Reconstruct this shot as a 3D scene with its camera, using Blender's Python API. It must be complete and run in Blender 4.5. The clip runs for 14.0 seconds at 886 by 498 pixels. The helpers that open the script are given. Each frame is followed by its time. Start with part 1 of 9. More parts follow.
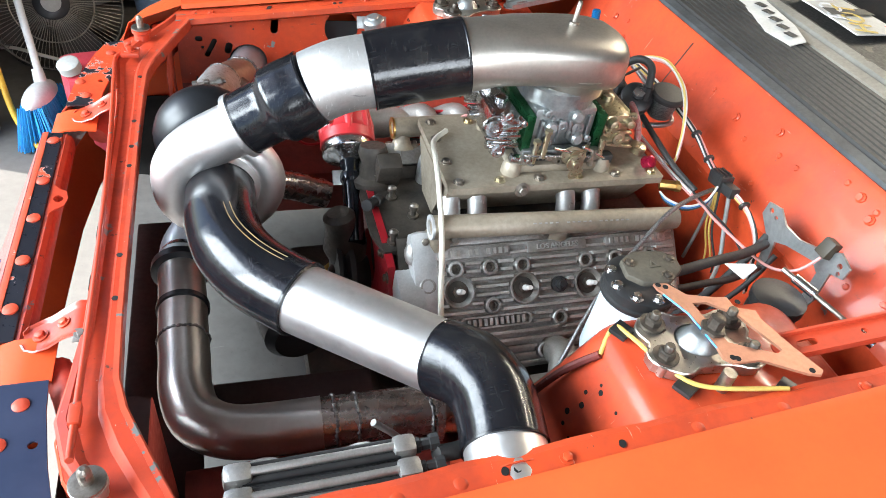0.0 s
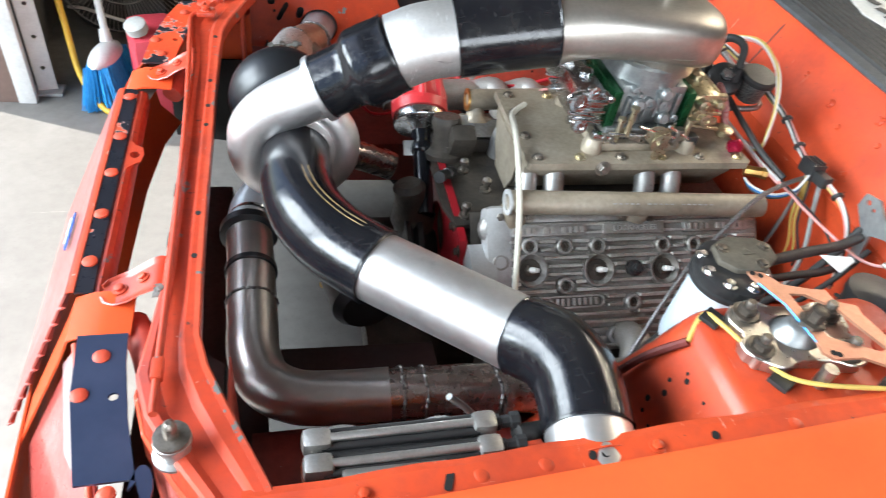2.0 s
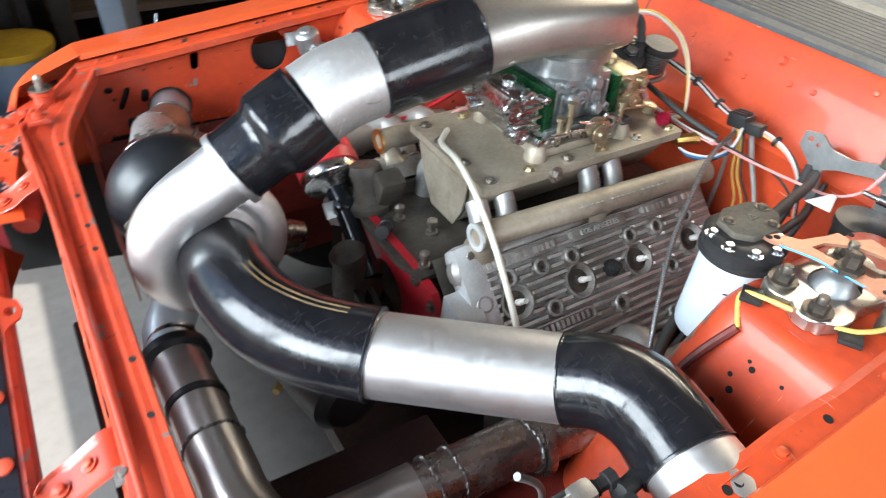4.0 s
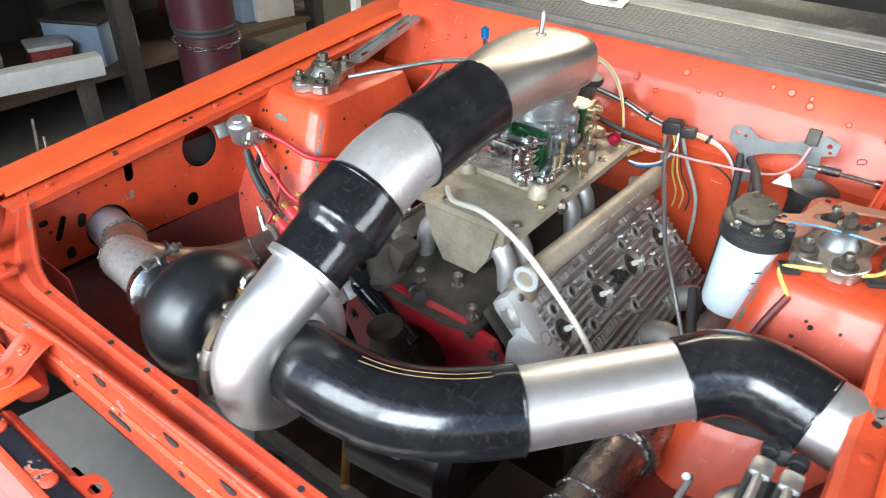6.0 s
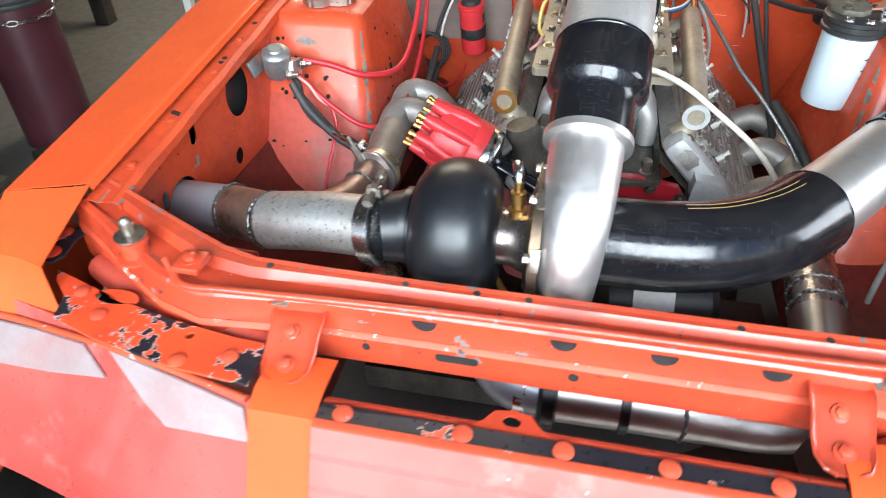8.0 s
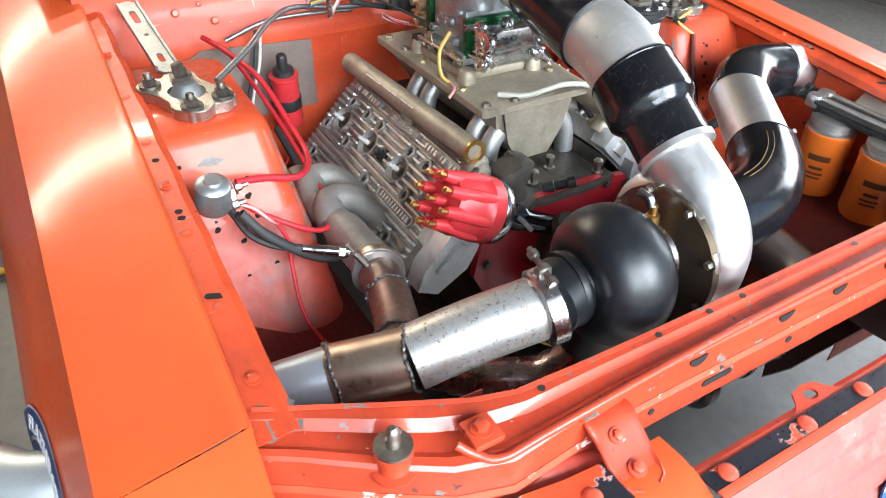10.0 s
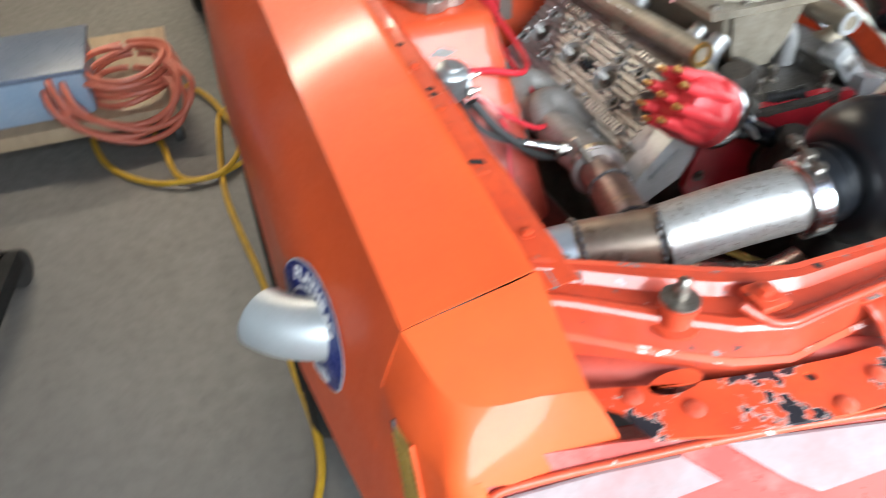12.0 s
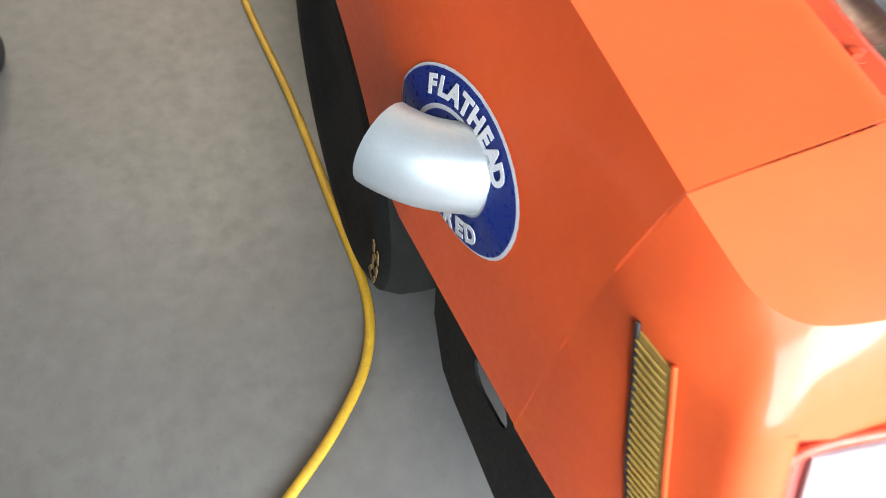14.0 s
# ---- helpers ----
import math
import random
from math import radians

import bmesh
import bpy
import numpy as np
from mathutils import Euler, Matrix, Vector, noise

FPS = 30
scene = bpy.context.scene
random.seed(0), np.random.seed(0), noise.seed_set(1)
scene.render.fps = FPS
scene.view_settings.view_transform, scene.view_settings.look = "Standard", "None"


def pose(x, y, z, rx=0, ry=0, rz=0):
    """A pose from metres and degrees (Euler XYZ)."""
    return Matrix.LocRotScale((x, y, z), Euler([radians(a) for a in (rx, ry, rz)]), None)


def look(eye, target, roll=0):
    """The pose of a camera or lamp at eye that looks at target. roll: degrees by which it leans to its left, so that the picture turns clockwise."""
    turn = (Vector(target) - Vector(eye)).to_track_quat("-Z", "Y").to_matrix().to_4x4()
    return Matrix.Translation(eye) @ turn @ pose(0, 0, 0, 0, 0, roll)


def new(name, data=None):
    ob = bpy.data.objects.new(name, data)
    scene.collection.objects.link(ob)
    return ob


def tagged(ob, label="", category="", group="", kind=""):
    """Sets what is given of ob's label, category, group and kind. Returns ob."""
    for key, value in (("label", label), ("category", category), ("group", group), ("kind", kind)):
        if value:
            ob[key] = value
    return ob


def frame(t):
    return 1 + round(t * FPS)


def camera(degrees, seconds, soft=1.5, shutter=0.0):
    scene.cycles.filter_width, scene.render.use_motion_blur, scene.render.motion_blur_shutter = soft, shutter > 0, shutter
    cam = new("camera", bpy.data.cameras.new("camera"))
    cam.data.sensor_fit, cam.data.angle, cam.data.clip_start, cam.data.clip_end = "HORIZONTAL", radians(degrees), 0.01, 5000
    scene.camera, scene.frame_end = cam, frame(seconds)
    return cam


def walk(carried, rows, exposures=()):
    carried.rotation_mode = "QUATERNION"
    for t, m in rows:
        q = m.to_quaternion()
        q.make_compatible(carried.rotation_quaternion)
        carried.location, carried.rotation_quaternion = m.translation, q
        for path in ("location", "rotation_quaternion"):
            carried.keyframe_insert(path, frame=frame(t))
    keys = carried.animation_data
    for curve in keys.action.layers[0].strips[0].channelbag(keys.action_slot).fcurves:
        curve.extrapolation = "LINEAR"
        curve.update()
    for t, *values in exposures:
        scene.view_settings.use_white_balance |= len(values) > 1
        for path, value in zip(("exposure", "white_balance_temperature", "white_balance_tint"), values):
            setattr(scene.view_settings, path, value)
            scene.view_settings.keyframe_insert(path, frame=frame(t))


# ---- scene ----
cam = camera(66.0, 14.0, 0.9, 0.5)
PATH = [
    (0, (0.213, -1.001, 1.531), (0.772, 0.404, 0.222), 9.8),
    (0.5, (0.211, -0.998, 1.531), (0.77, 0.397, 0.211), 10.1),
    (1, (0.201, -0.993, 1.525), (0.75, 0.401, 0.199), 10.4),
    (1.5, (0.183, -0.991, 1.508), (0.716, 0.399, 0.173), 11.1),
    (2, (0.154, -0.975, 1.494), (0.614, 0.417, 0.133), 10.6),
    (2.5, (0.122, -0.935, 1.473), (0.483, 0.481, 0.108), 8.7),
    (3, (0.086, -0.887, 1.45), (0.614, 0.59, 0.209), 7.5),
    (3.5, (0.039, -0.85, 1.411), (0.768, 0.547, 0.179), 6.5),
    (4, (0.037, -0.798, 1.407), (0.905, 0.506, 0.164), 3.9),
    (4.2, (0.026, -0.775, 1.407), (0.98, 0.494, 0.19), 3.2),
    (6.3, (-0.285, -0.501, 1.441), (1.057, 0.436, 0.292), 0.4),
    (6.5, (-0.304, -0.447, 1.427), (1.038, 0.425, 0.228), -0.2),
    (7, (-0.334, -0.257, 1.376), (1.094, 0.529, 0.218), -4.8),
    (7.5, (-0.375, -0.106, 1.352), (1.118, 0.408, 0.124), -0.7),
    (8, (-0.536, 0.029, 1.338), (0.976, 0.373, 0.075), -1.2),
    (8.2, (-0.563, 0.085, 1.342), (1.01, 0.333, 0.132), 1.0),
    (10.3, (-0.323, 0.752, 1.374), (1.017, -0.098, 0.156), 0.8),
    (10.5, (-0.351, 0.749, 1.38), (1.016, -0.034, 0.147), -0.4),
    (11, (-0.366, 0.764, 1.378), (0.97, -0.107, 0.172), 0.5),
    (11.5, (-0.349, 0.805, 1.351), (0.998, 0.0, 0.111), -1.2),
    (12, (-0.33, 0.927, 1.288), (1.114, 0.413, 0.003), -2.2),
    (12.5, (-0.288, 1.001, 1.237), (1.06, 0.565, -0.175), 1.9),
    (13, (-0.263, 1.055, 1.18), (1.07, 0.608, -0.243), 4.9),
    (13.5, (-0.231, 1.075, 1.126), (1.063, 0.607, -0.326), 6.4),
    (14, (-0.086, 1.063, 1.102), (1.001, 0.571, -0.504), 6.7),
]
walk(cam, [(t, look(eye, target, roll)) for t, eye, target, roll in PATH], [(0.0, 1.15), (3.0, 0.98), (6.5, 1.05), (7.0, 1.06), (8.0, 0.90), (10.5, 1.08), (11.2, 1.06), (12.0, 0.96), (12.5, 1.06), (13.0, 1.10), (13.5, 1.24), (14.0, 1.42)])

# ---------- world and light ----------
world = bpy.data.worlds.new("sky")
scene.world = world
world.use_nodes = True
wn = world.node_tree
bg = wn.nodes["Background"]
sky = wn.nodes.new("ShaderNodeTexSky")
sky.sky_type = "NISHITA"
sky.sun_disc = False
sky.sun_elevation = radians(70)
sky.sun_rotation = radians(-70)
wn.links.new(sky.outputs["Color"], bg.inputs["Color"])
bg.inputs["Strength"].default_value = 0.15

sun = new("sun", bpy.data.lights.new("sun", "SUN"))
sun.data.energy = 5.0
sun.data.angle = radians(0.5)
sun.data.color = (1.0, 0.95, 0.88)
sun.matrix_world = look((-0.97, 0.4, 3.2), (0, 0, 0))


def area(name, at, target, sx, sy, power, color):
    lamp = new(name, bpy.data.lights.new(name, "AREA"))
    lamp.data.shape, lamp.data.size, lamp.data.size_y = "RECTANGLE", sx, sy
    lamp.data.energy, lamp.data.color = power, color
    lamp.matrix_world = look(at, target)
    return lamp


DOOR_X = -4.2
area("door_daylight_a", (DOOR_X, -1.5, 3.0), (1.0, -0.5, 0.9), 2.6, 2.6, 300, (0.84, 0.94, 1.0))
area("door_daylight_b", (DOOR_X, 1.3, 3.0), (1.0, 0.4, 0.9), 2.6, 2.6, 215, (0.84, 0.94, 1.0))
# added fill lamp from the left; no window is known there
area("side_fill", (0.6, -3.95, 1.75), (0.6, 0, 0.8), 2.4, 1.3, 58, (0.88, 0.94, 1.0))
area("tube_light_a", (3.3, 1.1, 2.80), (3.3, 1.1, 0), 0.08, 1.9, 34, (1.0, 0.90, 0.72))
area("tube_light_b", (4.9, 1.1, 2.80), (4.9, 1.1, 0), 0.08, 1.9, 34, (1.0, 0.90, 0.72))

# ---------- materials ----------
MATS = {}


def rgb(c):
    return (c[0], c[1], c[2], 1.0)


def surf(name, a, b=None, rough=0.5, rough2=None, metal=0.0, scale=9.0, fine=160.0, bump=0.15, coat=0.0,
         stretch=(1, 1, 1), chips=(), lo=0.38, hi=0.64, tone=0.12, dist=0.001, scratches=()):
    """A procedural surface: two tones at a coarse scale, a fine grain, patches of other colour where paint is lost, and long scratches."""
    m = bpy.data.materials.new(name)
    m.use_nodes = True
    nt = m.node_tree
    p = nt.nodes["Principled BSDF"]
    tc = nt.nodes.new("ShaderNodeTexCoord")
    mp = nt.nodes.new("ShaderNodeMapping")
    mp.inputs["Scale"].default_value = stretch
    nt.links.new(tc.outputs["Object"], mp.inputs["Vector"])

    def grain(s, detail=5.0, r=0.6):
        n = nt.nodes.new("ShaderNodeTexNoise")
        n.inputs["Scale"].default_value, n.inputs["Detail"].default_value, n.inputs["Roughness"].default_value = s, detail, r
        nt.links.new(mp.outputs["Vector"], n.inputs["Vector"])
        return n.outputs["Fac"]

    def span(value, x0, x1, y0, y1):
        r = nt.nodes.new("ShaderNodeMapRange")
        for key, v in zip(("From Min", "From Max", "To Min", "To Max"), (x0, x1, y0, y1)):
            r.inputs[key].default_value = v
        nt.links.new(value, r.inputs["Value"])
        return r.outputs["Result"]

    def blend(fac, x, y):
        n = nt.nodes.new("ShaderNodeMix")
        n.data_type = "RGBA"
        nt.links.new(fac, n.inputs["Factor"])
        for key, v in ((6, x), (7, y)):
            if isinstance(v, tuple):
                n.inputs[key].default_value = rgb(v)
            else:
                nt.links.new(v, n.inputs[key])
        return n.outputs[2]

    big, small = grain(scale), grain(fine, 3.0)
    color = blend(span(big, lo, hi, 0, 1), a, b or tuple(v * 0.8 for v in a))
    color = blend(span(small, 0.35, 0.75, 0, tone), color, (0.02, 0.018, 0.016))
    rough_out = span(small, 0.3, 0.7, rough, rough if rough2 is None else rough2)
    metal_in = metal
    for colour, size, start, *soft in chips:
        spot = span(grain(size, 6.0, 0.65), start, start + (soft[0] if soft else 0.012), 0, 1)
        color = blend(spot, color, colour)
    for colour, squeeze, turn, start in scratches:
        way = nt.nodes.new("ShaderNodeMapping")
        way.inputs["Scale"].default_value = squeeze
        way.inputs["Rotation"].default_value = turn
        nt.links.new(tc.outputs["Object"], way.inputs["Vector"])
        n = nt.nodes.new("ShaderNodeTexNoise")
        n.inputs["Scale"].default_value, n.inputs["Detail"].default_value, n.inputs["Roughness"].default_value = 1.0, 4.0, 0.6
        nt.links.new(way.outputs["Vector"], n.inputs["Vector"])
        color = blend(span(n.outputs["Fac"], start, start + 0.03, 0, 1), color, colour)
    nt.links.new(color, p.inputs["Base Color"])
    nt.links.new(rough_out, p.inputs["Roughness"])
    p.inputs["Metallic"].default_value = metal_in
    p.inputs["Coat Weight"].default_value = coat
    p.inputs["Coat Roughness"].default_value = 0.06
    if bump:
        bn = nt.nodes.new("ShaderNodeBump")
        bn.inputs["Strength"].default_value, bn.inputs["Distance"].default_value = bump, dist
        nt.links.new(small, bn.inputs["Height"])
        nt.links.new(bn.outputs["Normal"], p.inputs["Normal"])
    MATS[name] = m
    return m


def glow(name, color, strength):
    m = bpy.data.materials.new(name)
    m.use_nodes = True
    p = m.node_tree.nodes["Principled BSDF"]
    p.inputs["Base Color"].default_value = rgb(color)
    p.inputs["Emission Color"].default_value = rgb(color)
    p.inputs["Emission Strength"].default_value = strength
    return m


PRIMER = (0.16, 0.165, 0.16)
BLACK = (0.012, 0.013, 0.018)
WHITE = (0.72, 0.62, 0.57)
ORANGE = surf("orange_paint", (0.74, 0.100, 0.022), (0.68, 0.084, 0.019), 0.50, 0.60, scale=5, fine=120, bump=0.02, coat=0.35, tone=0.04,
              chips=(((0.62, 0.078, 0.02), 3, 0.5, 0.3),))
ORANGE.node_tree.nodes["Principled BSDF"].inputs["Coat Roughness"].default_value = 0.12
ORANGE.node_tree.nodes["Principled BSDF"].inputs["Specular IOR Level"].default_value = 0.28
BAY = surf("orange_bay_paint", (0.60, 0.072, 0.021), (0.49, 0.053, 0.018), 0.34, 0.50, scale=7, fine=70, bump=0.22, coat=0.2,
           scratches=(((0.70, 0.34, 0.26), (240, 9, 60), (0.3, 0.2, 0.5), 0.70), ((0.20, 0.05, 0.035), (14, 200, 90), (0.1, 0.5, 0.3), 0.70), ((0.66, 0.30, 0.22), (30, 260, 10), (0.4, 0.1, 0.9), 0.715)),
           chips=(((0.26, 0.034, 0.018), 5, 0.52, 0.25), ((0.13, 0.04, 0.03), 55, 0.685), (PRIMER, 14, 0.685)), tone=0.16)
BAY.node_tree.nodes["Principled BSDF"].inputs["Specular IOR Level"].default_value = 0.35
FADED = surf("faded_red_paint", (0.48, 0.066, 0.038), (0.36, 0.045, 0.028), 0.5, 0.68, scale=9, fine=90, bump=0.25,
             chips=((PRIMER, 17, 0.71),), tone=0.2)
SUPPORT = surf("worn_orange_paint", (0.56, 0.060, 0.022), (0.47, 0.048, 0.019), 0.34, 0.48, scale=8, fine=80, bump=0.15, coat=0.45,
               chips=(((0.24, 0.034, 0.02), 6, 0.54, 0.2), ((0.10, 0.03, 0.025), 40, 0.665), (PRIMER, 22, 0.65), (WHITE, 60, 0.71)), tone=0.16)
PEELED = surf("peeling_paint_over_black", (0.62, 0.06, 0.02), (0.70, 0.085, 0.025), 0.36, 0.5, scale=8, fine=120, bump=0.2, coat=0.1,
              chips=((WHITE, 13, 0.556), (BLACK, 13, 0.562)), tone=0.1)
# black base tinted blue to paint in a reflection of the sky
GLOSS_PEEL = surf("gloss_black_sky_tint_few_flakes", (0.026, 0.036, 0.070), (0.036, 0.047, 0.085), 0.12, 0.2, scale=7, fine=100, bump=0.04, coat=0.5,
                  chips=((WHITE, 12, 0.66), ((0.60, 0.09, 0.04), 12, 0.668)), tone=0.03)
BLACK_PEEL = surf("black_paint_with_orange_flakes", (0.012, 0.014, 0.02), (0.02, 0.022, 0.03), 0.25, 0.4, scale=9, fine=120, bump=0.15,
                  chips=((WHITE, 12, 0.585), ((0.64, 0.10, 0.045), 12, 0.592)), tone=0.05)
EDGE = surf("chipped_edge_paint", (0.62, 0.085, 0.035), (0.5, 0.06, 0.028), 0.4, 0.6, scale=12, fine=120, bump=0.2,
            chips=((PRIMER, 30, 0.61), (WHITE, 45, 0.69)), tone=0.1)
EDGE_WHITE = surf("white_chipped_edge", (0.60, 0.085, 0.036), (0.54, 0.07, 0.03), 0.35, 0.5, scale=12, fine=120, bump=0.2,
                  chips=((WHITE, 42, 0.615, 0.03), (BLACK, 22, 0.68)), tone=0.1)
NOSE = surf("sun_faded_pink_paint", (0.36, 0.052, 0.042), (0.42, 0.085, 0.07), 0.26, 0.38, scale=4, fine=80, bump=0.04, coat=0.7, tone=0.05,
            chips=(((0.50, 0.24, 0.215), 9, 0.56, 0.25), ((0.58, 0.40, 0.37), 26, 0.735)))
NOSE_RIB = surf("sun_faded_ribbed_plastic", (0.35, 0.075, 0.058), (0.40, 0.12, 0.10), 0.40, 0.54, scale=5, fine=90, bump=0.06, coat=0.35, tone=0.06,
                chips=(((0.48, 0.26, 0.23), 8, 0.54, 0.25), ((0.55, 0.40, 0.37), 30, 0.70)))
BROWN = surf("dark_red_oxide_steel", (0.05, 0.016, 0.013), (0.03, 0.012, 0.01), 0.55, 0.75, scale=8, fine=90, bump=0.2)
DARKRED = surf("dull_red_paint", (0.20, 0.020, 0.012), (0.10, 0.014, 0.010), 0.5, 0.7, scale=7, fine=80, bump=0.25,
               chips=((PRIMER, 13, 0.70),), tone=0.25)
# dusty red, dulled further to paint the shade at the tower's foot
SHADED_DUSTY_RED = surf("shaded_dusty_red_paint", (0.50, 0.062, 0.034), (0.38, 0.046, 0.027), 0.42, 0.6, scale=6, fine=70, bump=0.25,
                 chips=(((0.20, 0.10, 0.085), 9, 0.56, 0.2), (PRIMER, 16, 0.69)), tone=0.25)
SILICONE = surf("black_silicone_rubber", (0.005, 0.0055, 0.0075), (0.010, 0.010, 0.012), 0.10, 0.26, scale=14, fine=90, bump=0.06,
                chips=(((0.022, 0.021, 0.020), 12, 0.55, 0.2), ((0.03, 0.029, 0.027), 110, 0.72)), tone=0.0,
                scratches=(((0.016, 0.016, 0.017), (380, 30, 90), (0.2, 0.3, 0.5), 0.60), ((0.015, 0.015, 0.016), (40, 360, 100), (0.5, 0.1, 0.2), 0.60)))
ALU = surf("brushed_aluminium", (0.78, 0.77, 0.76), (0.68, 0.67, 0.66), 0.36, 0.48, metal=0.95, scale=6, fine=120, bump=0.04, tone=0.06,
           chips=(((0.58, 0.57, 0.56), 24, 0.56, 0.2), ((0.34, 0.33, 0.32), 90, 0.75)))
ALU_DULL = surf("sanded_aluminium_pipe", (0.66, 0.65, 0.635), (0.58, 0.57, 0.555), 0.42, 0.58, metal=0.85, scale=7, fine=140, bump=0.08, tone=0.12,
                scratches=(((0.86, 0.86, 0.85), (260, 12, 60), (0.3, 0.2, 0.6), 0.65), ((0.34, 0.33, 0.32), (20, 240, 50), (0.4, 0.2, 0.3), 0.67)))
CASTALU = surf("cast_aluminium", (0.62, 0.61, 0.59), (0.46, 0.45, 0.43), 0.38, 0.55, metal=1, scale=16, fine=330, bump=0.35, tone=0.15)
HEAD = surf("oxidised_cast_head", (0.40, 0.39, 0.375), (0.24, 0.215, 0.185), 0.42, 0.6, metal=0.55, scale=13, fine=200, bump=0.3, tone=0.25,
            chips=(((0.14, 0.105, 0.08), 9, 0.56, 0.2),))
FIN = surf("worn_fin_edges", (0.60, 0.585, 0.56), (0.38, 0.35, 0.315), 0.34, 0.52, metal=0.7, scale=15, fine=200, bump=0.2, tone=0.18,
           chips=(((0.22, 0.175, 0.14), 10, 0.58, 0.2),))
PALE_CAST = surf("pale_cast_aluminium", (0.60, 0.61, 0.61), (0.46, 0.465, 0.46), 0.36, 0.5, metal=0.45, scale=14, fine=260, bump=0.3, tone=0.12,
                 chips=(((0.26, 0.235, 0.21), 12, 0.60, 0.2),))
PLENUM = surf("dull_plenum_sheet", (0.42, 0.365, 0.285), (0.30, 0.25, 0.185), 0.46, 0.6, metal=0.5, scale=7, fine=120, bump=0.12, tone=0.16,
              chips=(((0.20, 0.17, 0.13), 11, 0.55, 0.2), ((0.12, 0.10, 0.08), 60, 0.72)))
SATIN = surf("satin_cast_bonnet", (0.54, 0.51, 0.46), (0.44, 0.41, 0.365), 0.32, 0.46, metal=0.92, scale=9, fine=180, bump=0.15, tone=0.1,
             chips=(((0.36, 0.33, 0.29), 16, 0.58, 0.2), ((0.20, 0.18, 0.16), 70, 0.74)))
CHROME = surf("bright_chrome", (0.70, 0.70, 0.70), (0.52, 0.52, 0.52), 0.14, 0.30, metal=1, scale=30, fine=200, bump=0.08, tone=0.12)
ZINC = surf("grey_zinc_casting", (0.40, 0.42, 0.42), (0.28, 0.295, 0.295), 0.32, 0.46, metal=0.85, scale=30, fine=200, bump=0.25, tone=0.2)
GOLD = surf("gold_zinc_plating", (0.58, 0.49, 0.31), (0.48, 0.43, 0.32), 0.25, 0.4, metal=0.95, scale=25, fine=200, bump=0.08, tone=0.12)
BRASS = surf("brass", (0.68, 0.42, 0.14), (0.52, 0.30, 0.1), 0.3, 0.45, metal=1, scale=20, fine=200, bump=0.1)
STEEL = surf("heat_tinted_steel", (0.58, 0.56, 0.54), (0.42, 0.385, 0.365), 0.28, 0.38, metal=0.9, scale=5, fine=60, bump=0.01, tone=0.05)
STEEL_BROWN = surf("brown_heat_tinted_steel", (0.46, 0.37, 0.28), (0.33, 0.25, 0.20), 0.3, 0.45, metal=0.85, scale=12, fine=80, bump=0.04,
                    chips=(((0.12, 0.075, 0.05), 18, 0.60, 0.12), ((0.5, 0.47, 0.43), 26, 0.64, 0.1)), tone=0.15)
STEEL_GREY = surf("grey_mild_steel_pipe", (0.40, 0.44, 0.49), (0.31, 0.34, 0.37), 0.30, 0.42, metal=0.4, scale=8, fine=60, bump=0.02,
                  chips=(((0.14, 0.12, 0.11), 60, 0.74),), tone=0.08)
STEEL_RUSTY = surf("pitted_exhaust_steel", (0.60, 0.60, 0.585), (0.50, 0.48, 0.45), 0.34, 0.5, metal=0.8, scale=10, fine=120, bump=0.12,
                   chips=(((0.36, 0.29, 0.21), 9, 0.50, 0.2), ((0.20, 0.155, 0.12), 170, 0.58, 0.06)), tone=0.25)
STEEL_DARK = surf("dark_burnt_steel", (0.42, 0.375, 0.35), (0.27, 0.215, 0.20), 0.22, 0.32, metal=0.95, scale=9, fine=60, bump=0.015,
                  chips=(((0.24, 0.10, 0.09), 9, 0.68),), tone=0.04)
WELD = surf("weld_bead", (0.10, 0.095, 0.10), (0.22, 0.21, 0.2), 0.35, 0.55, metal=0.9, scale=160, fine=300, bump=0.5)
MANIFOLD = surf("sandblasted_manifold", (0.36, 0.34, 0.32), (0.25, 0.225, 0.2), 0.5, 0.65, metal=0.7, scale=12, fine=300, bump=0.3)
TURBINE = surf("black_coated_iron", (0.006, 0.007, 0.009), (0.010, 0.011, 0.013), 0.28, 0.42, scale=20, fine=200, bump=0.12,
               chips=(((0.20, 0.20, 0.20), 100, 0.78),), tone=0.0)
BOLT = surf("bolt_steel", (0.40, 0.37, 0.33), (0.24, 0.21, 0.18), 0.3, 0.48, metal=0.95, scale=60, fine=300, bump=0.2)
BOLT_DARK = surf("oily_bolt_steel", (0.16, 0.135, 0.11), (0.09, 0.08, 0.07), 0.35, 0.55, metal=0.8, scale=60, fine=300, bump=0.2)
BILLET = surf("billet_plate", (0.60, 0.57, 0.52), (0.40, 0.37, 0.32), 0.26, 0.42, metal=0.95, scale=14, fine=200, bump=0.1, tone=0.1)
BLOCK = surf("grimy_engine_block", (0.085, 0.072, 0.058), (0.035, 0.03, 0.026), 0.4, 0.65, metal=0.2, scale=14, fine=140, bump=0.4)
RED = surf("engine_red_paint", (0.42, 0.012, 0.022), (0.28, 0.008, 0.016), 0.3, 0.45, scale=9, fine=120, bump=0.15, coat=0.2)
REDCAP = surf("red_plastic", (0.56, 0.03, 0.035), (0.48, 0.024, 0.03), 0.34, 0.46, scale=20, fine=260, bump=0.1)
BLKPLAST = surf("black_plastic", (0.014, 0.014, 0.015), (0.024, 0.024, 0.024), 0.34, 0.5, scale=15, fine=200, bump=0.1)
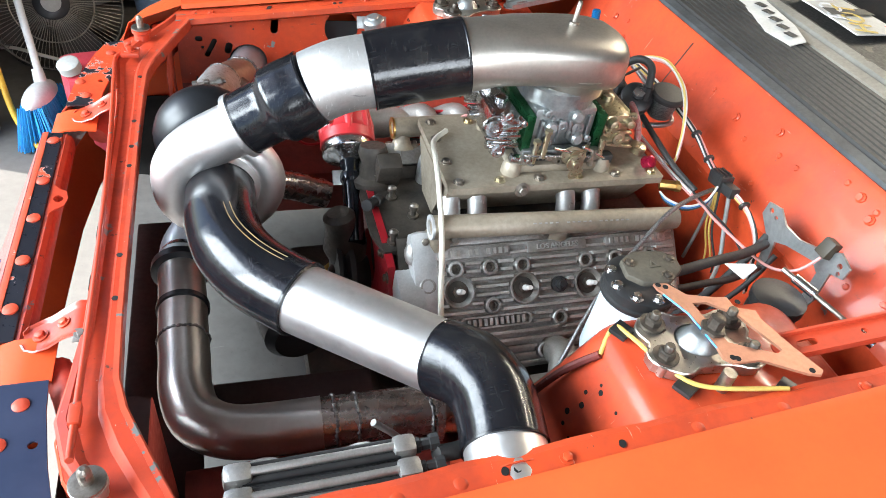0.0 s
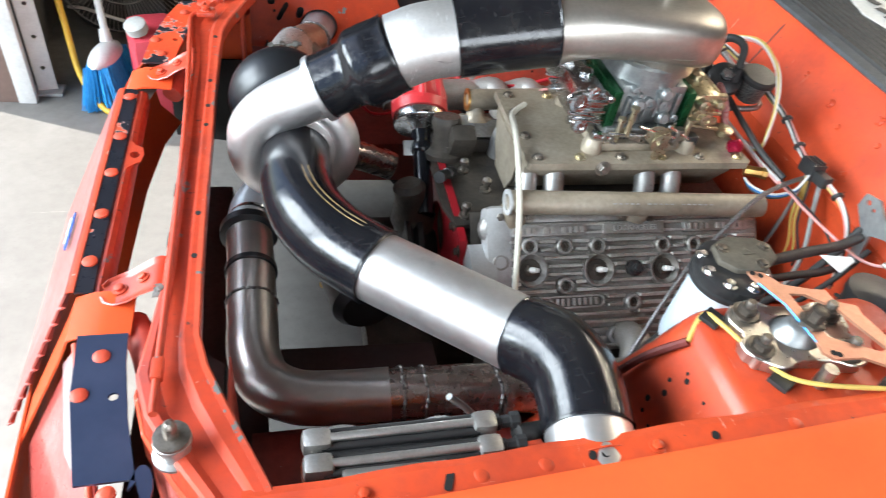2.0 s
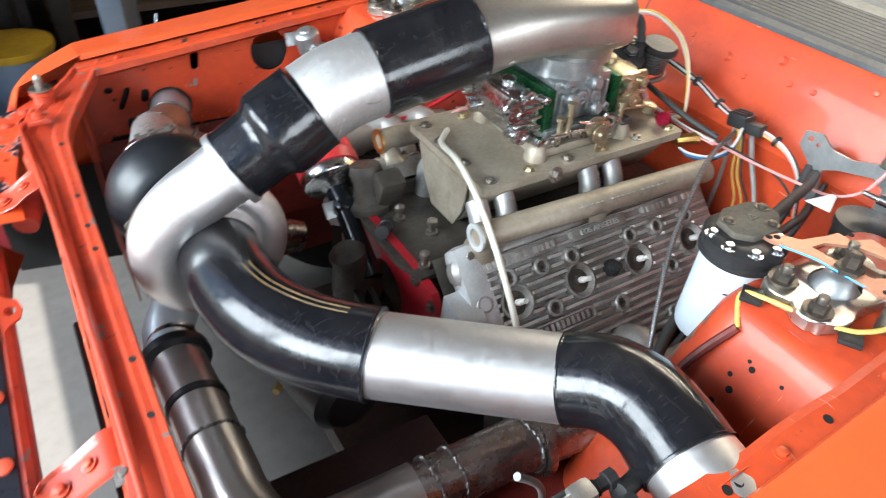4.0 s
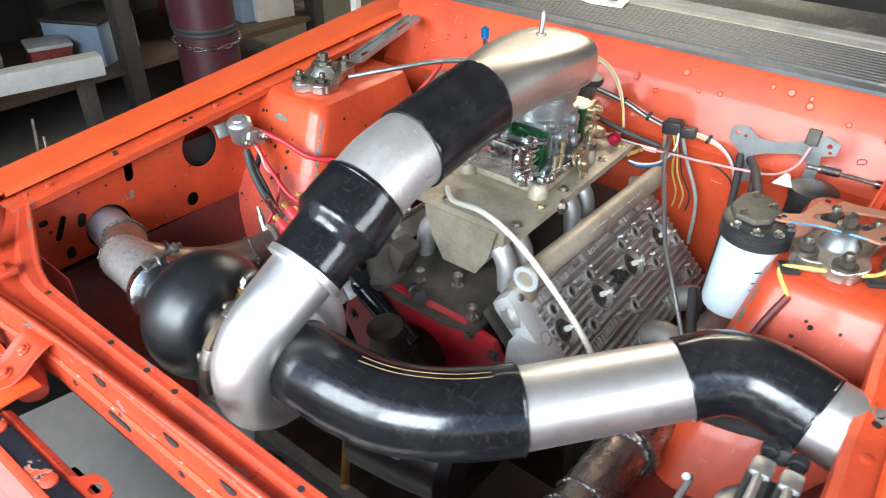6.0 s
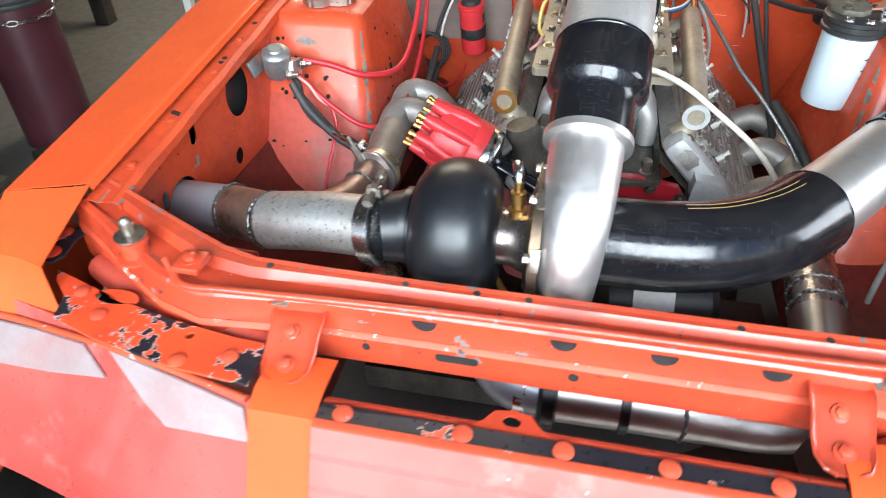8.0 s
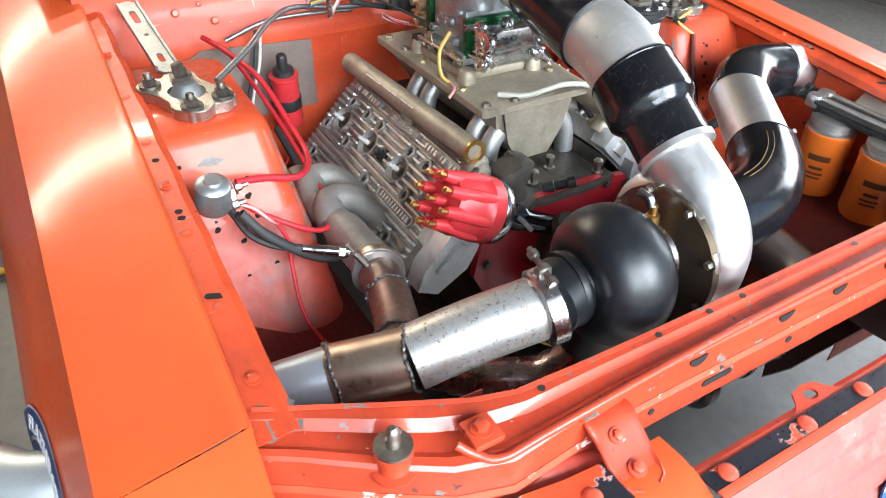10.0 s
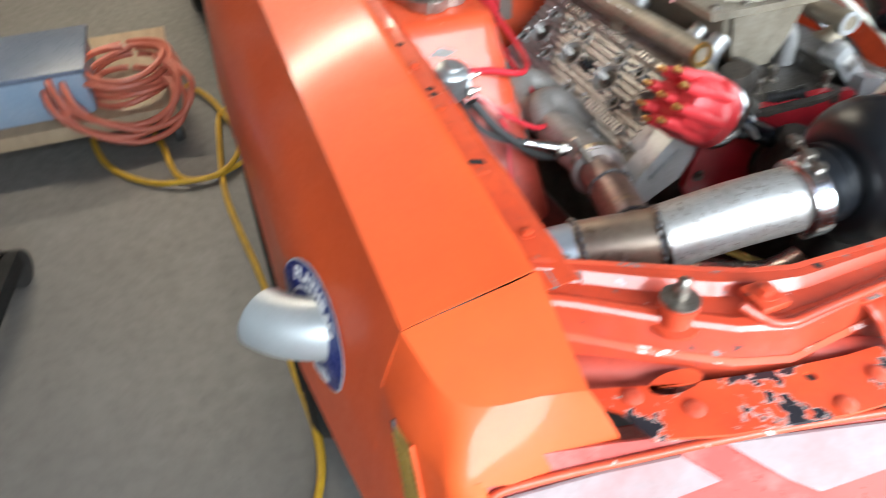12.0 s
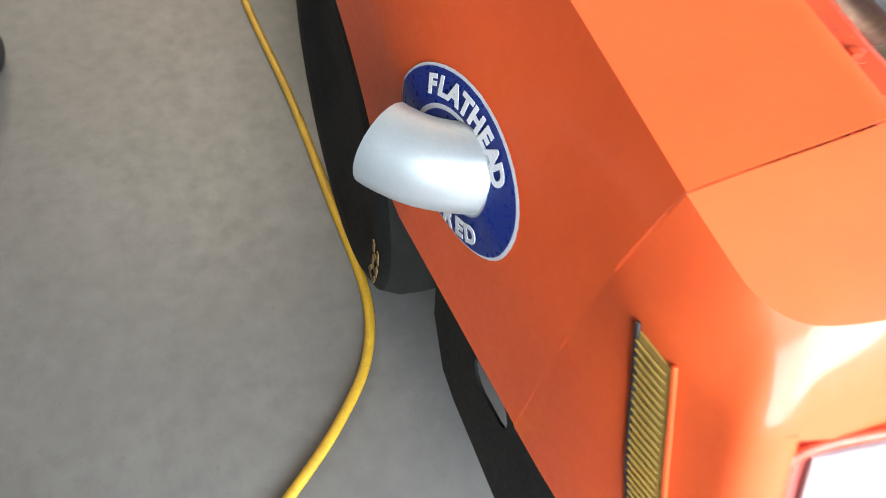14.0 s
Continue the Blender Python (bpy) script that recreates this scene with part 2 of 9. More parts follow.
BLKRUB = surf("black_rubber", (0.022, 0.022, 0.022), (0.032, 0.031, 0.03), 0.55, 0.7, scale=12, fine=200, bump=0.25,
              chips=(((0.13, 0.125, 0.12), 70, 0.77),))
VENT = surf("sooty_black_vent", (0.022, 0.021, 0.020), (0.034, 0.031, 0.028), 0.4, 0.6, scale=6, fine=140, bump=0.15,
            chips=(((0.10, 0.085, 0.07), 5, 0.62),))
TYRE = surf("tyre_rubber", (0.012, 0.0118, 0.011), (0.020, 0.019, 0.018), 0.7, 0.9, scale=10, fine=160, bump=0.3,
            chips=(((0.14, 0.13, 0.12), 80, 0.76),))
TYRE.node_tree.nodes["Principled BSDF"].inputs["Specular IOR Level"].default_value = 0.2
WHITEPL = surf("white_painted_can", (0.50, 0.58, 0.63), (0.45, 0.52, 0.57), 0.3, 0.42, scale=9, fine=160, bump=0.05, tone=0.05)
CREAM = surf("cream_tube", (0.62, 0.59, 0.50), (0.54, 0.51, 0.43), 0.35, 0.5, scale=20, fine=200, bump=0.05)
ORCAN = surf("orange_filter_can", (0.78, 0.17, 0.02), (0.72, 0.14, 0.018), 0.34, 0.46, scale=12, fine=200, bump=0.05, tone=0.03)
GREEN = surf("green_anodised", (0.010, 0.09, 0.03), (0.012, 0.075, 0.028), 0.25, 0.35, metal=0.7, scale=20, fine=200, bump=0.03)
BLUEAN = surf("blue_anodised", (0.01, 0.19, 0.48), (0.01, 0.15, 0.40), 0.25, 0.35, metal=0.6, scale=20, fine=200, bump=0.03)
REDAN = surf("red_anodised", (0.42, 0.01, 0.05), (0.34, 0.01, 0.04), 0.25, 0.35, metal=0.6, scale=20, fine=200, bump=0.03)
GALV = surf("galvanised_bracket", (0.44, 0.46, 0.46), (0.33, 0.34, 0.34), 0.34, 0.5, metal=0.85, scale=24, fine=200, bump=0.15)
COPPERY = surf("rusty_orange_bracket", (0.50, 0.24, 0.15), (0.42, 0.19, 0.12), 0.36, 0.5, metal=0.5, scale=12, fine=160, bump=0.15)
DECAL = surf("blue_vinyl", (0.010, 0.028, 0.20), (0.010, 0.025, 0.17), 0.25, 0.35, scale=9, fine=160, bump=0.02)
DECALW = surf("white_vinyl", (0.72, 0.72, 0.74), (0.66, 0.66, 0.69), 0.3, 0.4, scale=9, fine=160, bump=0.02)
BADGE = surf("blue_badge", (0.02, 0.10, 0.42), (0.02, 0.08, 0.34), 0.2, 0.3, scale=9, fine=160, bump=0.02, coat=0.5)
AMBER = surf("amber_lens", (0.36, 0.22, 0.05), (0.28, 0.18, 0.05), 0.15, 0.3, scale=12, fine=200, bump=0.1, coat=0.5)
# opaque pale pane: the sky's reflection is put into its colour
LENS = surf("lamp_window_pale_reflection", (0.28, 0.22, 0.22), (0.34, 0.27, 0.27), 0.12, 0.22, scale=6, fine=120, bump=0.02, coat=0.6,
            chips=(((0.32, 0.12, 0.11), 5, 0.50, 0.3),))
CONCRETE = surf("trowelled_concrete", (0.160, 0.152, 0.140), (0.122, 0.115, 0.105), 0.42, 0.62, scale=1.3, fine=26, bump=0.14, dist=0.002,
                chips=(((0.122, 0.114, 0.106), 2.2, 0.5, 0.4), ((0.178, 0.170, 0.158), 7.0, 0.52, 0.35), ((0.08, 0.074, 0.068), 34, 0.735), ((0.33, 0.315, 0.295), 60, 0.745), ((0.10, 0.094, 0.087), 130, 0.60, 0.12)), tone=0.15, lo=0.25, hi=0.75,
                scratches=(((0.24, 0.23, 0.21), (3, 30, 30), (0, 0, 0.5), 0.72),))
WALLM = surf("grey_garage_wall", (0.10, 0.095, 0.09), (0.07, 0.066, 0.06), 0.75, 0.9, scale=1.5, fine=60, bump=0.2)
CEILM = surf("dingy_ceiling_board", (0.28, 0.275, 0.265), (0.23, 0.225, 0.215), 0.8, 0.9, scale=1.5, fine=60, bump=0.15)
WOOD = surf("scuffed_plywood", (0.34, 0.25, 0.16), (0.27, 0.19, 0.12), 0.55, 0.75, scale=5, fine=70, bump=0.25, stretch=(1, 6, 1))
DARK_WOOD = surf("dark_board", (0.085, 0.055, 0.034), (0.05, 0.035, 0.024), 0.5, 0.7, scale=4, fine=70, bump=0.25, stretch=(1, 6, 1))
GREYPNT = surf("grey_painted_metal", (0.42, 0.42, 0.40), (0.34, 0.34, 0.32), 0.45, 0.6, scale=8, fine=120, bump=0.15,
               chips=(((0.14, 0.11, 0.09), 18, 0.69),))
WHITEMET = surf("white_painted_metal", (0.66, 0.66, 0.64), (0.56, 0.56, 0.54), 0.4, 0.55, scale=8, fine=120, bump=0.1,
                chips=(((0.20, 0.16, 0.13), 18, 0.71),))
YELLOW = surf("yellow_cord", (0.62, 0.36, 0.02), (0.52, 0.30, 0.02), 0.45, 0.6, scale=20, fine=200, bump=0.1, tone=0.2)
HOSE = surf("salmon_air_hose", (0.50, 0.13, 0.08), (0.42, 0.10, 0.06), 0.42, 0.55, scale=15, fine=150, bump=0.1)
MAROON = surf("maroon_cylinder_paint", (0.075, 0.018, 0.026), (0.055, 0.014, 0.02), 0.32, 0.45, scale=7, fine=120, bump=0.1)
JUNK = surf("dark_shop_clutter", (0.05, 0.042, 0.034), (0.025, 0.022, 0.02), 0.5, 0.75, scale=6, fine=60, bump=0.4)
BLUEBOX = surf("blue_grey_plastic", (0.20, 0.27, 0.36), (0.26, 0.31, 0.38), 0.3, 0.5, scale=6, fine=80, bump=0.1)
BRISTLE = surf("blue_bristles", (0.01, 0.22, 0.55), (0.02, 0.32, 0.68), 0.5, 0.6, scale=30, fine=260, bump=0.5, stretch=(6, 6, 1))
# near-black for uncut holes: the shade inside is put into the colour
HOLE_DARK = surf("painted_hole_dark", (0.003, 0.003, 0.003), (0.005, 0.004, 0.004), 0.9, 0.95, scale=40, fine=200, bump=0.02)
BARE = surf("paint_worn_to_primer", (0.20, 0.19, 0.175), (0.12, 0.085, 0.065), 0.45, 0.6, scale=40, fine=160, bump=0.3, chips=(((0.5, 0.055, 0.02), 45, 0.55),), tone=0.2)
PINK = surf("pink_red_jug", (0.52, 0.05, 0.07), (0.46, 0.04, 0.06), 0.35, 0.5, scale=8, fine=120, bump=0.05)
PAPER = surf("magazine_paper", (0.62, 0.60, 0.56), (0.52, 0.50, 0.46), 0.35, 0.5, scale=12, fine=120, bump=0.05)
WIRE_W = surf("white_wire", (0.62, 0.60, 0.57), (0.54, 0.52, 0.49), 0.4, 0.5, scale=30, fine=200, bump=0.05)
WIRE_R = surf("red_cable", (0.52, 0.018, 0.03), (0.44, 0.014, 0.024), 0.35, 0.5, scale=30, fine=200, bump=0.05)
WIRE_Y = surf("yellow_wire", (0.60, 0.42, 0.10), (0.52, 0.38, 0.10), 0.4, 0.5, scale=30, fine=200, bump=0.05)
WIRE_P = surf("pink_wire", (0.62, 0.28, 0.26), (0.55, 0.24, 0.22), 0.4, 0.5, scale=30, fine=200, bump=0.05)
WIRE_G = surf("grey_hose", (0.30, 0.30, 0.29), (0.22, 0.22, 0.21), 0.4, 0.55, scale=30, fine=200, bump=0.1)
WIRE_B = surf("blue_wire", (0.03, 0.16, 0.36), (0.03, 0.12, 0.30), 0.4, 0.5, scale=30, fine=200, bump=0.05)
BRAID = surf("braided_steel_line", (0.42, 0.42, 0.42), (0.20, 0.20, 0.20), 0.3, 0.5, metal=0.9, scale=500, fine=900, bump=0.5)
STITCH = surf("gold_print", (0.28, 0.165, 0.05), (0.16, 0.10, 0.035), 0.4, 0.5, scale=60, fine=300, bump=0.05)
LABELW = surf("printed_label", (0.66, 0.66, 0.62), (0.58, 0.58, 0.54), 0.4, 0.5, scale=40, fine=200, bump=0.02)
# print and seams; also flat patches that paint the dark of holes
INK = surf("black_print_and_hole_dark", (0.02, 0.02, 0.02), (0.03, 0.03, 0.03), 0.4, 0.5, scale=40, fine=200, bump=0.02)
TUBE_GLOW = glow("fluorescent_tube", (1.0, 0.86, 0.62), 3.0)

# ---------- building tools ----------
LOC = {}


def thing(name, at, label, category, group="", kind=""):
    e = new(name)
    e.empty_display_size = 0.03
    e.location = at
    LOC[e] = Vector(at)
    return tagged(e, label, category, group, kind)


def finish(bm, name, material, at, angle=38):
    bmesh.ops.remove_doubles(bm, verts=bm.verts, dist=1e-5)
    bmesh.ops.recalc_face_normals(bm, faces=bm.faces)
    lim = radians(angle)
    for e in bm.edges:
        e.smooth = len(e.link_faces) == 2 and e.calc_face_angle(0.0) < lim
    for f in bm.faces:
        f.smooth = True
    bm.transform(Matrix.Translation(-Vector(at)))
    me = bpy.data.meshes.new(name)
    bm.to_mesh(me)
    bm.free()
    me.materials.append(material)
    return me


def part(name, bm, material, parent, label="", angle=38):
    ob = new(name, finish(bm, name, material, LOC[parent], angle))
    ob.parent = parent
    LOC[ob] = LOC[parent]
    return tagged(ob, label)


def solo(name, bm, material, at, label, category, group="", kind="", angle=38):
    ob = new(name, finish(bm, name, material, at, angle))
    ob.location = at
    LOC[ob] = Vector(at)
    return tagged(ob, label, category, group, kind)


def frame_of(axis):
    z = Vector(axis).normalized()
    x = z.cross(Vector((0, 0, 1)))
    if x.length < 0.05:
        x = Vector((1, 0, 0))
    x.normalize()
    return Matrix((x, z.cross(x), z)).transposed()


def lathe(bm, base, axis, profile, n=24, caps=True):
    """Rings of (radius, height along the axis)."""
    base, rot = Vector(base), frame_of(axis)
    rings = []
    for r, h in profile:
        rings.append([bm.verts.new(base + rot @ Vector((r * math.cos(2 * math.pi * k / n), r * math.sin(2 * math.pi * k / n), h))) for k in range(n)])
    for a, b in zip(rings, rings[1:]):
        for k in range(n):
            bm.faces.new((a[k], a[(k + 1) % n], b[(k + 1) % n], b[k]))
    if caps:
        bm.faces.new(rings[0][::-1])
        bm.faces.new(rings[-1])
    return bm


def rod(bm, p, q, r, r2=None, n=16):
    p, q = Vector(p), Vector(q)
    return lathe(bm, p, q - p, [(r, 0), (r if r2 is None else r2, (q - p).length)], n)


def box(bm, c, s, rot=None, bevel=0.0):
    made = bmesh.ops.create_cube(bm, size=1.0)["verts"]
    m = Matrix.Translation(c) @ (rot.to_4x4() if rot else Matrix.Identity(4)) @ Matrix.Diagonal((*s, 1))
    bmesh.ops.transform(bm, matrix=m, verts=made)
    if bevel:
        edges = list({e for v in made for e in v.link_edges})
        bmesh.ops.bevel(bm, geom=edges, offset=bevel, segments=2, profile=0.6, affect="EDGES")
    return bm


def curve(pts, steps=8, closed=False):
    """A smooth line through the points."""
    p = [Vector(v) for v in pts]
    n, out = len(p), []
    for i in range(n if closed else n - 1):
        if closed:
            a, b, c, d = p[i - 1], p[i], p[(i + 1) % n], p[(i + 2) % n]
        else:
            a, b, c, d = p[max(i - 1, 0)], p[i], p[i + 1], p[min(i + 2, n - 1)]
        for k in range(steps):
            t = k / steps
            out.append(0.5 * (2 * b + (c - a) * t + (2 * a - 5 * b + 4 * c - d) * t * t + (3 * b - a - 3 * c + d) * t ** 3))
    if not closed:
        out.append(p[-1])
    return out


def sweep(bm, pts, r, n=16, caps=True, squash=None):
    """A tube along the points. r: one radius or one for each point. squash: factors across and along up, for each point."""
    p = [Vector(v) for v in pts]
    rs = [r] * len(p) if isinstance(r, (int, float)) else r
    tang = [(p[min(i + 1, len(p) - 1)] - p[max(i - 1, 0)]).normalized() for i in range(len(p))]
    side = tang[0].cross(Vector((0, 0, 1)))
    if side.length < 0.1:
        side = tang[0].cross(Vector((0, 1, 0)))
    side.normalize()
    rings = []
    for i, (c, t) in enumerate(zip(p, tang)):
        side = (side - t * side.dot(t)).normalized()
        up = t.cross(side)
        sx, sy = squash[i] if squash else (1, 1)
        rings.append([bm.verts.new(c + rs[i] * (sx * math.cos(2 * math.pi * k / n) * side + sy * math.sin(2 * math.pi * k / n) * up)) for k in range(n)])
    for a, b in zip(rings, rings[1:]):
        for k in range(n):
            bm.faces.new((a[k], a[(k + 1) % n], b[(k + 1) % n], b[k]))
    if caps:
        bm.faces.new(rings[0][::-1])
        bm.faces.new(rings[-1])
    return bm


def loft(bm, rows, thick=0.0, closed=False):
    grid = [[bm.verts.new(v) for v in row] for row in rows]
    faces = []
    for a, b in zip(grid, grid[1:]):
        m = len(a)
        for k in range(m if closed else m - 1):
            try:
                faces.append(bm.faces.new((a[k], a[(k + 1) % m], b[(k + 1) % m], b[k])))
            except ValueError:
                pass
    if thick:
        bmesh.ops.recalc_face_normals(bm, faces=faces)
        bmesh.ops.solidify(bm, geom=faces, thickness=thick)
    return bm


def ring2(cx, cy, rx, ry=None, n=20, start=0.0, end=2 * math.pi):
    ry = rx if ry is None else ry
    full = abs(end - start - 2 * math.pi) < 1e-6
    m = n if full else n - 1
    return [(cx + rx * math.cos(start + (end - start) * k / m), cy + ry * math.sin(start + (end - start) * k / m)) for k in range(n)]


def slot2(cx, cy, length, width, turn=0.0, n=6):
    """A rounded slot in the plane."""
    out, h, r = [], (length - width) / 2, width / 2
    for s, a0 in ((1, -90), (-1, 90)):
        for k in range(n + 1):
            a = radians(a0 + 180 * k / n)
            out.append((s * h + r * math.cos(a), r * math.sin(a)))
    c, s = math.cos(radians(turn)), math.sin(radians(turn))
    return [(cx + x * c - y * s, cy + x * s + y * c) for x, y in out]


def plate(bm, outline, holes, thick, m):
    """A flat plate with holes in its own xy plane, laid out by the matrix m."""
    loops = []
    for loop in (outline, *holes):
        vs = [bm.verts.new((x, y, 0)) for x, y in loop]
        loops.append([bm.edges.new((a, b)) for a, b in zip(vs, vs[1:] + vs[:1])])
    edges = [e for loop in loops for e in loop]
    filled = bmesh.ops.triangle_fill(bm, edges=edges, use_beauty=True, use_dissolve=False, normal=(0, 0, 1))
    faces = [g for g in filled["geom"] if isinstance(g, bmesh.types.BMFace)]
    ext = bmesh.ops.extrude_face_region(bm, geom=faces)
    top = [g for g in ext["geom"] if isinstance(g, bmesh.types.BMVert)]
    bmesh.ops.translate(bm, vec=(0, 0, thick), verts=top)
    verts = list({v for f in faces for v in f.verts} | set(top))
    bmesh.ops.transform(bm, matrix=m, verts=verts)
    return bm


def xz(y):
    """Plate plane: x stays x, y becomes z, at that y."""
    return Matrix(((1, 0, 0, 0), (0, 0, -1, y), (0, 1, 0, 0), (0, 0, 0, 1)))


def yz(x):
    """Plate plane: x becomes y, y becomes z, at that x."""
    return Matrix(((0, 0, 1, x), (1, 0, 0, 0), (0, 1, 0, 0), (0, 0, 0, 1)))


def hexbolt(bm, p, axis, r=0.008, h=0.007, washer=True):
    p, a = Vector(p), Vector(axis).normalized()
    if washer:
        lathe(bm, p, a, [(r * 1.55, 0), (r * 1.55, h * 0.25)], 14)
    lathe(bm, p, a, [(r, h * 0.2), (r, h), (r * 0.8, h * 1.15)], 6)
    return bm


def letters(body, size, thick=0.001, bold=0.0):
    """The built-in font's letters as a mesh in the xy plane, centred."""
    cu = bpy.data.curves.new("letters", "FONT")
    cu.body, cu.size, cu.extrude, cu.align_x, cu.align_y, cu.offset = body, size, thick, "CENTER", "CENTER", bold
    ob = bpy.data.objects.new("letters", cu)
    scene.collection.objects.link(ob)
    dg = bpy.context.evaluated_depsgraph_get()
    me = bpy.data.meshes.new_from_object(ob.evaluated_get(dg))
    bm = bmesh.new()
    bm.from_mesh(me)
    bpy.data.objects.remove(ob)
    bpy.data.curves.remove(cu)
    bpy.data.meshes.remove(me)
    return bm


def join(bm, other, m):
    other.transform(m)
    me = bpy.data.meshes.new("tmp")
    other.to_mesh(me)
    other.free()
    bm.from_mesh(me)
    bpy.data.meshes.remove(me)
    return bm


def B():
    return bmesh.new()


def wire(name, pts, r, material, label, category="wire", n=8, steps=6):
    return solo(name, sweep(B(), curve(pts, steps), r, n), material, pts[0], label, category)

# ---------- the garage ----------
def setting(name, bm, material, label):
    return solo(name, bm, material, (0, 0, 0), label, "", kind="structure")


ground = B()
loft(ground, [[(x, y, 0) for y in (-40, -8, -3, 0, 3, 8, 40)] for x in (-40, -8, -3, 0, 3, 8, 40)])
setting("floor", ground, CONCRETE, "grey trowelled concrete floor with stains and pits")
setting("wall_right", box(B(), (2.4, 3.68, 1.45), (6.55, 0.15, 2.9)), WALLM, "plain grey garage side wall")
# unseen wall; its opening is made up to suit the side fill lamp
left_wall = B()
plate(left_wall, [(-0.88, 0), (5.6, 0), (5.6, 2.9), (-0.88, 2.9)], [[(-0.65, 1.05), (1.9, 1.05), (1.9, 2.45), (-0.65, 2.45)]], 0.15, xz(-4.0))
setting("wall_left", left_wall, WALLM, "plain grey garage side wall with an opening added for the fill lamp")
setting("wall_back", box(B(), (5.6, -0.2, 1.45), (0.15, 7.6, 2.9)), WALLM, "plain grey garage back wall")
front = B()
plate(front, [(-4.0, 0), (-2.4, 0), (-2.4, 2.45), (1.40, 2.45), (1.40, 0), (3.6, 0), (3.6, 2.9), (-4.0, 2.9)], [], 0.145, yz(-0.885))
setting("wall_front", front, WALLM, "dark front wall round the open garage door")
setting("ceiling", box(B(), (2.35, -0.2, 2.95), (6.7, 7.9, 0.1)), CEILM, "white boarded garage ceiling")
jamb = thing("door_jamb", (-0.79, 1.39, 0.0), "white trimmed garage door jamb with a brown reveal", "jamb")
part("trim_board", box(B(), (-0.713, 1.392, 1.075), (0.058, 0.03, 2.15), bevel=0.003), WHITEMET, jamb)
part("reveal_panel", box(B(), (-0.815, 1.391, 1.075), (0.144, 0.012, 2.15), bevel=0.002), surf("brown_reveal_board", (0.20, 0.135, 0.11), (0.165, 0.11, 0.09), 0.5, 0.65, scale=4, fine=60, bump=0.1), jamb)
part("outer_trim", box(B(), (-0.902, 1.392, 1.075), (0.028, 0.035, 2.15), bevel=0.003), BLUEBOX, jamb)


def tube_light(at):
    t = thing("ceiling_light", at, "long fluorescent ceiling light with a warm tube", "light", "ceiling lights")
    x, y, z = at
    part("housing", box(B(), (x, y, z - 0.02), (0.12, 2.0, 0.04), bevel=0.006), WHITEMET, t)
    for dx in (-0.03, 0.03):
        part("tube", rod(B(), (x + dx, y - 0.97, z - 0.055), (x + dx, y + 0.97, z - 0.055), 0.013, n=10), TUBE_GLOW, t)


tube_light((3.3, 1.1, 2.9))
tube_light((4.9, 1.1, 2.9))

# ---------- the car's body ----------
car = thing("car_body", (0.8, 0, 0), "orange coupe body without its bonnet, paint worn in the bay", "car")


def top_z(x):
    """Height of the fender's inner edge."""
    return 0.818 + 0.1 * min(x, 1.35)


def sill(x):
    """Lower edge of the fender's side, with the wheel arch."""
    u = (x - 0.80) / 0.41
    return 0.475 + 0.02 * x if abs(u) >= 1 else max(0.475 + 0.02 * x, 0.30 + 0.30 * math.sqrt(1 - u * u))


def swell(x):
    """The flank stands out towards the wheel arch."""
    return 0.03 * min(1.0, max(0.0, (x - 0.12) / 0.28))


def widen(bm):
    """Carries the flank and the nose's outer corner out to the car's full width."""
    for v in bm.verts:
        f = min(1.0, max(0.0, (abs(v.co.y) - 0.69) / 0.09))
        v.co.y += math.copysign(0.024 * f * f * (3 - 2 * f), v.co.y)
    return bm


def fender(s):
    rows = []
    for i in range(43):
        x = 0.118 + 1.27 * i / 42
        zt, zb = top_z(x), sill(x)
        in_y = 0.672 - 0.016 * min(1, x)
        row = [(x, s * (in_y - 0.004), zt - 0.010), (x, s * in_y, zt - 0.001), (x, s * (in_y + 0.006), zt), (x, s * (in_y + 0.014), zt - 0.0021), (x, s * 0.71, zt - 0.0083), (x, s * 0.75, zt - 0.0187),
               (x, s * 0.778, zt - 0.0260), (x, s * 0.790, zt - 0.0291), (x, s * 0.803, zt - 0.062), (x, s * (0.815 + 0.36 * swell(x)), zt - 0.096),
               (x, s * (0.823 + 0.9 * swell(x)), zt - 0.15)]
        for k in range(7):
            f = k / 6
            row.append((x, s * (0.834 + 1.15 * swell(x) + 0.016 * f), (zt - 0.2) * (1 - f) + zb * f))
        row.append((x, s * (0.829 + 1.15 * swell(x)), zb - 0.004))
        rows.append(row)
    return loft(B(), rows, 0.0012)


for s in (1, -1):
    part("fender", widen(fender(s)), ORANGE, car, "smooth glossy orange front fender")
    door = B()
    loft(door, [[(x, s * 0.80, 0.90), (x, s * 0.83, 0.83), (x, s * 0.853, 0.72), (x, s * 0.855, 0.5), (x, s * 0.84, 0.25)] for x in (1.395, 1.8, 2.3, 2.6)], 0.003)
    part("door", widen(door), ORANGE, car, "orange front door skin")
    rocker = box(B(), (1.9, s * 0.80, 0.2), (1.5, 0.06, 0.12), bevel=0.01)
    part("rocker_panel", widen(rocker), BLKPLAST, car)


def slope_x(z, x0=-0.045):
    return x0 - 0.5 * (0.745 - z)


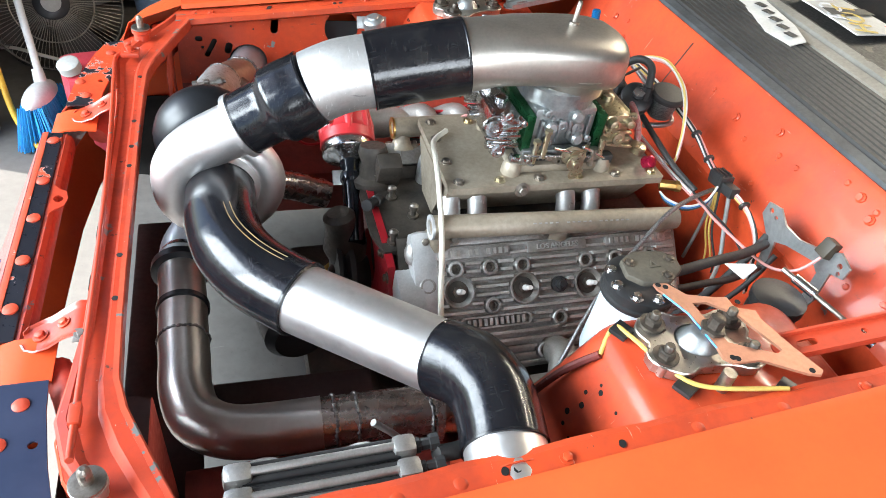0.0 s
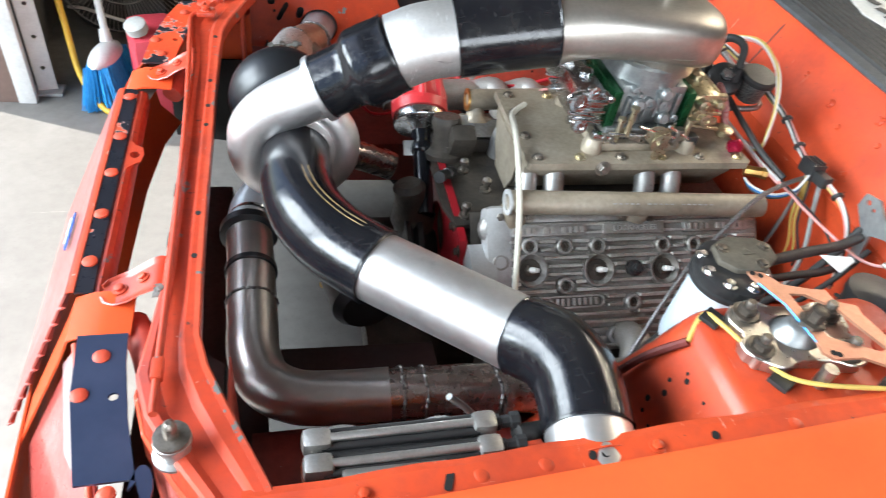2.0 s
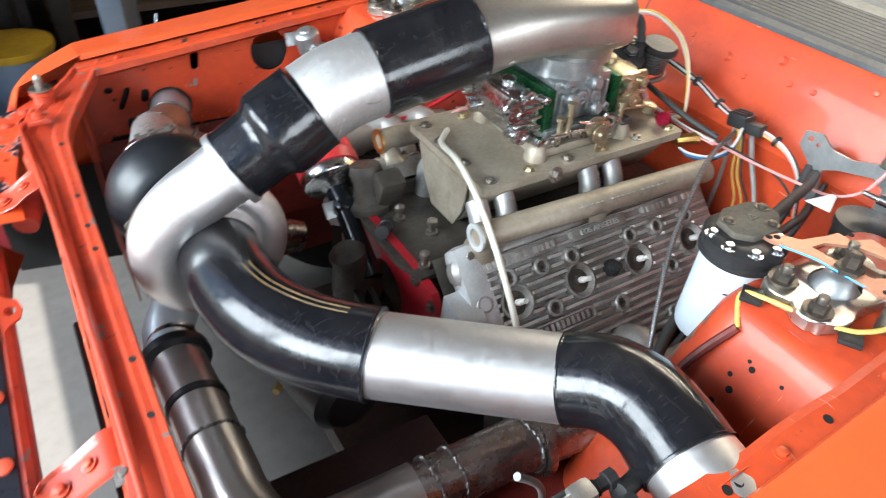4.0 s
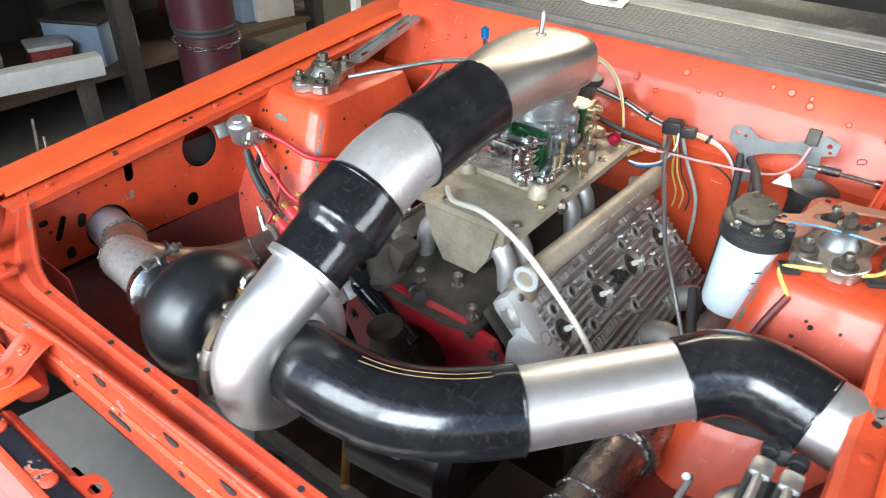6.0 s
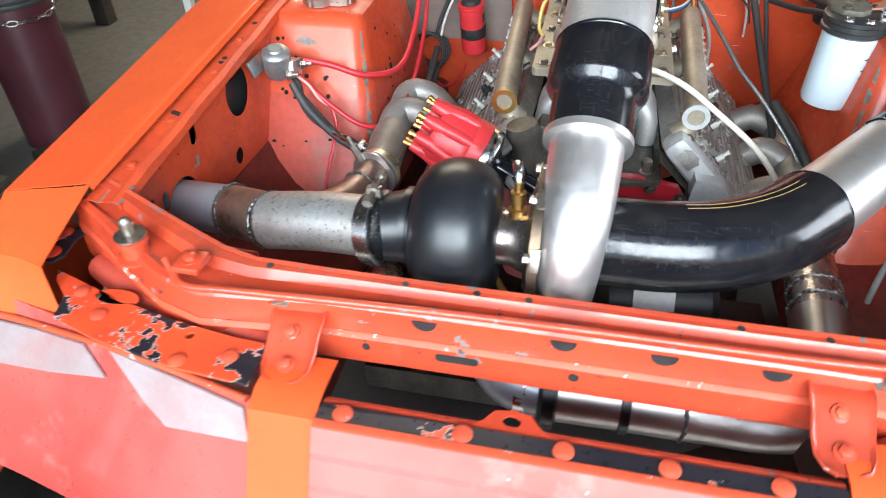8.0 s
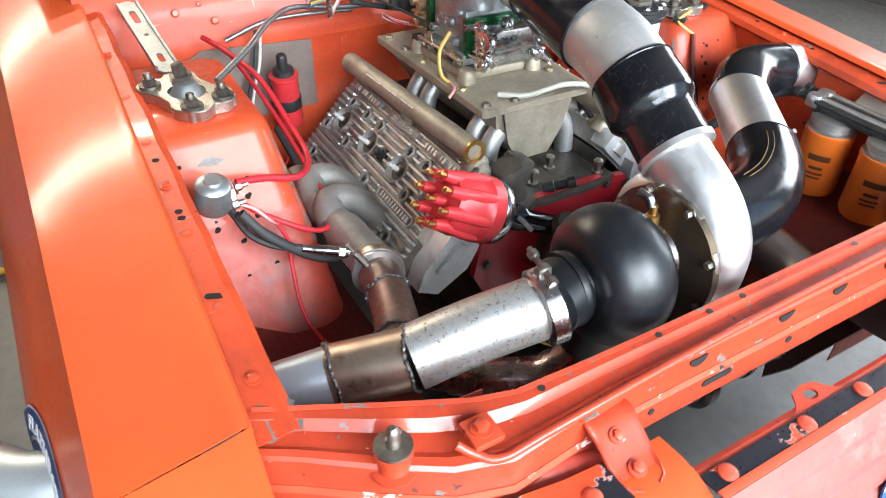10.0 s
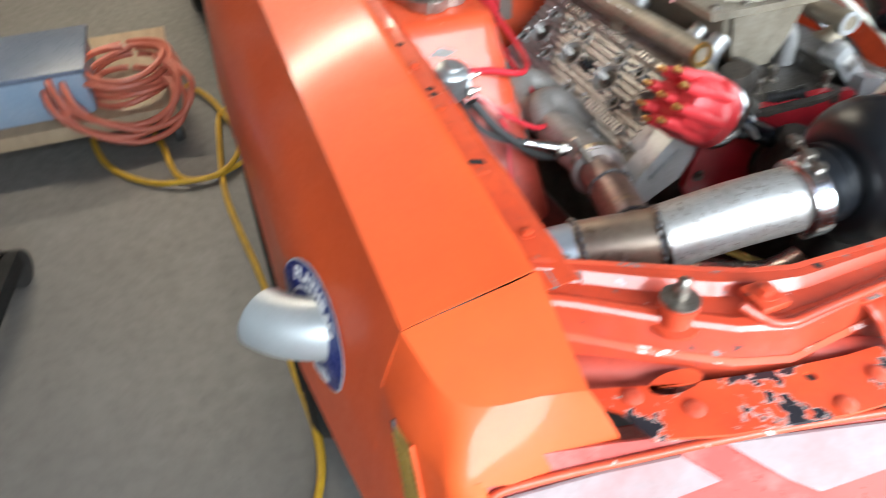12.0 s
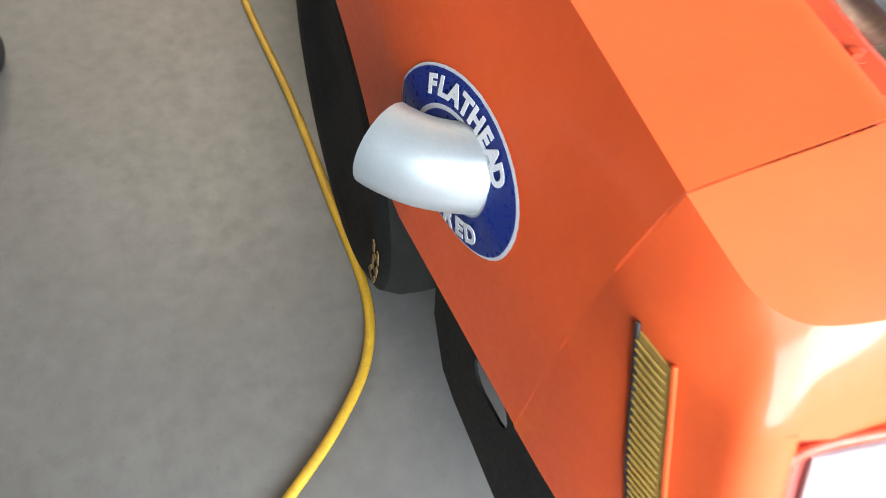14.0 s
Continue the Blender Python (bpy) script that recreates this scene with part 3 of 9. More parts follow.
for s in (1, -1):
    # crease round the flat top, then the flank, the rounded corner and the band over the lamp
    edge = curve([(0.117, 0.7905, 0.7998), (0.082, 0.783, 0.7885), (0.052, 0.775, 0.7785), (0.030, 0.760, 0.7735), (0.019, 0.740, 0.7735), (0.009, 0.704, 0.7785), (-0.004, 0.674, 0.783)], 4)
    n = len(edge)
    rows = []
    for z in (0.474, 0.50, 0.54, 0.58, 0.62, 0.65, 0.68, 0.70, 0.714, 0.724):
        drop = 0.83 - z
        yb = 0.823 - (0.15 - drop) * 0.148 if drop < 0.15 else 0.823 + 0.22 * min(drop - 0.15, 0.05) + 0.102 * max(0.0, drop - 0.20)
        xf, yc, R = -0.020 - 0.5 * (0.724 - z), 0.796 + 0.06 * min(0.1, 0.724 - z), 0.030
        row = [(0.118 + (xf + R - 0.118) * f, yb + (yc - yb) * f + 0.006 * math.sin(math.pi * f)) for f in (0, 0.2, 0.4, 0.6, 0.8)]
        row += [(xf + R - R * math.sin(radians(a)), yc - R + R * math.cos(radians(a))) for a in (0, 18, 36, 54, 72, 90)]
        if z < 0.724:
            row += [(xf + 0.003, yc - R - 0.005), (xf + 0.014, yc - R - 0.006), (xf + 0.034, yc - R - 0.006)]
            rows.append([(x, s * y, z) for x, y in row])
        else:
            base = row + [(xf - 0.002, 0.74), (xf - 0.004, 0.71), (xf - 0.007, 0.675), (xf - 0.009, 0.645)]
            row += [(xf + 0.003, yc - R - 0.005), (xf + 0.014, yc - R - 0.006), (xf + 0.034, yc - R - 0.006)]
            rows.append([(x, s * y, z) for x, y in row])
    corner = B()
    loft(corner, rows)
    # crease points at matching places
    DIP = [0.0] * 10 + [0.004, 0.011, 0.013, 0.010, 0.004]
    marks = (0, 3, 6, 8, 9, 10, 11, 12, 13, 14, 15, 17, 19, 22, 24)
    rows = []
    for f in (0, 0.15, 0.32, 0.5, 0.68, 0.84, 0.95, 1.0):
        row = []
        for k, (x, y) in enumerate(base):
            e = Vector(edge[marks[k]])
            g = min(1.0, k / 6)
            fh = (1 - g) * f + g * (0.85 * f + 0.15 * (1 - math.cos(f * math.pi / 2)))
            fz = (1 - g) * f + g * (0.85 * f + 0.15 * math.sin(f * math.pi / 2))
            x -= 0.5 * DIP[k]
            row.append((x + (e.x - x) * fh, s * (y + (e.y - y) * fh), 0.724 - DIP[k] + (e.z - 0.724 + DIP[k]) * fz))
        rows.append(row)
    loft(corner, rows)
    loft(corner, [[(x + d - 0.5 * DIP[10 + i], s * y, 0.724 - DIP[10 + i] - h) for i, (x, y) in enumerate(base[10:])] for d, h in ((0, 0), (0.004, 0.004), (0.014, 0.006), (0.034, 0.006))])
    bmesh.ops.remove_doubles(corner, verts=corner.verts, dist=1e-4)
    bmesh.ops.recalc_face_normals(corner, faces=corner.faces)
    bmesh.ops.solidify(corner, geom=corner.faces[:], thickness=0.0015)
    part("nose_corner", widen(corner), ORANGE, car, "orange plastic corner of the nose", angle=50)
    top = B()
    rows = []
    for k in range(n):
        q = Vector(edge[k])
        u = k / (n - 1)
        inner = Vector((0.117 - 0.119 * u, 0.668 + 0.006 * u, 0.829 - 0.045 * u))
        rows.append([(p.x, s * p.y, p.z) for f in (0, 0.25, 0.5, 0.75, 1.0) for p in [inner + (q - inner) * f]])
    part("nose_top", widen(loft(top, rows, 0.0015)), ORANGE, car, "flat orange top of the nose corner")
    # headlamp recess with its faded cover, and panes with a painted pale reflection
    cover = B()
    zs = [0.732, 0.70, 0.64, 0.58, 0.50]
    loft(cover, [[(slope_x(z, -0.104 + 0.105 * max(0, (abs(y) - 0.35)) / 0.42), s * y, z) for y in (0.35, 0.42, 0.50, 0.58, 0.66, 0.725, 0.762)] for z in zs], 0.004)
    lamp = part("headlamp_cover", widen(cover), NOSE, car, "glossy sun-faded pink headlamp cover")
    for corners in (((0.357, 0.724), (0.450, 0.724), (0.556, 0.723), (0.500, 0.681), (0.468, 0.664), (0.348, 0.690)), ((0.600, 0.716), (0.680, 0.709), (0.752, 0.700), (0.754, 0.645), (0.660, 0.664), (0.565, 0.688))):
        pane = B()
        outer = [(slope_x(z, -0.104 + 0.105 * (y - 0.35) / 0.42) - 0.0055, s * y, z) for y, z in corners]
        inner = [(x + 0.003, y, z) for x, y, z in outer]
        a, b = [pane.verts.new(v) for v in outer], [pane.verts.new(v) for v in inner]
        pane.faces.new(a)
        pane.faces.new(b[::-1])
        for i in range(6):
            pane.faces.new((a[i], b[i], b[(i + 1) % 6], a[(i + 1) % 6]))
        bmesh.ops.triangulate(pane, faces=pane.faces[:])
        part("window", widen(pane), LENS, lamp, "lamp window with a pale reflection in its colour")
    rim_path = [(0.352, 0.735), (0.45, 0.732), (0.55, 0.727), (0.65, 0.718), (0.72, 0.712), (0.748, 0.709), (0.761, 0.702), (0.765, 0.69), (0.765, 0.65), (0.765, 0.58), (0.765, 0.50)]
    rim = sweep(B(), curve([(slope_x(z, -0.104 + 0.105 * (y - 0.35) / 0.42) - 0.004, s * y, z) for y, z in rim_path], 4), 0.0045, 10)
    part("cover_rim", widen(rim), EDGE_WHITE, lamp, "rounded chipped rim of the headlamp cover")
    # top of the lamp housing, paint flaking
    outline = [(0.026, 0.682), (0.006, 0.62), (-0.012, 0.565), (-0.03, 0.482), (-0.042, 0.40), (-0.045, 0.352), (-0.106, 0.352), (-0.099, 0.445), (-0.076, 0.563), (-0.054, 0.632), (-0.018, 0.642), (0.008, 0.672)]
    top = B()
    plate(top, [(x, s * y) for x, y in outline], [[(x, s * y) for x, y in ring2(-0.006, 0.575, 0.013, 0.03, 14)], [(x, s * y) for x, y in ring2(-0.05, 0.45, 0.006, n=10)]], 0.004, Matrix.Translation((0, 0, 0.748)))
    lampflange = part("lamp_housing_top", top, PEELED if s > 0 else GLOSS_PEEL, car, "flaking orange and black flange")
    for x, y in ((-0.006, 0.624), (-0.040, 0.578), (-0.072, 0.388), (-0.089, 0.445)):
        b = B()
        lathe(b, (x, s * y, 0.752), (0, 0, 1), [(0.0105, 0), (0.0105, 0.0015), (0.0065, 0.004), (0.003, 0.0045)], 16)
        part("screw", b, EDGE, lampflange)
    ear = plate(B(), [(x, s * y) for x, y in ((0.112, 0.690), (0.112, 0.748), (0.060, 0.745), (0.040, 0.725), (0.034, 0.700), (0.050, 0.690), (0.085, 0.696))], [], 0.003, Matrix.Translation((0, 0, 0.752)))
    ear = part("corner_flange", ear, BLACK_PEEL, car, "black flange under the nose corner")
    for x, y in ((0.098, 0.722), (0.054, 0.710)):
        part("screw", lathe(B(), (x, s * y, 0.755), (0, 0, 1), [(0.0125, 0), (0.0125, 0.002), (0.0075, 0.005), (0.003, 0.0055)], 16), SUPPORT, ear)
    # rounded beam in the gap behind the lamp housing
    beam = B()
    sweep(beam, curve([(0.075, s * 0.66, 0.72), (0.035, s * 0.58, 0.725), (0.005, s * 0.48, 0.728), (-0.02, s * 0.38, 0.725), (-0.05, s * 0.30, 0.71)]), 0.02, 12)
    part("lower_beam", beam, FADED, car)
    div = B()
    loft(div, [[(-0.045, s * y, 0.742), (-0.075, s * y, 0.745), (-0.10, s * y, 0.744), (-0.125, s * y, 0.735), (slope_x(0.70, -0.118), s * y, 0.70), (slope_x(0.5, -0.118), s * y, 0.50)] for y in (0.268, 0.272, 0.342, 0.346)], 0.003)
    part("grille_divider", div, ORANGE, car)

# centre of the nose: ribbed panel under a flaking flange
ribs = B()
for k in range(9):
    z1 = 0.742 - 0.034 * k
    loft(ribs, [[(slope_x(z, -0.137) + d, y, z) for y in (-0.266, -0.13, 0, 0.13, 0.266)] for z, d in ((z1, 0.0), (z1 - 0.027, 0.0), (z1 - 0.030, 0.005), (z1 - 0.034, 0.0))], 0.003)
grille = part("grille_panel", ribs, NOSE_RIB, car, "sun-faded pink grille panel with horizontal ribs", angle=20)
badge = B()
lathe(badge, (0, 0, 0), (0, 0, 1), [(1.0, 0), (1.0, 0.6), (0.9, 1.0)], 32)
bz = 0.637
badge.transform(Matrix.Translation((slope_x(bz, -0.137) - 0.004, -0.022, bz)) @ Matrix.Rotation(radians(-63.5), 4, "Y") @ Matrix.Diagonal((0.020, 0.045, 0.004, 1)))
ob = part("badge", badge, BADGE, grille, "blue oval badge with a white scroll")
scroll = B()
sweep(scroll, curve([Matrix.Translation((slope_x(bz, -0.137) - 0.0085, -0.022, bz)) @ Matrix.Rotation(radians(-63.5), 4, "Y") @ Vector(v) for v in
                     ((0.006, -0.03, 0), (-0.008, -0.022, 0), (0.008, -0.012, 0), (-0.006, 0, 0), (0.006, 0.010, 0), (-0.004, 0.02, 0), (0.004, 0.03, 0))]), 0.0016, 6)
part("scroll", scroll, DECALW, ob)
flange = B()
loft(flange, [[(-0.1025, y, 0.7365), (-0.104, y, 0.740), (-0.127, y, 0.7425), (-0.128, y, 0.739)] for y in (-0.266, -0.13, 0, 0.13, 0.266)], 0.003)
fl = part("grille_flange", flange, BLACK_PEEL, car, "black flange with flaking orange paint")
lip = B()
loft(lip, [[(-0.104, y, 0.7365), (-0.097, y, 0.7375), (-0.090, y, 0.733), (-0.0875, y, 0.725), (-0.088, y, 0.705)] for y in (-0.266, -0.13, 0, 0.13, 0.266)], 0.002)
plate(lip, [(-0.100, 0.105), (-0.090, 0.090), (-0.076, 0.080), (-0.072, 0.060), (-0.076, 0.040), (-0.090, 0.030), (-0.100, 0.015)], [ring2(-0.087, 0.060, 0.008, 0.010, 12)], 0.003, Matrix.Translation((0, 0, 0.7345)))
part("flange_lip", lip, SUPPORT, fl, "rounded orange lip with a punched ear")
front_edge = B()
loft(front_edge, [[(-0.1275, y, 0.7435), (-0.132, y, 0.744), (-0.137, y, 0.7425), (-0.139, y, 0.738)] for y in (-0.266, -0.13, 0, 0.13, 0.266)], 0.002)
part("flange_edge", front_edge, EDGE_WHITE, fl, "white chipped front edge")
for y in (-0.205, -0.1, 0.004, 0.108, 0.238):
    b = lathe(B(), (-0.1165, y, 0.7415), (-0.1, 0, 1), [(0.011, -0.001), (0.011, 0.002), (0.007, 0.004), (0.003, 0.0045)], 16)
    part("screw", b, EDGE, fl)

valance = B()
loft(valance, [[(x0, y, 0.52), (x0 - 0.012, y, 0.46), (x0 + 0.0, y, 0.36), (x0 + 0.05, y, 0.30)] for y, x0 in ((-0.79, -0.17), (-0.70, -0.205), (-0.5, -0.23), (0, -0.25), (0.5, -0.23), (0.70, -0.205), (0.79, -0.17))], 0.004)
part("front_valance", widen(valance), ORANGE, car, "orange lower front valance")

# radiator support: back flange, groove, ridge and a front face
BACK = [(0.66, 0.150), (0.60, 0.125), (0.55, 0.103), (0.50, 0.082), (0.45, 0.062), (0.40, 0.050), (0.3, 0.047), (0.2, 0.046), (0.1, 0.046), (0.0, 0.046)]
FRONT = [(0.70, 0.112), (0.64, 0.078), (0.575, 0.034), (0.51, -0.004), (0.45, -0.020), (0.40, -0.014), (0.3, -0.004), (0.2, -0.003), (0.1, -0.003), (0.0, -0.003)]
sup = B()
left = list(zip(BACK, FRONT))
stations = [(+1, b, f) for b, f in left] + [(-1, b, f) for b, f in left[-2::-1]]
rows = []
for s, (yb, xb), (yf, xf) in stations:
    lift = 0.018 * max(0, (yb - 0.42) / 0.24)
    def at(u, z):
        return (xb + (xf - xb) * u, s * (yb + (yf - yb) * u), z + lift)
    rows.append([at(-0.02, 0.775), at(-0.02, 0.797), at(0.0, 0.799), at(0.28, 0.799), at(0.40, 0.788), at(0.70, 0.787), at(0.82, 0.7925), at(0.94, 0.791), at(0.99, 0.787), at(1.0, 0.781),
                 (xf - 0.003, s * yf, 0.752 + lift), (xf - 0.0065, s * yf, 0.746 + lift), (xf - 0.009, s * yf, 0.709 + 0.4 * lift), (xf + 0.004, s * yf, 0.706 + 0.4 * lift)])
loft(sup, rows, 0.002)
support = part("radiator_support", sup, SUPPORT, car, "orange radiator support with chipped edges", angle=25)
lip = B()
loft(lip, [[(r[1][0] + 0.0008, r[1][1], r[1][2] + 0.0008), (r[2][0], r[2][1], r[2][2] + 0.0012), (r[2][0] - 0.007, r[2][1], r[2][2] + 0.0012)] for r in rows], 0.0006)
part("chipped_lip", lip, EDGE, support, "bare grey chipped edge")
crease = B()
rnd = random.Random(12)
loft(crease, [[(r[10][0] - 0.0010, r[10][1], r[10][2] + 0.0016), (r[10][0] - 0.0022, r[10][1], r[10][2] - 0.0015), (r[11][0] - 0.0012, r[11][1], r[11][2])] for r in rows], 0.0006)
part("chipped_crease", crease, EDGE_WHITE, support, "white chipped paint along the crease")
# holes and slots of the support are flat black patches, shade as colour
for y in (0.174, 0.016, -0.092, -0.206):
    hole = B()
    plate(hole, [(y + p, 0.7825 + q) for p, q in ring2(0, 0, 0.0145, 0.014, 14, math.pi, 2 * math.pi)], [], 0.0012, yz(-0.0052))
    part("drain_hole_disc", hole, INK, support, "flat black half-disc for the shade in a hole")
for y, x in ((0.376, 0.038), (0.205, 0.036), (0.12, 0.036), (0.06, 0.036), (-0.17, 0.036), (-0.26, 0.036)):
    part("bolt_hole_disc", lathe(B(), (x, y, 0.7995), (0, 0, 1), [(0.0045, 0), (0.0045, 0.0008)], 10), INK, support)
for y, w in ((0.135, 0.052), (0.0, 0.012), (-0.33, 0.012), (0.245, 0.010)):
    sl = B()
    plate(sl, slot2(y, 0.734, w, 0.011), [], 0.0014, yz(-0.0118))
    part("slot", sl, INK, support)
for y in (0.348, -0.31):
    sb = B()
    box(sb, (-0.003, y, 0.7865), (0.022, 0.024, 0.0012), bevel=0.0005)
    hexbolt(sb, (-0.004, y, 0.787), (0, 0, 1), 0.0055, 0.005)
    part("bolt", sb, BARE, support)
for y in (0.322, -0.268):
    tab = B()
    loft(tab, [[(x, y + d * w, z + (0.004 if abs(d) > 0.026 else 0)) for d in (-0.031, -0.026, -0.018, 0.018, 0.026, 0.031)]
               for x, z, w in ((-0.004, 0.774, 1.0), (-0.012, 0.776, 1.0), (-0.022, 0.772, 1.0), (-0.036, 0.764, 0.95), (-0.054, 0.751, 0.95), (-0.072, 0.744, 0.9), (-0.084, 0.742, 0.7), (-0.090, 0.742, 0.35))], 0.0025)
    tb = part("grille_bracket", tab, SUPPORT, car, "bolted orange bracket between support and grille")
    part("bolt", hexbolt(B(), (-0.034, y + 0.003, 0.767), (-0.5, 0, 1), 0.006, 0.005), EDGE, tb)
    part("bolt", hexbolt(B(), (-0.067, y, 0.7475), (-0.3, 0, 1), 0.007, 0.006), EDGE, tb)


def hood_pin(s):
    x, y, z = 0.034, s * 0.557, 0.7885
    t = thing("bonnet_pin", (x, y, z), "worn steel bonnet locating pin on the radiator support", "pin", "bonnet pins")
    part("socket", lathe(B(), (x, y, z), (0, 0, 1), [(0.024, 0), (0.024, 0.004), (0.017, 0.006), (0.0165, 0.022), (0.020, 0.025), (0.020, 0.031), (0.013, 0.034)], 24), SUPPORT if s > 0 else CASTALU, t)
    part("washer", lathe(B(), (x, y, z + 0.033), (0, 0, 1), [(0.0195, 0), (0.0195, 0.003), (0.008, 0.004)], 24), BOLT, t)
    p = lathe(B(), (x, y, z + 0.03), (0, 0, 1), [(0.0075, 0), (0.0075, 0.022), (0.0065, 0.028), (0.003, 0.0315)], 16)
    box(p, (x, y, z + 0.052), (0.004, 0.018, 0.006))
    part("stud", p, BOLT, t)


hood_pin(1)
hood_pin(-1)

# prop rod lying along the support, hinged in its bracket
prop = thing("bonnet_prop", (0.013, 0.465, 0.80), "orange-painted bonnet prop rod lying along the radiator support", "rod")
part("rod", sweep(B(), curve([(0.012, 0.50, 0.812), (0.000, 0.485, 0.802), (-0.014, 0.462, 0.797), (-0.012, 0.40, 0.798), (-0.003, 0.2, 0.798), (0.003, 0.0, 0.797), (0.006, -0.25, 0.797), (0.008, -0.475, 0.806), (0.010, -0.52, 0.812)]), 0.0047, 10), SUPPORT, prop)
hinge = B()
box(hinge, (0.016, 0.468, 0.808), (0.036, 0.034, 0.010), bevel=0.003)
hexbolt(hinge, (0.016, 0.468, 0.813), (0, 0, 1), 0.008, 0.007)
part("hinge", hinge, SUPPORT, prop)
clip = box(B(), (0.008, -0.455, 0.806), (0.014, 0.030, 0.014), bevel=0.003)
part("clip", clip, SUPPORT, prop)

# core support side plates, lower beam and splash plates
for s in (1, -1):
    side = B()
    plate(side, [(s * 0.40, 0.40), (s * 0.635, 0.40), (s * 0.635, 0.79), (s * 0.42, 0.775)], [[(s * y, z) for y, z in ((0.47, 0.52), (0.57, 0.55), (0.585, 0.66), (0.55, 0.72), (0.48, 0.70))]], 0.002, yz(0.085))
    part("core_side_plate", side, FADED, car)
low = box(B(), (-0.015, 0, 0.22), (0.09, 1.16, 0.06), bevel=0.008)
part("lower_crossmember", low, BROWN, car, "dark red lower radiator beam")
splash = B()
plate(splash, [(0.06, -0.60), (0.06, -0.21), (0.072, -0.15), (0.10, -0.20), (0.42, -0.208), (0.42, -0.32), (0.124, -0.32), (0.124, -0.60)], [], 0.003, Matrix.Translation((0, 0, 0.50)))
upper_splash = B()
plate(upper_splash, [(-0.06, -0.62), (-0.06, -0.29), (0.035, -0.28), (0.062, -0.30), (0.062, -0.62)], [ring2(0.02, -0.33, 0.005, n=10)], 0.003, Matrix.Translation((0, 0, 0.60)))
part("splash_plate", upper_splash, BROWN, car)
part("splash_plate", splash, BROWN, car, "dark brown steel splash plate")

chip = B()
plate(chip, [(0.104, 0.622), (0.118, 0.616), (0.131, 0.624), (0.140, 0.617), (0.152, 0.628), (0.147, 0.642), (0.156, 0.655), (0.143, 0.668), (0.127, 0.660), (0.116, 0.670), (0.103, 0.655), (0.108, 0.640)], [], 0.0006, Matrix.Translation((0, 0, 0.8005)) @ Matrix.Rotation(radians(-5.7), 4, "Y"))
part("bare_patch", chip, surf("bare_dark_patch", PRIMER, (0.05, 0.05, 0.05), 0.5, 0.65, scale=30, fine=120, bump=0.3), car, "patch of paint lost to dark primer")

# aprons with their holes, top ledge, sloping base and frame rail
for s in (1, -1):
    ledge = B()
    rows = []
    for i in range(24):
        x = 0.105 + 1.06 * i / 23
        zt = top_z(x)
        wob = 0.0015 * math.sin(40 * x)
        rows.append([(x, s * 0.672, zt - 0.016), (x, s * 0.650, zt - 0.017), (x, s * (0.632 + wob), zt - 0.014), (x, s * (0.622 + wob), zt - 0.018), (x, s * 0.620, zt - 0.030), (x, s * 0.634, zt - 0.040)])
    loft(ledge, rows, 0.0012)
    apr = part("apron", ledge, BAY, car, "dusty orange inner fender ledge", angle=30)
    wall = B()
    outline = [(0.10, 0.60), (0.72, 0.60), (0.72, top_z(0.72) - 0.038), (0.4, top_z(0.4) - 0.038), (0.10, top_z(0.10) - 0.038)]
    if s > 0:
        holes = [ring2(0.492, 0.789, 0.042, 0.046, 28), slot2(0.329, 0.802, 0.056, 0.018, 84), ring2(0.452, 0.678, 0.0145, 0.016, 16), slot2(0.217, 0.736, 0.030, 0.017, 75),
                 slot2(0.176, 0.737, 0.052, 0.012, 62), slot2(0.180, 0.68, 0.026, 0.018, 80), slot2(0.150, 0.760, 0.018, 0.013, 0), ring2(0.157, 0.738, 0.004, n=8), ring2(0.53, 0.626, 0.014, 0.009, 12),
                 ring2(0.262, 0.700, 0.046, 0.046, 26)]
        rnd = random.Random(5)
        for _ in range(46):
            hx, hz = rnd.uniform(0.13, 0.66), rnd.uniform(0.62, 0.80)
            if all((hx - a[0][0]) ** 2 + (hz - a[0][1]) ** 2 > 0.0025 for a in holes) and math.hypot(hx - 0.452, hz - 0.678) > 0.03:
                holes.append(ring2(hx, hz, 0.0028, n=6))
    else:
        holes = [ring2(0.497, 0.800, 0.057, 0.056, 28), slot2(0.285, 0.80, 0.042, 0.013, 80), slot2(0.395, 0.675, 0.03, 0.012, 60), ring2(0.375, 0.83, 0.004, n=8), ring2(0.14, 0.74, 0.012, n=12), ring2(0.43, 0.70, 0.004, n=8)]
    plate(wall, outline, holes, 0.0015, xz(s * 0.638))
    part("apron_wall", wall, BAY, car, "orange inner fender wall with punched holes")
    liner = box(B(), (0.42, s * 0.6565, 0.70), (0.60, 0.003, 0.20))
    part("fender_liner", liner, BLKPLAST, car)
    base = B()
    rows = []
    for i in range(16):
        x = 0.10 + 1.06 * i / 15
        bulge = 0.018 * math.exp(-((x - 0.57) / 0.09) ** 2)
        rows.append([(x, s * 0.639, 0.645), (x, s * (0.630 - bulge), 0.615), (x, s * (0.585 - bulge), 0.575), (x, s * 0.515, 0.548), (x, s * 0.47, 0.543), (x, s * 0.40, 0.540), (x, s * 0.385, 0.53), (x, s * 0.385, 0.42)])
    loft(base, rows, 0.002)
    part("frame_rail", base, DARKRED, car, "dull red frame rail under the apron")
    # spot-weld dimples, bolts and flat black keyholes, uncut, on the ledge
    rnd = random.Random(3 + s)
    for k in range(7):
        x = 0.20 + 0.125 * k + rnd.uniform(-0.03, 0.03)
        b = B()
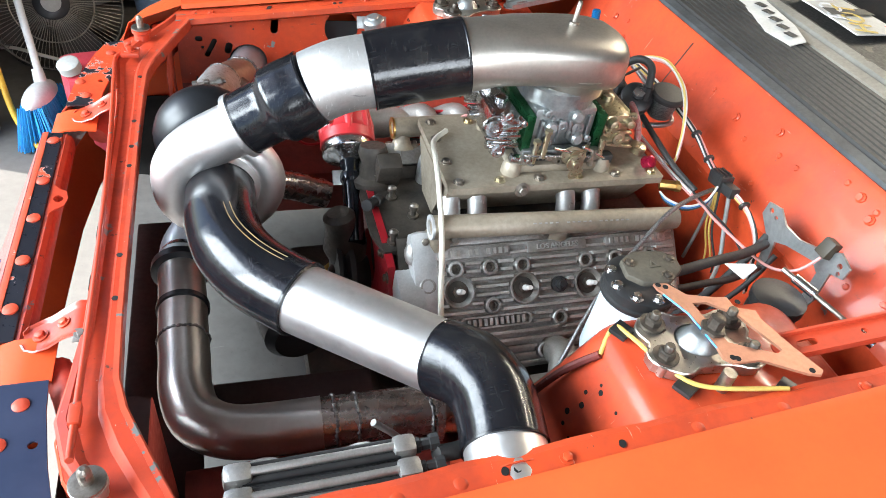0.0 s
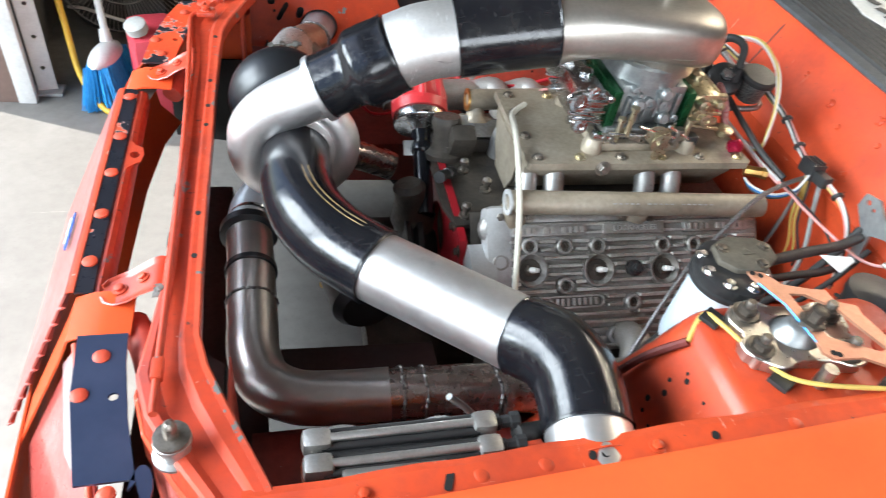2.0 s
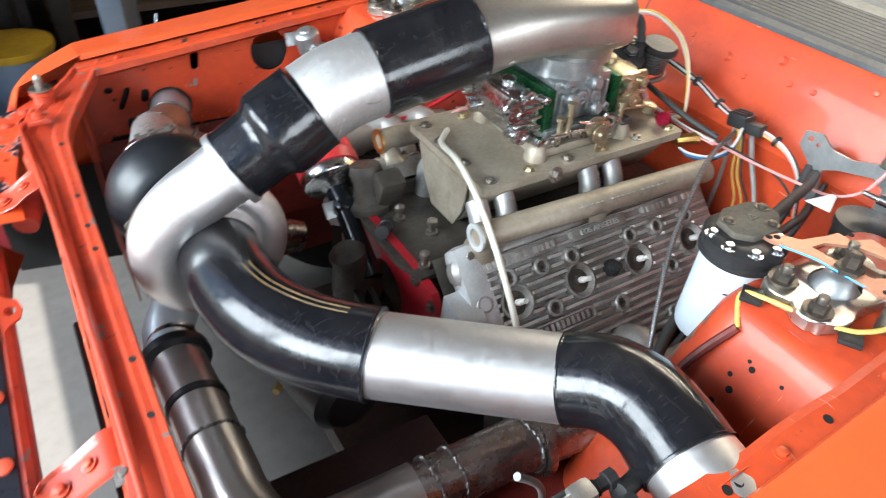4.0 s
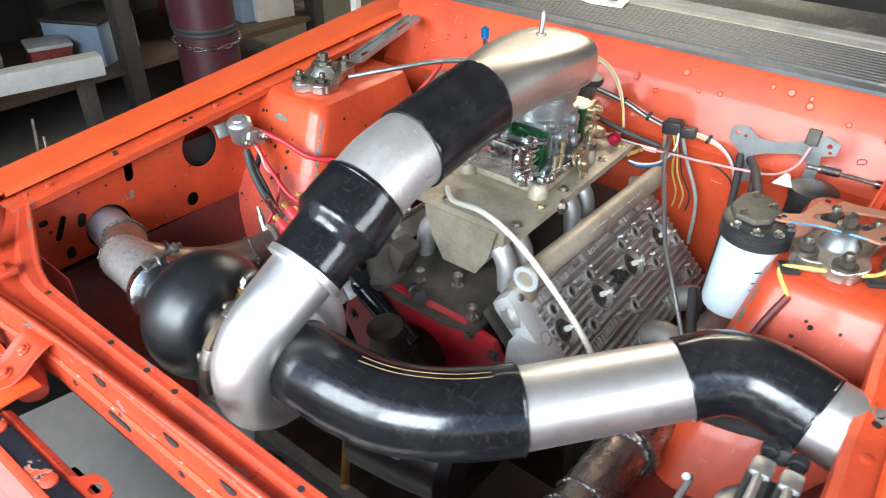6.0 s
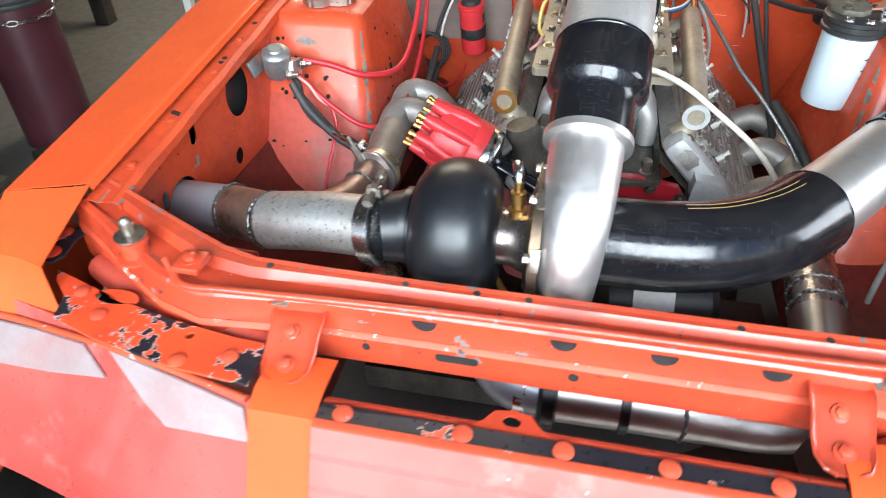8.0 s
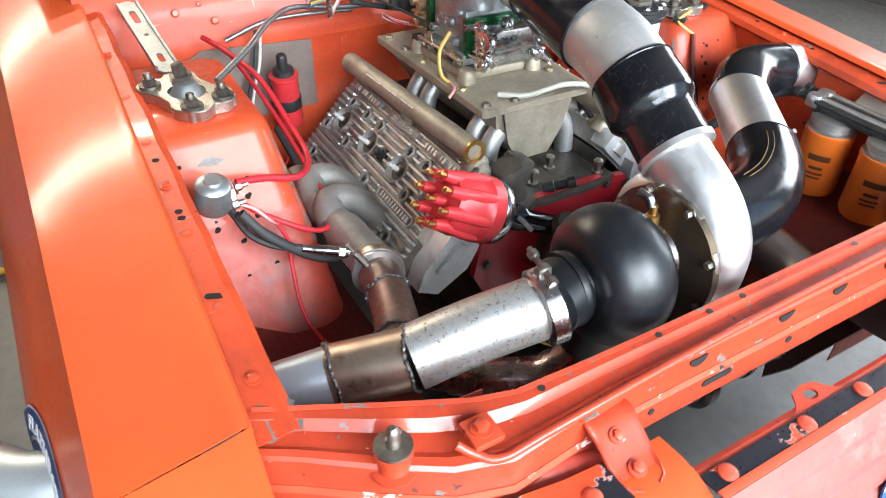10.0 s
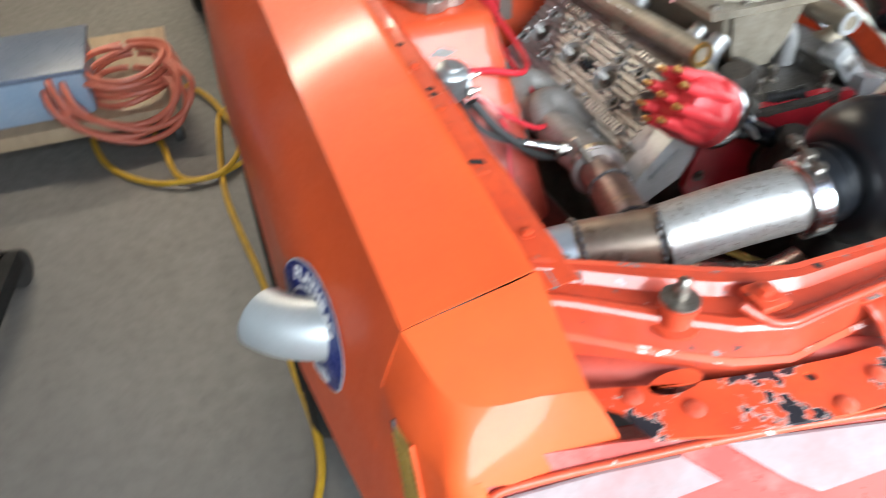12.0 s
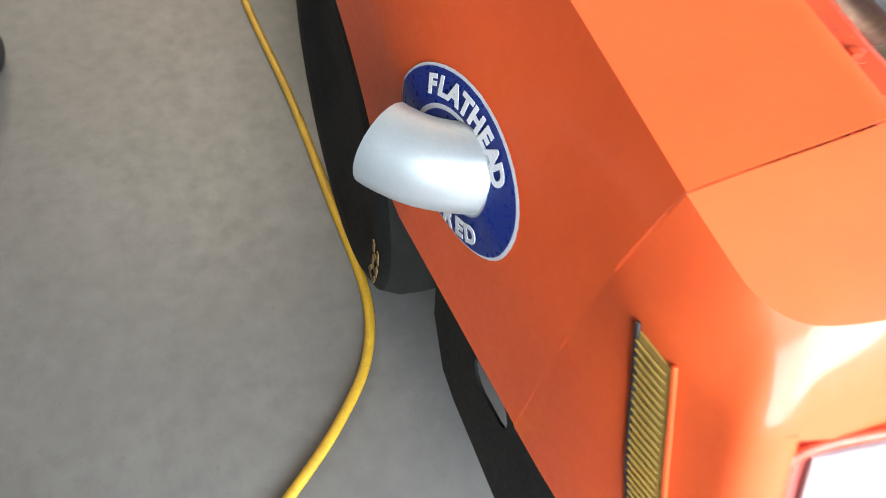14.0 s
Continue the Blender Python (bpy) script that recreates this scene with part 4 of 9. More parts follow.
        if k % 3 == 0:
            hexbolt(b, (x, s * 0.646, top_z(x) - 0.0165), (0, 0, 1), 0.0062, 0.005)
        else:
            lathe(b, (x, s * 0.646, top_z(x) - 0.0165), (0, 0, 1), [(0.009, 0), (0.007, 0.0012), (0.003, 0.0015)], 16)
        part("ledge_bolt", b, BAY, apr)
    for k, x in enumerate((0.317, 0.475, 0.49, 0.62)):
        kb = B()
        plate(kb, slot2(0, 0, 0.028 if k == 0 else 0.011, 0.009, 70), [], 0.0006, Matrix.Translation((x, s * 0.645, top_z(x) - 0.0158)) @ Matrix.Rotation(radians(-5.7), 4, "Y"))
        part("keyhole_disc", kb, HOLE_DARK, apr)
    # strut tower
    tw = B()
    rows = []
    for z, x0, x1, y0, r in ((0.54, 0.50, 1.10, 0.405, 0.06), (0.60, 0.535, 1.08, 0.412, 0.055), (0.66, 0.575, 1.05, 0.42, 0.05), (0.73, 0.615, 1.02, 0.432, 0.045), (0.80, 0.648, 0.995, 0.445, 0.04),
                             (0.845, 0.668, 0.98, 0.453, 0.036), (0.862, 0.678, 0.972, 0.461, 0.03), (0.868, 0.69, 0.962, 0.473, 0.025)):
        pts = []
        for cx, cy, a0 in ((x1 - r, 0.64, None), (x1 - r, y0 + r, 0), (x0 + r, y0 + r, 1), (x0 + r, 0.64, None)):
            if a0 is None:
                pts.append((cx + (r if cx > 0.8 else -r), s * cy, z + 0.02 * (cx - 0.8)))
            else:
                for k in range(6):
                    a = radians(0 - 18 * k) if a0 == 0 else radians(-90 - 18 * k)
                    pts.append((cx + r * math.cos(a), s * (cy + r * math.sin(a)), z + 0.02 * (cx - 0.8)))
        rows.append(pts)
    loft(tw, rows[3:] if s > 0 else rows)
    tw.faces.new([v for v in tw.verts][-14:])
    tower = part("strut_tower", tw, BAY, car, "orange strut tower with black discs for drilled holes")
    # right skirt only: dust plus shade put into a duller colour
    if s > 0:
        part("tower_skirt", loft(B(), rows[:4]), SHADED_DUSTY_RED, tower, "dull red skirt of the tower, dust and shade in its colour")
    # black discs paint the shade of drilled holes; the tower stays uncut
    rnd = random.Random(11 + s)
    for k in range(20):
        z = rnd.uniform(0.63, 0.83)
        steps = ((0.60, 0.535), (0.66, 0.575), (0.73, 0.615), (0.80, 0.648), (0.845, 0.668))
        x = next(a[1] + (b[1] - a[1]) * (z - a[0]) / (b[0] - a[0]) for a, b in zip(steps, steps[1:]) if a[0] <= z <= b[0])
        y = rnd.uniform(0.505, 0.625)
        r = rnd.choice((0.0026, 0.0034, 0.0042, 0.0048))
        hb = lathe(B(), (x, s * y, z + 0.02 * (x - 0.8)), (-1, 0, 0.45), [(r, -0.006), (r, 0.0007)], 10)
        part("hole_disc", hb, HOLE_DARK, tower)
    lean = ((0.60, 0.412), (0.66, 0.42), (0.73, 0.432), (0.80, 0.445), (0.845, 0.453))
    for k in range(14):
        z = rnd.uniform(0.68, 0.83)
        y = next(a[1] + (b[1] - a[1]) * (z - a[0]) / (b[0] - a[0]) for a, b in zip(lean, lean[1:]) if a[0] <= z <= b[0])
        x = rnd.uniform(0.71, 0.88)
        r = 0.0075 if k == 0 else rnd.choice((0.0022, 0.003, 0.0036))
        part("hole_disc", lathe(B(), (x, s * y, z + 0.02 * (x - 0.8)), (0, -s, 0.18), [(r, -0.006), (r, 0.0008)], 10), HOLE_DARK, tower)
    # paint worn to primer down the corner edge and in a rubbed patch
    strip = []
    for z, x0, y0, r in ((0.66, 0.575, 0.42, 0.05), (0.695, 0.595, 0.426, 0.0475), (0.73, 0.615, 0.432, 0.045), (0.765, 0.6315, 0.4385, 0.0425), (0.80, 0.648, 0.445, 0.04), (0.8225, 0.658, 0.449, 0.038), (0.84, 0.666, 0.452, 0.0365)):
        w = rnd.uniform(2.5, 8.5)
        strip.append([(x0 + r + (r + 0.0009) * math.cos(radians(a)), s * (y0 + r + (r + 0.0009) * math.sin(radians(a))), z + 0.02 * (x0 - 0.8)) for a in (-126 - w, -126 - w / 3, -126 + w / 3, -126 + w)])
    wb = B()
    loft(wb, strip)
    part("worn_edge", wb, BARE, tower, "edge rubbed bare of paint")
    if s < 0:
        continue
    pb = B()
    m = Matrix.Translation((0.6575, s * 0.563, 0.8205)) @ Matrix.Rotation(radians(-66), 4, "Y") @ Matrix.Rotation(radians(90), 4, "Z")
    plate(pb, [(0.021 * math.cos(a) * (1 + 0.18 * math.sin(3 * a)), 0.0065 * math.sin(a) * (1 + 0.25 * math.sin(4 * a + 1))) for a in [math.pi * j / 12 for j in range(24)]], [], 0.0008, m)
    part("worn_patch", pb, BARE, tower, "rubbed patch of bare primer")

# firewall and cowl
fw = B()
rows = []
for y in [-0.67 + 1.34 * k / 20 for k in range(21)]:
    row = [(1.215, y, 0.972), (1.203, y, 0.976), (1.197, y, 0.970), (1.165, y, 0.90), (1.137, y, 0.84), (1.128, y, 0.825)]
    for k in range(12):
        z = 0.815 - 0.04 * k
        row.append((1.118 + (0.010 if k % 2 else 0.0) * (1 if 0.05 < abs(y) < 0.5 else 0), y, z))
    row.append((1.12, y, 0.30))
    rows.append(row)
loft(fw, rows, 0.002)
wallf = part("firewall", fw, BAY, car, "orange firewall with stamped ribs", angle=30)
seam = box(B(), (1.168, 0.205, 0.905), (0.003, 0.003, 0.12), Matrix.Rotation(radians(24), 3, "Y"))
part("panel_seam", seam, INK, wallf)
rnd = random.Random(8)
for k in range(22):
    y, z = rnd.uniform(-0.6, 0.55), rnd.uniform(0.84, 0.955)
    x = 1.137 + (z - 0.84) * 0.46
    b = lathe(B(), (x - 0.001, y, z), (-1, 0, 0.42), [(0.009, 0), (0.009, 0.002), (0.006, 0.004), (0.006, 0.007)] if k % 3 == 0 else [(0.006, 0), (0.004, 0.0025)], 8)
    part("rivet", b, BAY, wallf)
sheet = B()
plate(sheet, [(0.22, 0.66), (0.52, 0.66), (0.52, 0.80), (0.46, 0.83), (0.22, 0.815)], [], 0.002, yz(1.108))
part("patch_panel", sheet, surf("grey_brown_patch", (0.20, 0.145, 0.12), (0.15, 0.11, 0.095), 0.5, 0.65, scale=8, fine=100, bump=0.2), wallf, "dull brown riveted patch panel")
strip = B()
loft(strip, [[(1.208, y, 0.972), (1.210, y, 0.982), (1.232, y, 0.986), (1.236, y, 0.978)] for y in (-0.74, -0.3, 0.3, 0.74)], 0.003)
part("cowl_seal", strip, surf("weathered_seal", (0.06, 0.065, 0.07), (0.035, 0.037, 0.04), 0.45, 0.6, scale=12, fine=150, bump=0.2), car, "weathered black cowl seal")
vent = B()
rows = [[], [], [], []]
prof = []
for k in range(11):
    x = 1.240 + 0.0158 * k
    prof += [(x, 0.981), (x + 0.0025, 0.988), (x + 0.0105, 0.989), (x + 0.013, 0.981)]
loft(vent, [[(x, y, z + 0.06 * (x - 1.24)) for x, z in prof] for y in (-0.74, -0.37, 0, 0.37, 0.74)], 0.0015)
part("cowl_vent", vent, VENT, car, "black ribbed cowl vent panel", angle=25)
bar = B()
loft(bar, [[(1.415, y, 0.99), (1.418, y, 0.999), (1.447, y, 1.003), (1.452, y, 0.997), (1.462, y, 0.996), (1.468, y, 1.004), (1.492, y, 1.008), (1.498, y, 1.0)] for y in (-0.74, -0.3, 0.2, 0.74)], 0.002)
part("windscreen_trim", bar, surf("grey_trim", (0.25, 0.235, 0.205), (0.18, 0.168, 0.145), 0.5, 0.65, metal=0.2, scale=8, fine=120, bump=0.15, chips=(((0.12, 0.10, 0.08), 12, 0.66),)), car, "scuffed grey trim below the windscreen")
shelf = B()
loft(shelf, [[(1.497, y, 0.996), (1.60, y, 1.000), (1.725, y, 1.004)] for y in (-0.74, -0.3, 0.3, 0.74)], 0.003)
part("screen_shelf", shelf, VENT, car, "sooty black panel at the foot of the windscreen")
screen = B()
loft(screen, [[(1.72, y, 1.0), (1.9, y * 0.97, 1.15), (2.1, y * 0.9, 1.34)] for y in (-0.72, -0.36, 0, 0.36, 0.72)], 0.005)
part("windscreen", screen, surf("dark_windscreen", (0.012, 0.012, 0.012), (0.02, 0.018, 0.016), 0.06, 0.14, scale=3, fine=60, bump=0.02, coat=0.5), car, "dark dusty windscreen")
roof = B()
loft(roof, [[(x, y * w, z - 0.04 * y * y) for y in (-1, -0.6, 0, 0.6, 1)] for x, z, w in ((2.08, 1.335, 0.60), (2.3, 1.37, 0.61), (2.7, 1.375, 0.61), (3.1, 1.355, 0.60), (3.3, 1.32, 0.585))], 0.004)
part("roof", roof, ORANGE, car, "plain orange steel roof")
back_glass = B()
loft(back_glass, [[(x, y * w, z - 0.03 * y * y) for y in (-1, -0.5, 0, 0.5, 1)] for x, z, w in ((3.305, 1.315, 0.58), (3.6, 1.16, 0.63), (3.86, 0.985, 0.68))], 0.004)
part("rear_window", back_glass, MATS["dark_windscreen"], car)
deck = B()
loft(deck, [[(x, y * w, z) for y in (-1, -0.5, 0, 0.5, 1)] for x, z, w in ((3.86, 0.965, 0.76), (4.2, 0.955, 0.77), (4.38, 0.94, 0.77), (4.42, 0.90, 0.77), (4.43, 0.62, 0.78), (4.47, 0.55, 0.79), (4.46, 0.36, 0.78))], 0.004)
part("boot_lid", widen(deck), ORANGE, car, "orange boot lid and rear panel")
for s in (1, -1):
    quarter = B()
    rows = []
    for k in range(19):
        x = 2.605 + 0.1 * k
        u = (x - 3.40) / 0.40
        zb = 0.24 if abs(u) >= 1 else max(0.24, 0.30 + 0.33 * math.sqrt(1 - u * u))
        taper = 0.03 * max(0.0, (x - 3.6) / 0.8)
        rows.append([(x, s * (y - taper), max(z, zb)) for y, z in ((0.775, 0.945), (0.80, 0.90), (0.83, 0.83), (0.853, 0.72), (0.856, 0.52), (0.84, 0.24))])
    loft(quarter, rows, 0.004)
    part("quarter_panel", widen(quarter), ORANGE, car)
    glass_side = B()
    loft(glass_side, [[(x, s * (0.775 + (yr - 0.775) * f), 0.93 + (zr - 0.93) * f) for f in (0, 0.5, 1)] for x, yr, zr in ((1.86, 0.73, 1.08), (2.12, 0.61, 1.29), (2.7, 0.615, 1.325), (3.1, 0.605, 1.305), (3.3, 0.60, 1.27), (3.7, 0.69, 1.03))], 0.004)
    part("side_window", glass_side, MATS["dark_windscreen"], car)
    belt = sweep(B(), curve([(1.40, s * 0.785, 0.93), (2.2, s * 0.785, 0.94), (3.2, s * 0.785, 0.95), (3.86, s * 0.765, 0.965)], 4), 0.014, 8)
    part("belt_trim", belt, BLKPLAST, car)
    c = (3.40, s * 0.815, 0.318)
    rear_wheel = part("wheel", lathe(B(), (c[0], c[1] - s * 0.06, c[2]), (0, s, 0), [(0.205, 0), (0.20, 0.10), (0.19, 0.125), (0.08, 0.10), (0.05, 0.115), (0.03, 0.115)], 40), CASTALU, car)
    part("tyre", lathe(B(), (c[0], c[1] - s * 0.15, c[2]), (0, s, 0), [(0.205, 0.0), (0.27, -0.012), (0.302, 0.0), (0.315, 0.03), (0.318, 0.07), (0.318, 0.17), (0.314, 0.205), (0.300, 0.232), (0.27, 0.245), (0.235, 0.24), (0.205, 0.222)], 48), TYRE, rear_wheel)

# side marker, air dam and wheel of each side
for s in (1, -1):
    dam = B()
    plate(dam, [(-0.14, 0.49), (0.37, 0.485), (0.398, 0.44), (0.385, 0.25), (0.33, 0.175), (0.28, 0.17), (-0.14, 0.235)], [slot2(0.20, 0.365, 0.10, 0.05, -20)], 0.004, xz(s * 0.852))
    dm = part("air_dam", dam, TYRE, car, "black plastic air dam with an oval hole")
    for x, z in ((0.365, 0.45), (0.26, 0.465), (0.12, 0.468)):
        part("rivet", lathe(B(), (x, s * 0.8555, z), (0, s, 0), [(0.006, 0), (0.004, 0.003)], 10), BOLT, dm)
    c = (0.755, s * 0.815, 0.318)
    wt = B()
    out = (0, s, 0)
    lathe(wt, (c[0], c[1] - s * 0.10, c[2]), out, [(0.205, 0.0), (0.27, -0.012), (0.302, 0.0), (0.315, 0.03), (0.318, 0.07), (0.318, 0.12), (0.314, 0.155), (0.300, 0.182), (0.27, 0.195), (0.235, 0.19), (0.205, 0.172)], 64)
    wheel = part("wheel", lathe(B(), (c[0], c[1] - s * 0.06, c[2]), out, [(0.205, 0), (0.20, 0.10), (0.19, 0.125), (0.08, 0.10), (0.05, 0.115), (0.03, 0.115)], 40), CASTALU, car)
    part("tyre", wt, TYRE, wheel, "black tyre with raised gold lettering")
    if s > 0:
        tl = B()
        for k in range(3):
            a = radians(186 + 10 * k)
            m = Matrix.Translation((c[0] + 0.272 * math.cos(a), c[1] + 0.0965, c[2] + 0.272 * math.sin(a))) @ Matrix(((math.sin(a), -math.cos(a), 0, 0), (0, 0, 1, 0), (-math.cos(a), -math.sin(a), 0, 0), (0, 0, 0, 1)))
            box_b = box(B(), (0, 0.010, 0), (0.034, 0.007, 0.002))
            box(box_b, (0, -0.010, 0), (0.034, 0.007, 0.002))
            box(box_b, (-0.013, 0, 0), (0.007, 0.026, 0.002))
            join(tl, box_b, m)
        part("lettering", tl, STITCH, wheel, "worn gold sidewall lettering bars")

# ---------- the engine ----------
engine = thing("engine", (0.76, 0, 0.40), "old flathead V8 with finned heads, grimy block and red front cover", "engine")
blk = B()
loft(blk, [[(x, y, z) for y, z in ((-0.30, 0.42), (-0.285, 0.56), (-0.11, 0.735), (-0.10, 0.70), (0.10, 0.70), (0.11, 0.735), (0.285, 0.56), (0.30, 0.42), (0.12, 0.30), (-0.12, 0.30))] for x in (0.475, 0.50, 0.76, 1.02, 1.03)], closed=True)
part("block", blk, BLOCK, engine, "grimy brown-black engine block")
valley = B()
plate(valley, [(0.455, -0.115), (1.03, -0.115), (1.03, 0.115), (0.455, 0.115), (0.44, 0.06), (0.44, -0.06)], [], 0.008, Matrix.Translation((0, 0, 0.702)))
vc = part("valley_cover", valley, BLOCK, engine)
for x, y in ((0.475, -0.09), (0.475, 0.09), (0.53, -0.02), (0.50, 0.04), (0.60, -0.10), (0.60, 0.10)):
    b = B()
    lathe(b, (x, y, 0.71), (0, 0, 1), [(0.011, 0), (0.011, 0.004), (0.006, 0.005), (0.006, 0.018), (0.009, 0.018), (0.009, 0.026), (0.004, 0.03)], 8)
    part("stud", b, BOLT, vc)


def on_head(s, x, v, w=0.0):
    c = math.sqrt(0.5)
    return Vector((x, s * (0.135 + c * v + c * w), 0.765 - c * v + c * w))


def head(s):
    c = math.sqrt(0.5)
    nrm, down = Vector((0, s * c, c)), Vector((0, s * c, -c))
    m = Matrix.Translation(on_head(s, 0, 0)) @ Matrix(((1, 0, 0, 0), (0, down.y, nrm.y, 0), (0, down.z, nrm.z, 0), (0, 0, 0, 1)))
    plugs = [(0.569, 0.108), (0.694, 0.112), (0.822, 0.115), (0.950, 0.116)]
    nuts = [(0.567, 0.068), (0.631, 0.069), (0.693, 0.070), (0.820, 0.072), (0.882, 0.073), (0.955, 0.073), (0.513, 0.093), (0.630, 0.138), (0.757, 0.172), (0.886, 0.146), (0.990, 0.146), (0.721, 0.228), (0.600, 0.218), (0.858, 0.222), (0.965, 0.215)]
    h = B()
    outline = [(0.505, 0.02), (0.52, 0.004), (0.60, 0.0), (0.70, -0.006), (0.82, -0.006), (0.92, 0.0), (1.005, 0.004), (1.02, 0.02), (1.022, 0.235), (1.005, 0.252), (0.53, 0.256), (0.508, 0.24), (0.498, 0.17), (0.495, 0.09)]
    plate(h, outline, [], 0.034, m @ Matrix.Translation((0, 0, -0.034)))
    fin_rows = []
    blocked = [(x, v, 0.029) for x, v in plugs] + [(x, v, 0.0165) for x, v in nuts] + [(0.763, 0.112, 0.017)]
    for k in range(14):
        v = 0.060 + 0.0142 * k
        cuts = [(0.560, 0.705)] if 0.152 < v < 0.180 else []
        for x, vv, r in blocked:
            d = abs(v - vv)
            if d < r:
                w = math.sqrt(r * r - d * d)
                cuts.append((x - w, x + w))
        x = 0.528
        for a, b in sorted(cuts) + [(1.012, 1.012)]:
            if a - x > 0.008:
                fins = B()
                fin_rows.append(fins)
                ends = [(x, 0.002), (x + 0.004, 0.0115), (a - 0.004, 0.0115), (a, 0.002)]
                rows = [[m @ Vector((xx, v + dv, w)) for dv, w in ((-0.0038, -0.001), (-0.0024, top), (0.0024, top), (0.0038, -0.001))] for xx, top in ends]
                loft(fins, rows, closed=True)
            x = max(x, b)
    lathe(h, m @ Vector((0.512, 0.035, -0.018)), nrm, [(0.03, 0), (0.03, 0.018), (0.022, 0.026)], 18)
    for x, v in nuts:
        lathe(h, m @ Vector((x, v, -0.002)), nrm, [(0.0165, 0), (0.0148, 0.0125), (0.0130, 0.0142), (0.0098, 0.0142), (0.0090, 0.004)], 18, caps=False)
    for x, v in plugs:
        lathe(h, m @ Vector((x, v, -0.001)), nrm, [(0.031, 0), (0.0295, 0.0105), (0.0265, 0.011), (0.019, 0.0005)], 24, caps=False)
    hd = part("cylinder_head", h, HEAD, engine, "finned aluminium cylinder head with oily stains", angle=32)
    turned = Matrix(((1, 0, 0), (0, down.y, nrm.y), (0, down.z, nrm.z)))
    nose = box(B(), m @ Vector((0.513, 0.088, -0.010)), (0.050, 0.185, 0.044), turned, 0.017)
    for x, w in ((0.598, 0.150), (0.765, 0.120), (0.930, 0.130)):
        part("letter_panel", box(B(), m @ Vector((x, 0.040, -0.006)), (w, 0.021, 0.030), turned, 0.004), HEAD, hd)
    part("upper_ledge", box(B(), m @ Vector((0.765, 0.020, -0.010)), (0.50, 0.014, 0.030), turned, 0.005), HEAD, hd)
    for v in (0.031, 0.0455):
        part("fin", box(B(), m @ Vector((0.765, v, 0.001)), (0.49, 0.0045, 0.012), turned, 0.001), FIN, hd)
    part("smooth_end", nose, PALE_CAST, hd, "smooth pale end of the casting")
    lug = plate(B(), [(0.470, 0.078), (0.500, 0.078), (0.500, 0.122), (0.470, 0.122)], [ring2(0.483, 0.098, 0.007, n=12)], 0.006, m @ Matrix.Translation((0, 0, -0.018)))
    part("lug", lug, PALE_CAST, hd)
    for fins in fin_rows:
        part("fin", fins, FIN, hd, angle=25)
    for x, v in nuts:
        b = lathe(B(), m @ Vector((x, v, 0.0)), nrm, [(0.0088, 0.0012), (0.0088, 0.0075), (0.0050, 0.0078), (0.0046, 0.0035)], 6)
        part("head_nut", b, BOLT_DARK, hd)
    for x, v in plugs:
        b = lathe(B(), m @ Vector((x, v, 0.0)), nrm, [(0.0052, 0.004), (0.0056, 0.012), (0.0052, 0.020), (0.0032, 0.022), (0.0032, 0.027), (0.0042, 0.028), (0.0042, 0.033)], 12)
        part("spark_plug", b, WIRE_W, hd, "white spark plug")
        part("plug_hex", lathe(B(), m @ Vector((x, v, 0.0)), nrm, [(0.0105, 0.0004), (0.0105, 0.006), (0.007, 0.0075)], 6), BOLT_DARK, hd)
        # dark disc on the head paints the shade down in the plug well
        part("plug_well_dark", lathe(B(), m @ Vector((x, v, 0.0)), nrm, [(0.0195, 0.0003), (0.0195, 0.0010)], 20), BLOCK, hd)
    b = lathe(B(), m @ Vector((0.763, 0.112, 0.0)), nrm, [(0.0150, 0), (0.0150, 0.009), (0.0105, 0.010), (0.0105, 0.018), (0.007, 0.019), (0.007, 0.026)], 10)
    part("water_plug", b, BLKPLAST, hd)
    # raised lettering: a place name, and bars for the maker's words
    t = letters("LOS ANGELES", 0.0135, 0.0016)
    face = Matrix.Translation(m @ Vector((0.765, 0.0405, 0.0105))) @ Matrix((((1 if s < 0 else -1), 0, 0, 0), (0, -down.y * (1 if s < 0 else 1), nrm.y, 0), (0, -down.z, nrm.z, 0), (0, 0, 0, 1)))
    t.transform(face)
    part("lettering", t, FIN, hd)
    for x0, n in ((0.540, 12), (0.875, 10)):
        for k in range(n):
            if k not in (4, 7):
                part("raised_letter", box(B(), m @ Vector((x0 + 0.0112 * k, 0.0405, 0.0105)), (0.0058, 0.0105, 0.004), turned), FIN, hd)
    for k in range(11):
        part("raised_letter", box(B(), m @ Vector((0.582 + 0.0103 * k, 0.166, 0.0075)), (0.0056, 0.0125, 0.004), turned), FIN, hd)
    plaque = B()
    plate(plaque, slot2(0.633, 0.166, 0.138, 0.022), [slot2(0.633, 0.166, 0.131, 0.0165)], 0.009, m @ Matrix.Translation((0, 0, 0.001)))
    part("plaque_rim", plaque, FIN, hd)
    # water outlet rail
    r = B()
    sweep(r, curve([(0.522, s * 0.157, 0.797), (0.70, s * 0.166, 0.797), (0.99, s * 0.178, 0.795)], 4), 0.0205, 20)
    feet = []
    for x in (0.540, 0.772, 0.985):
        y = 0.158 + 0.045 * (x - 0.522)
        top, foot = Vector((x, s * y, 0.792)), m @ Vector((x, 0.012, 0.0))
        feet.append(sweep(B(), [top, top * 0.6 + foot * 0.4, top * 0.25 + foot * 0.75, foot], [0.0185, 0.0165, 0.020, 0.027], 16))
        box(feet[-1], foot + nrm * 0.002, (0.062, 0.026, 0.010), Matrix(((1, 0, 0), (0, down.y, nrm.y), (0, down.z, nrm.z))), 0.004)
    rl = part("water_rail", r, PLENUM, engine, "cast water outlet rail along the head")
    for foot in feet:
        part("rail_foot", foot, PLENUM, rl)
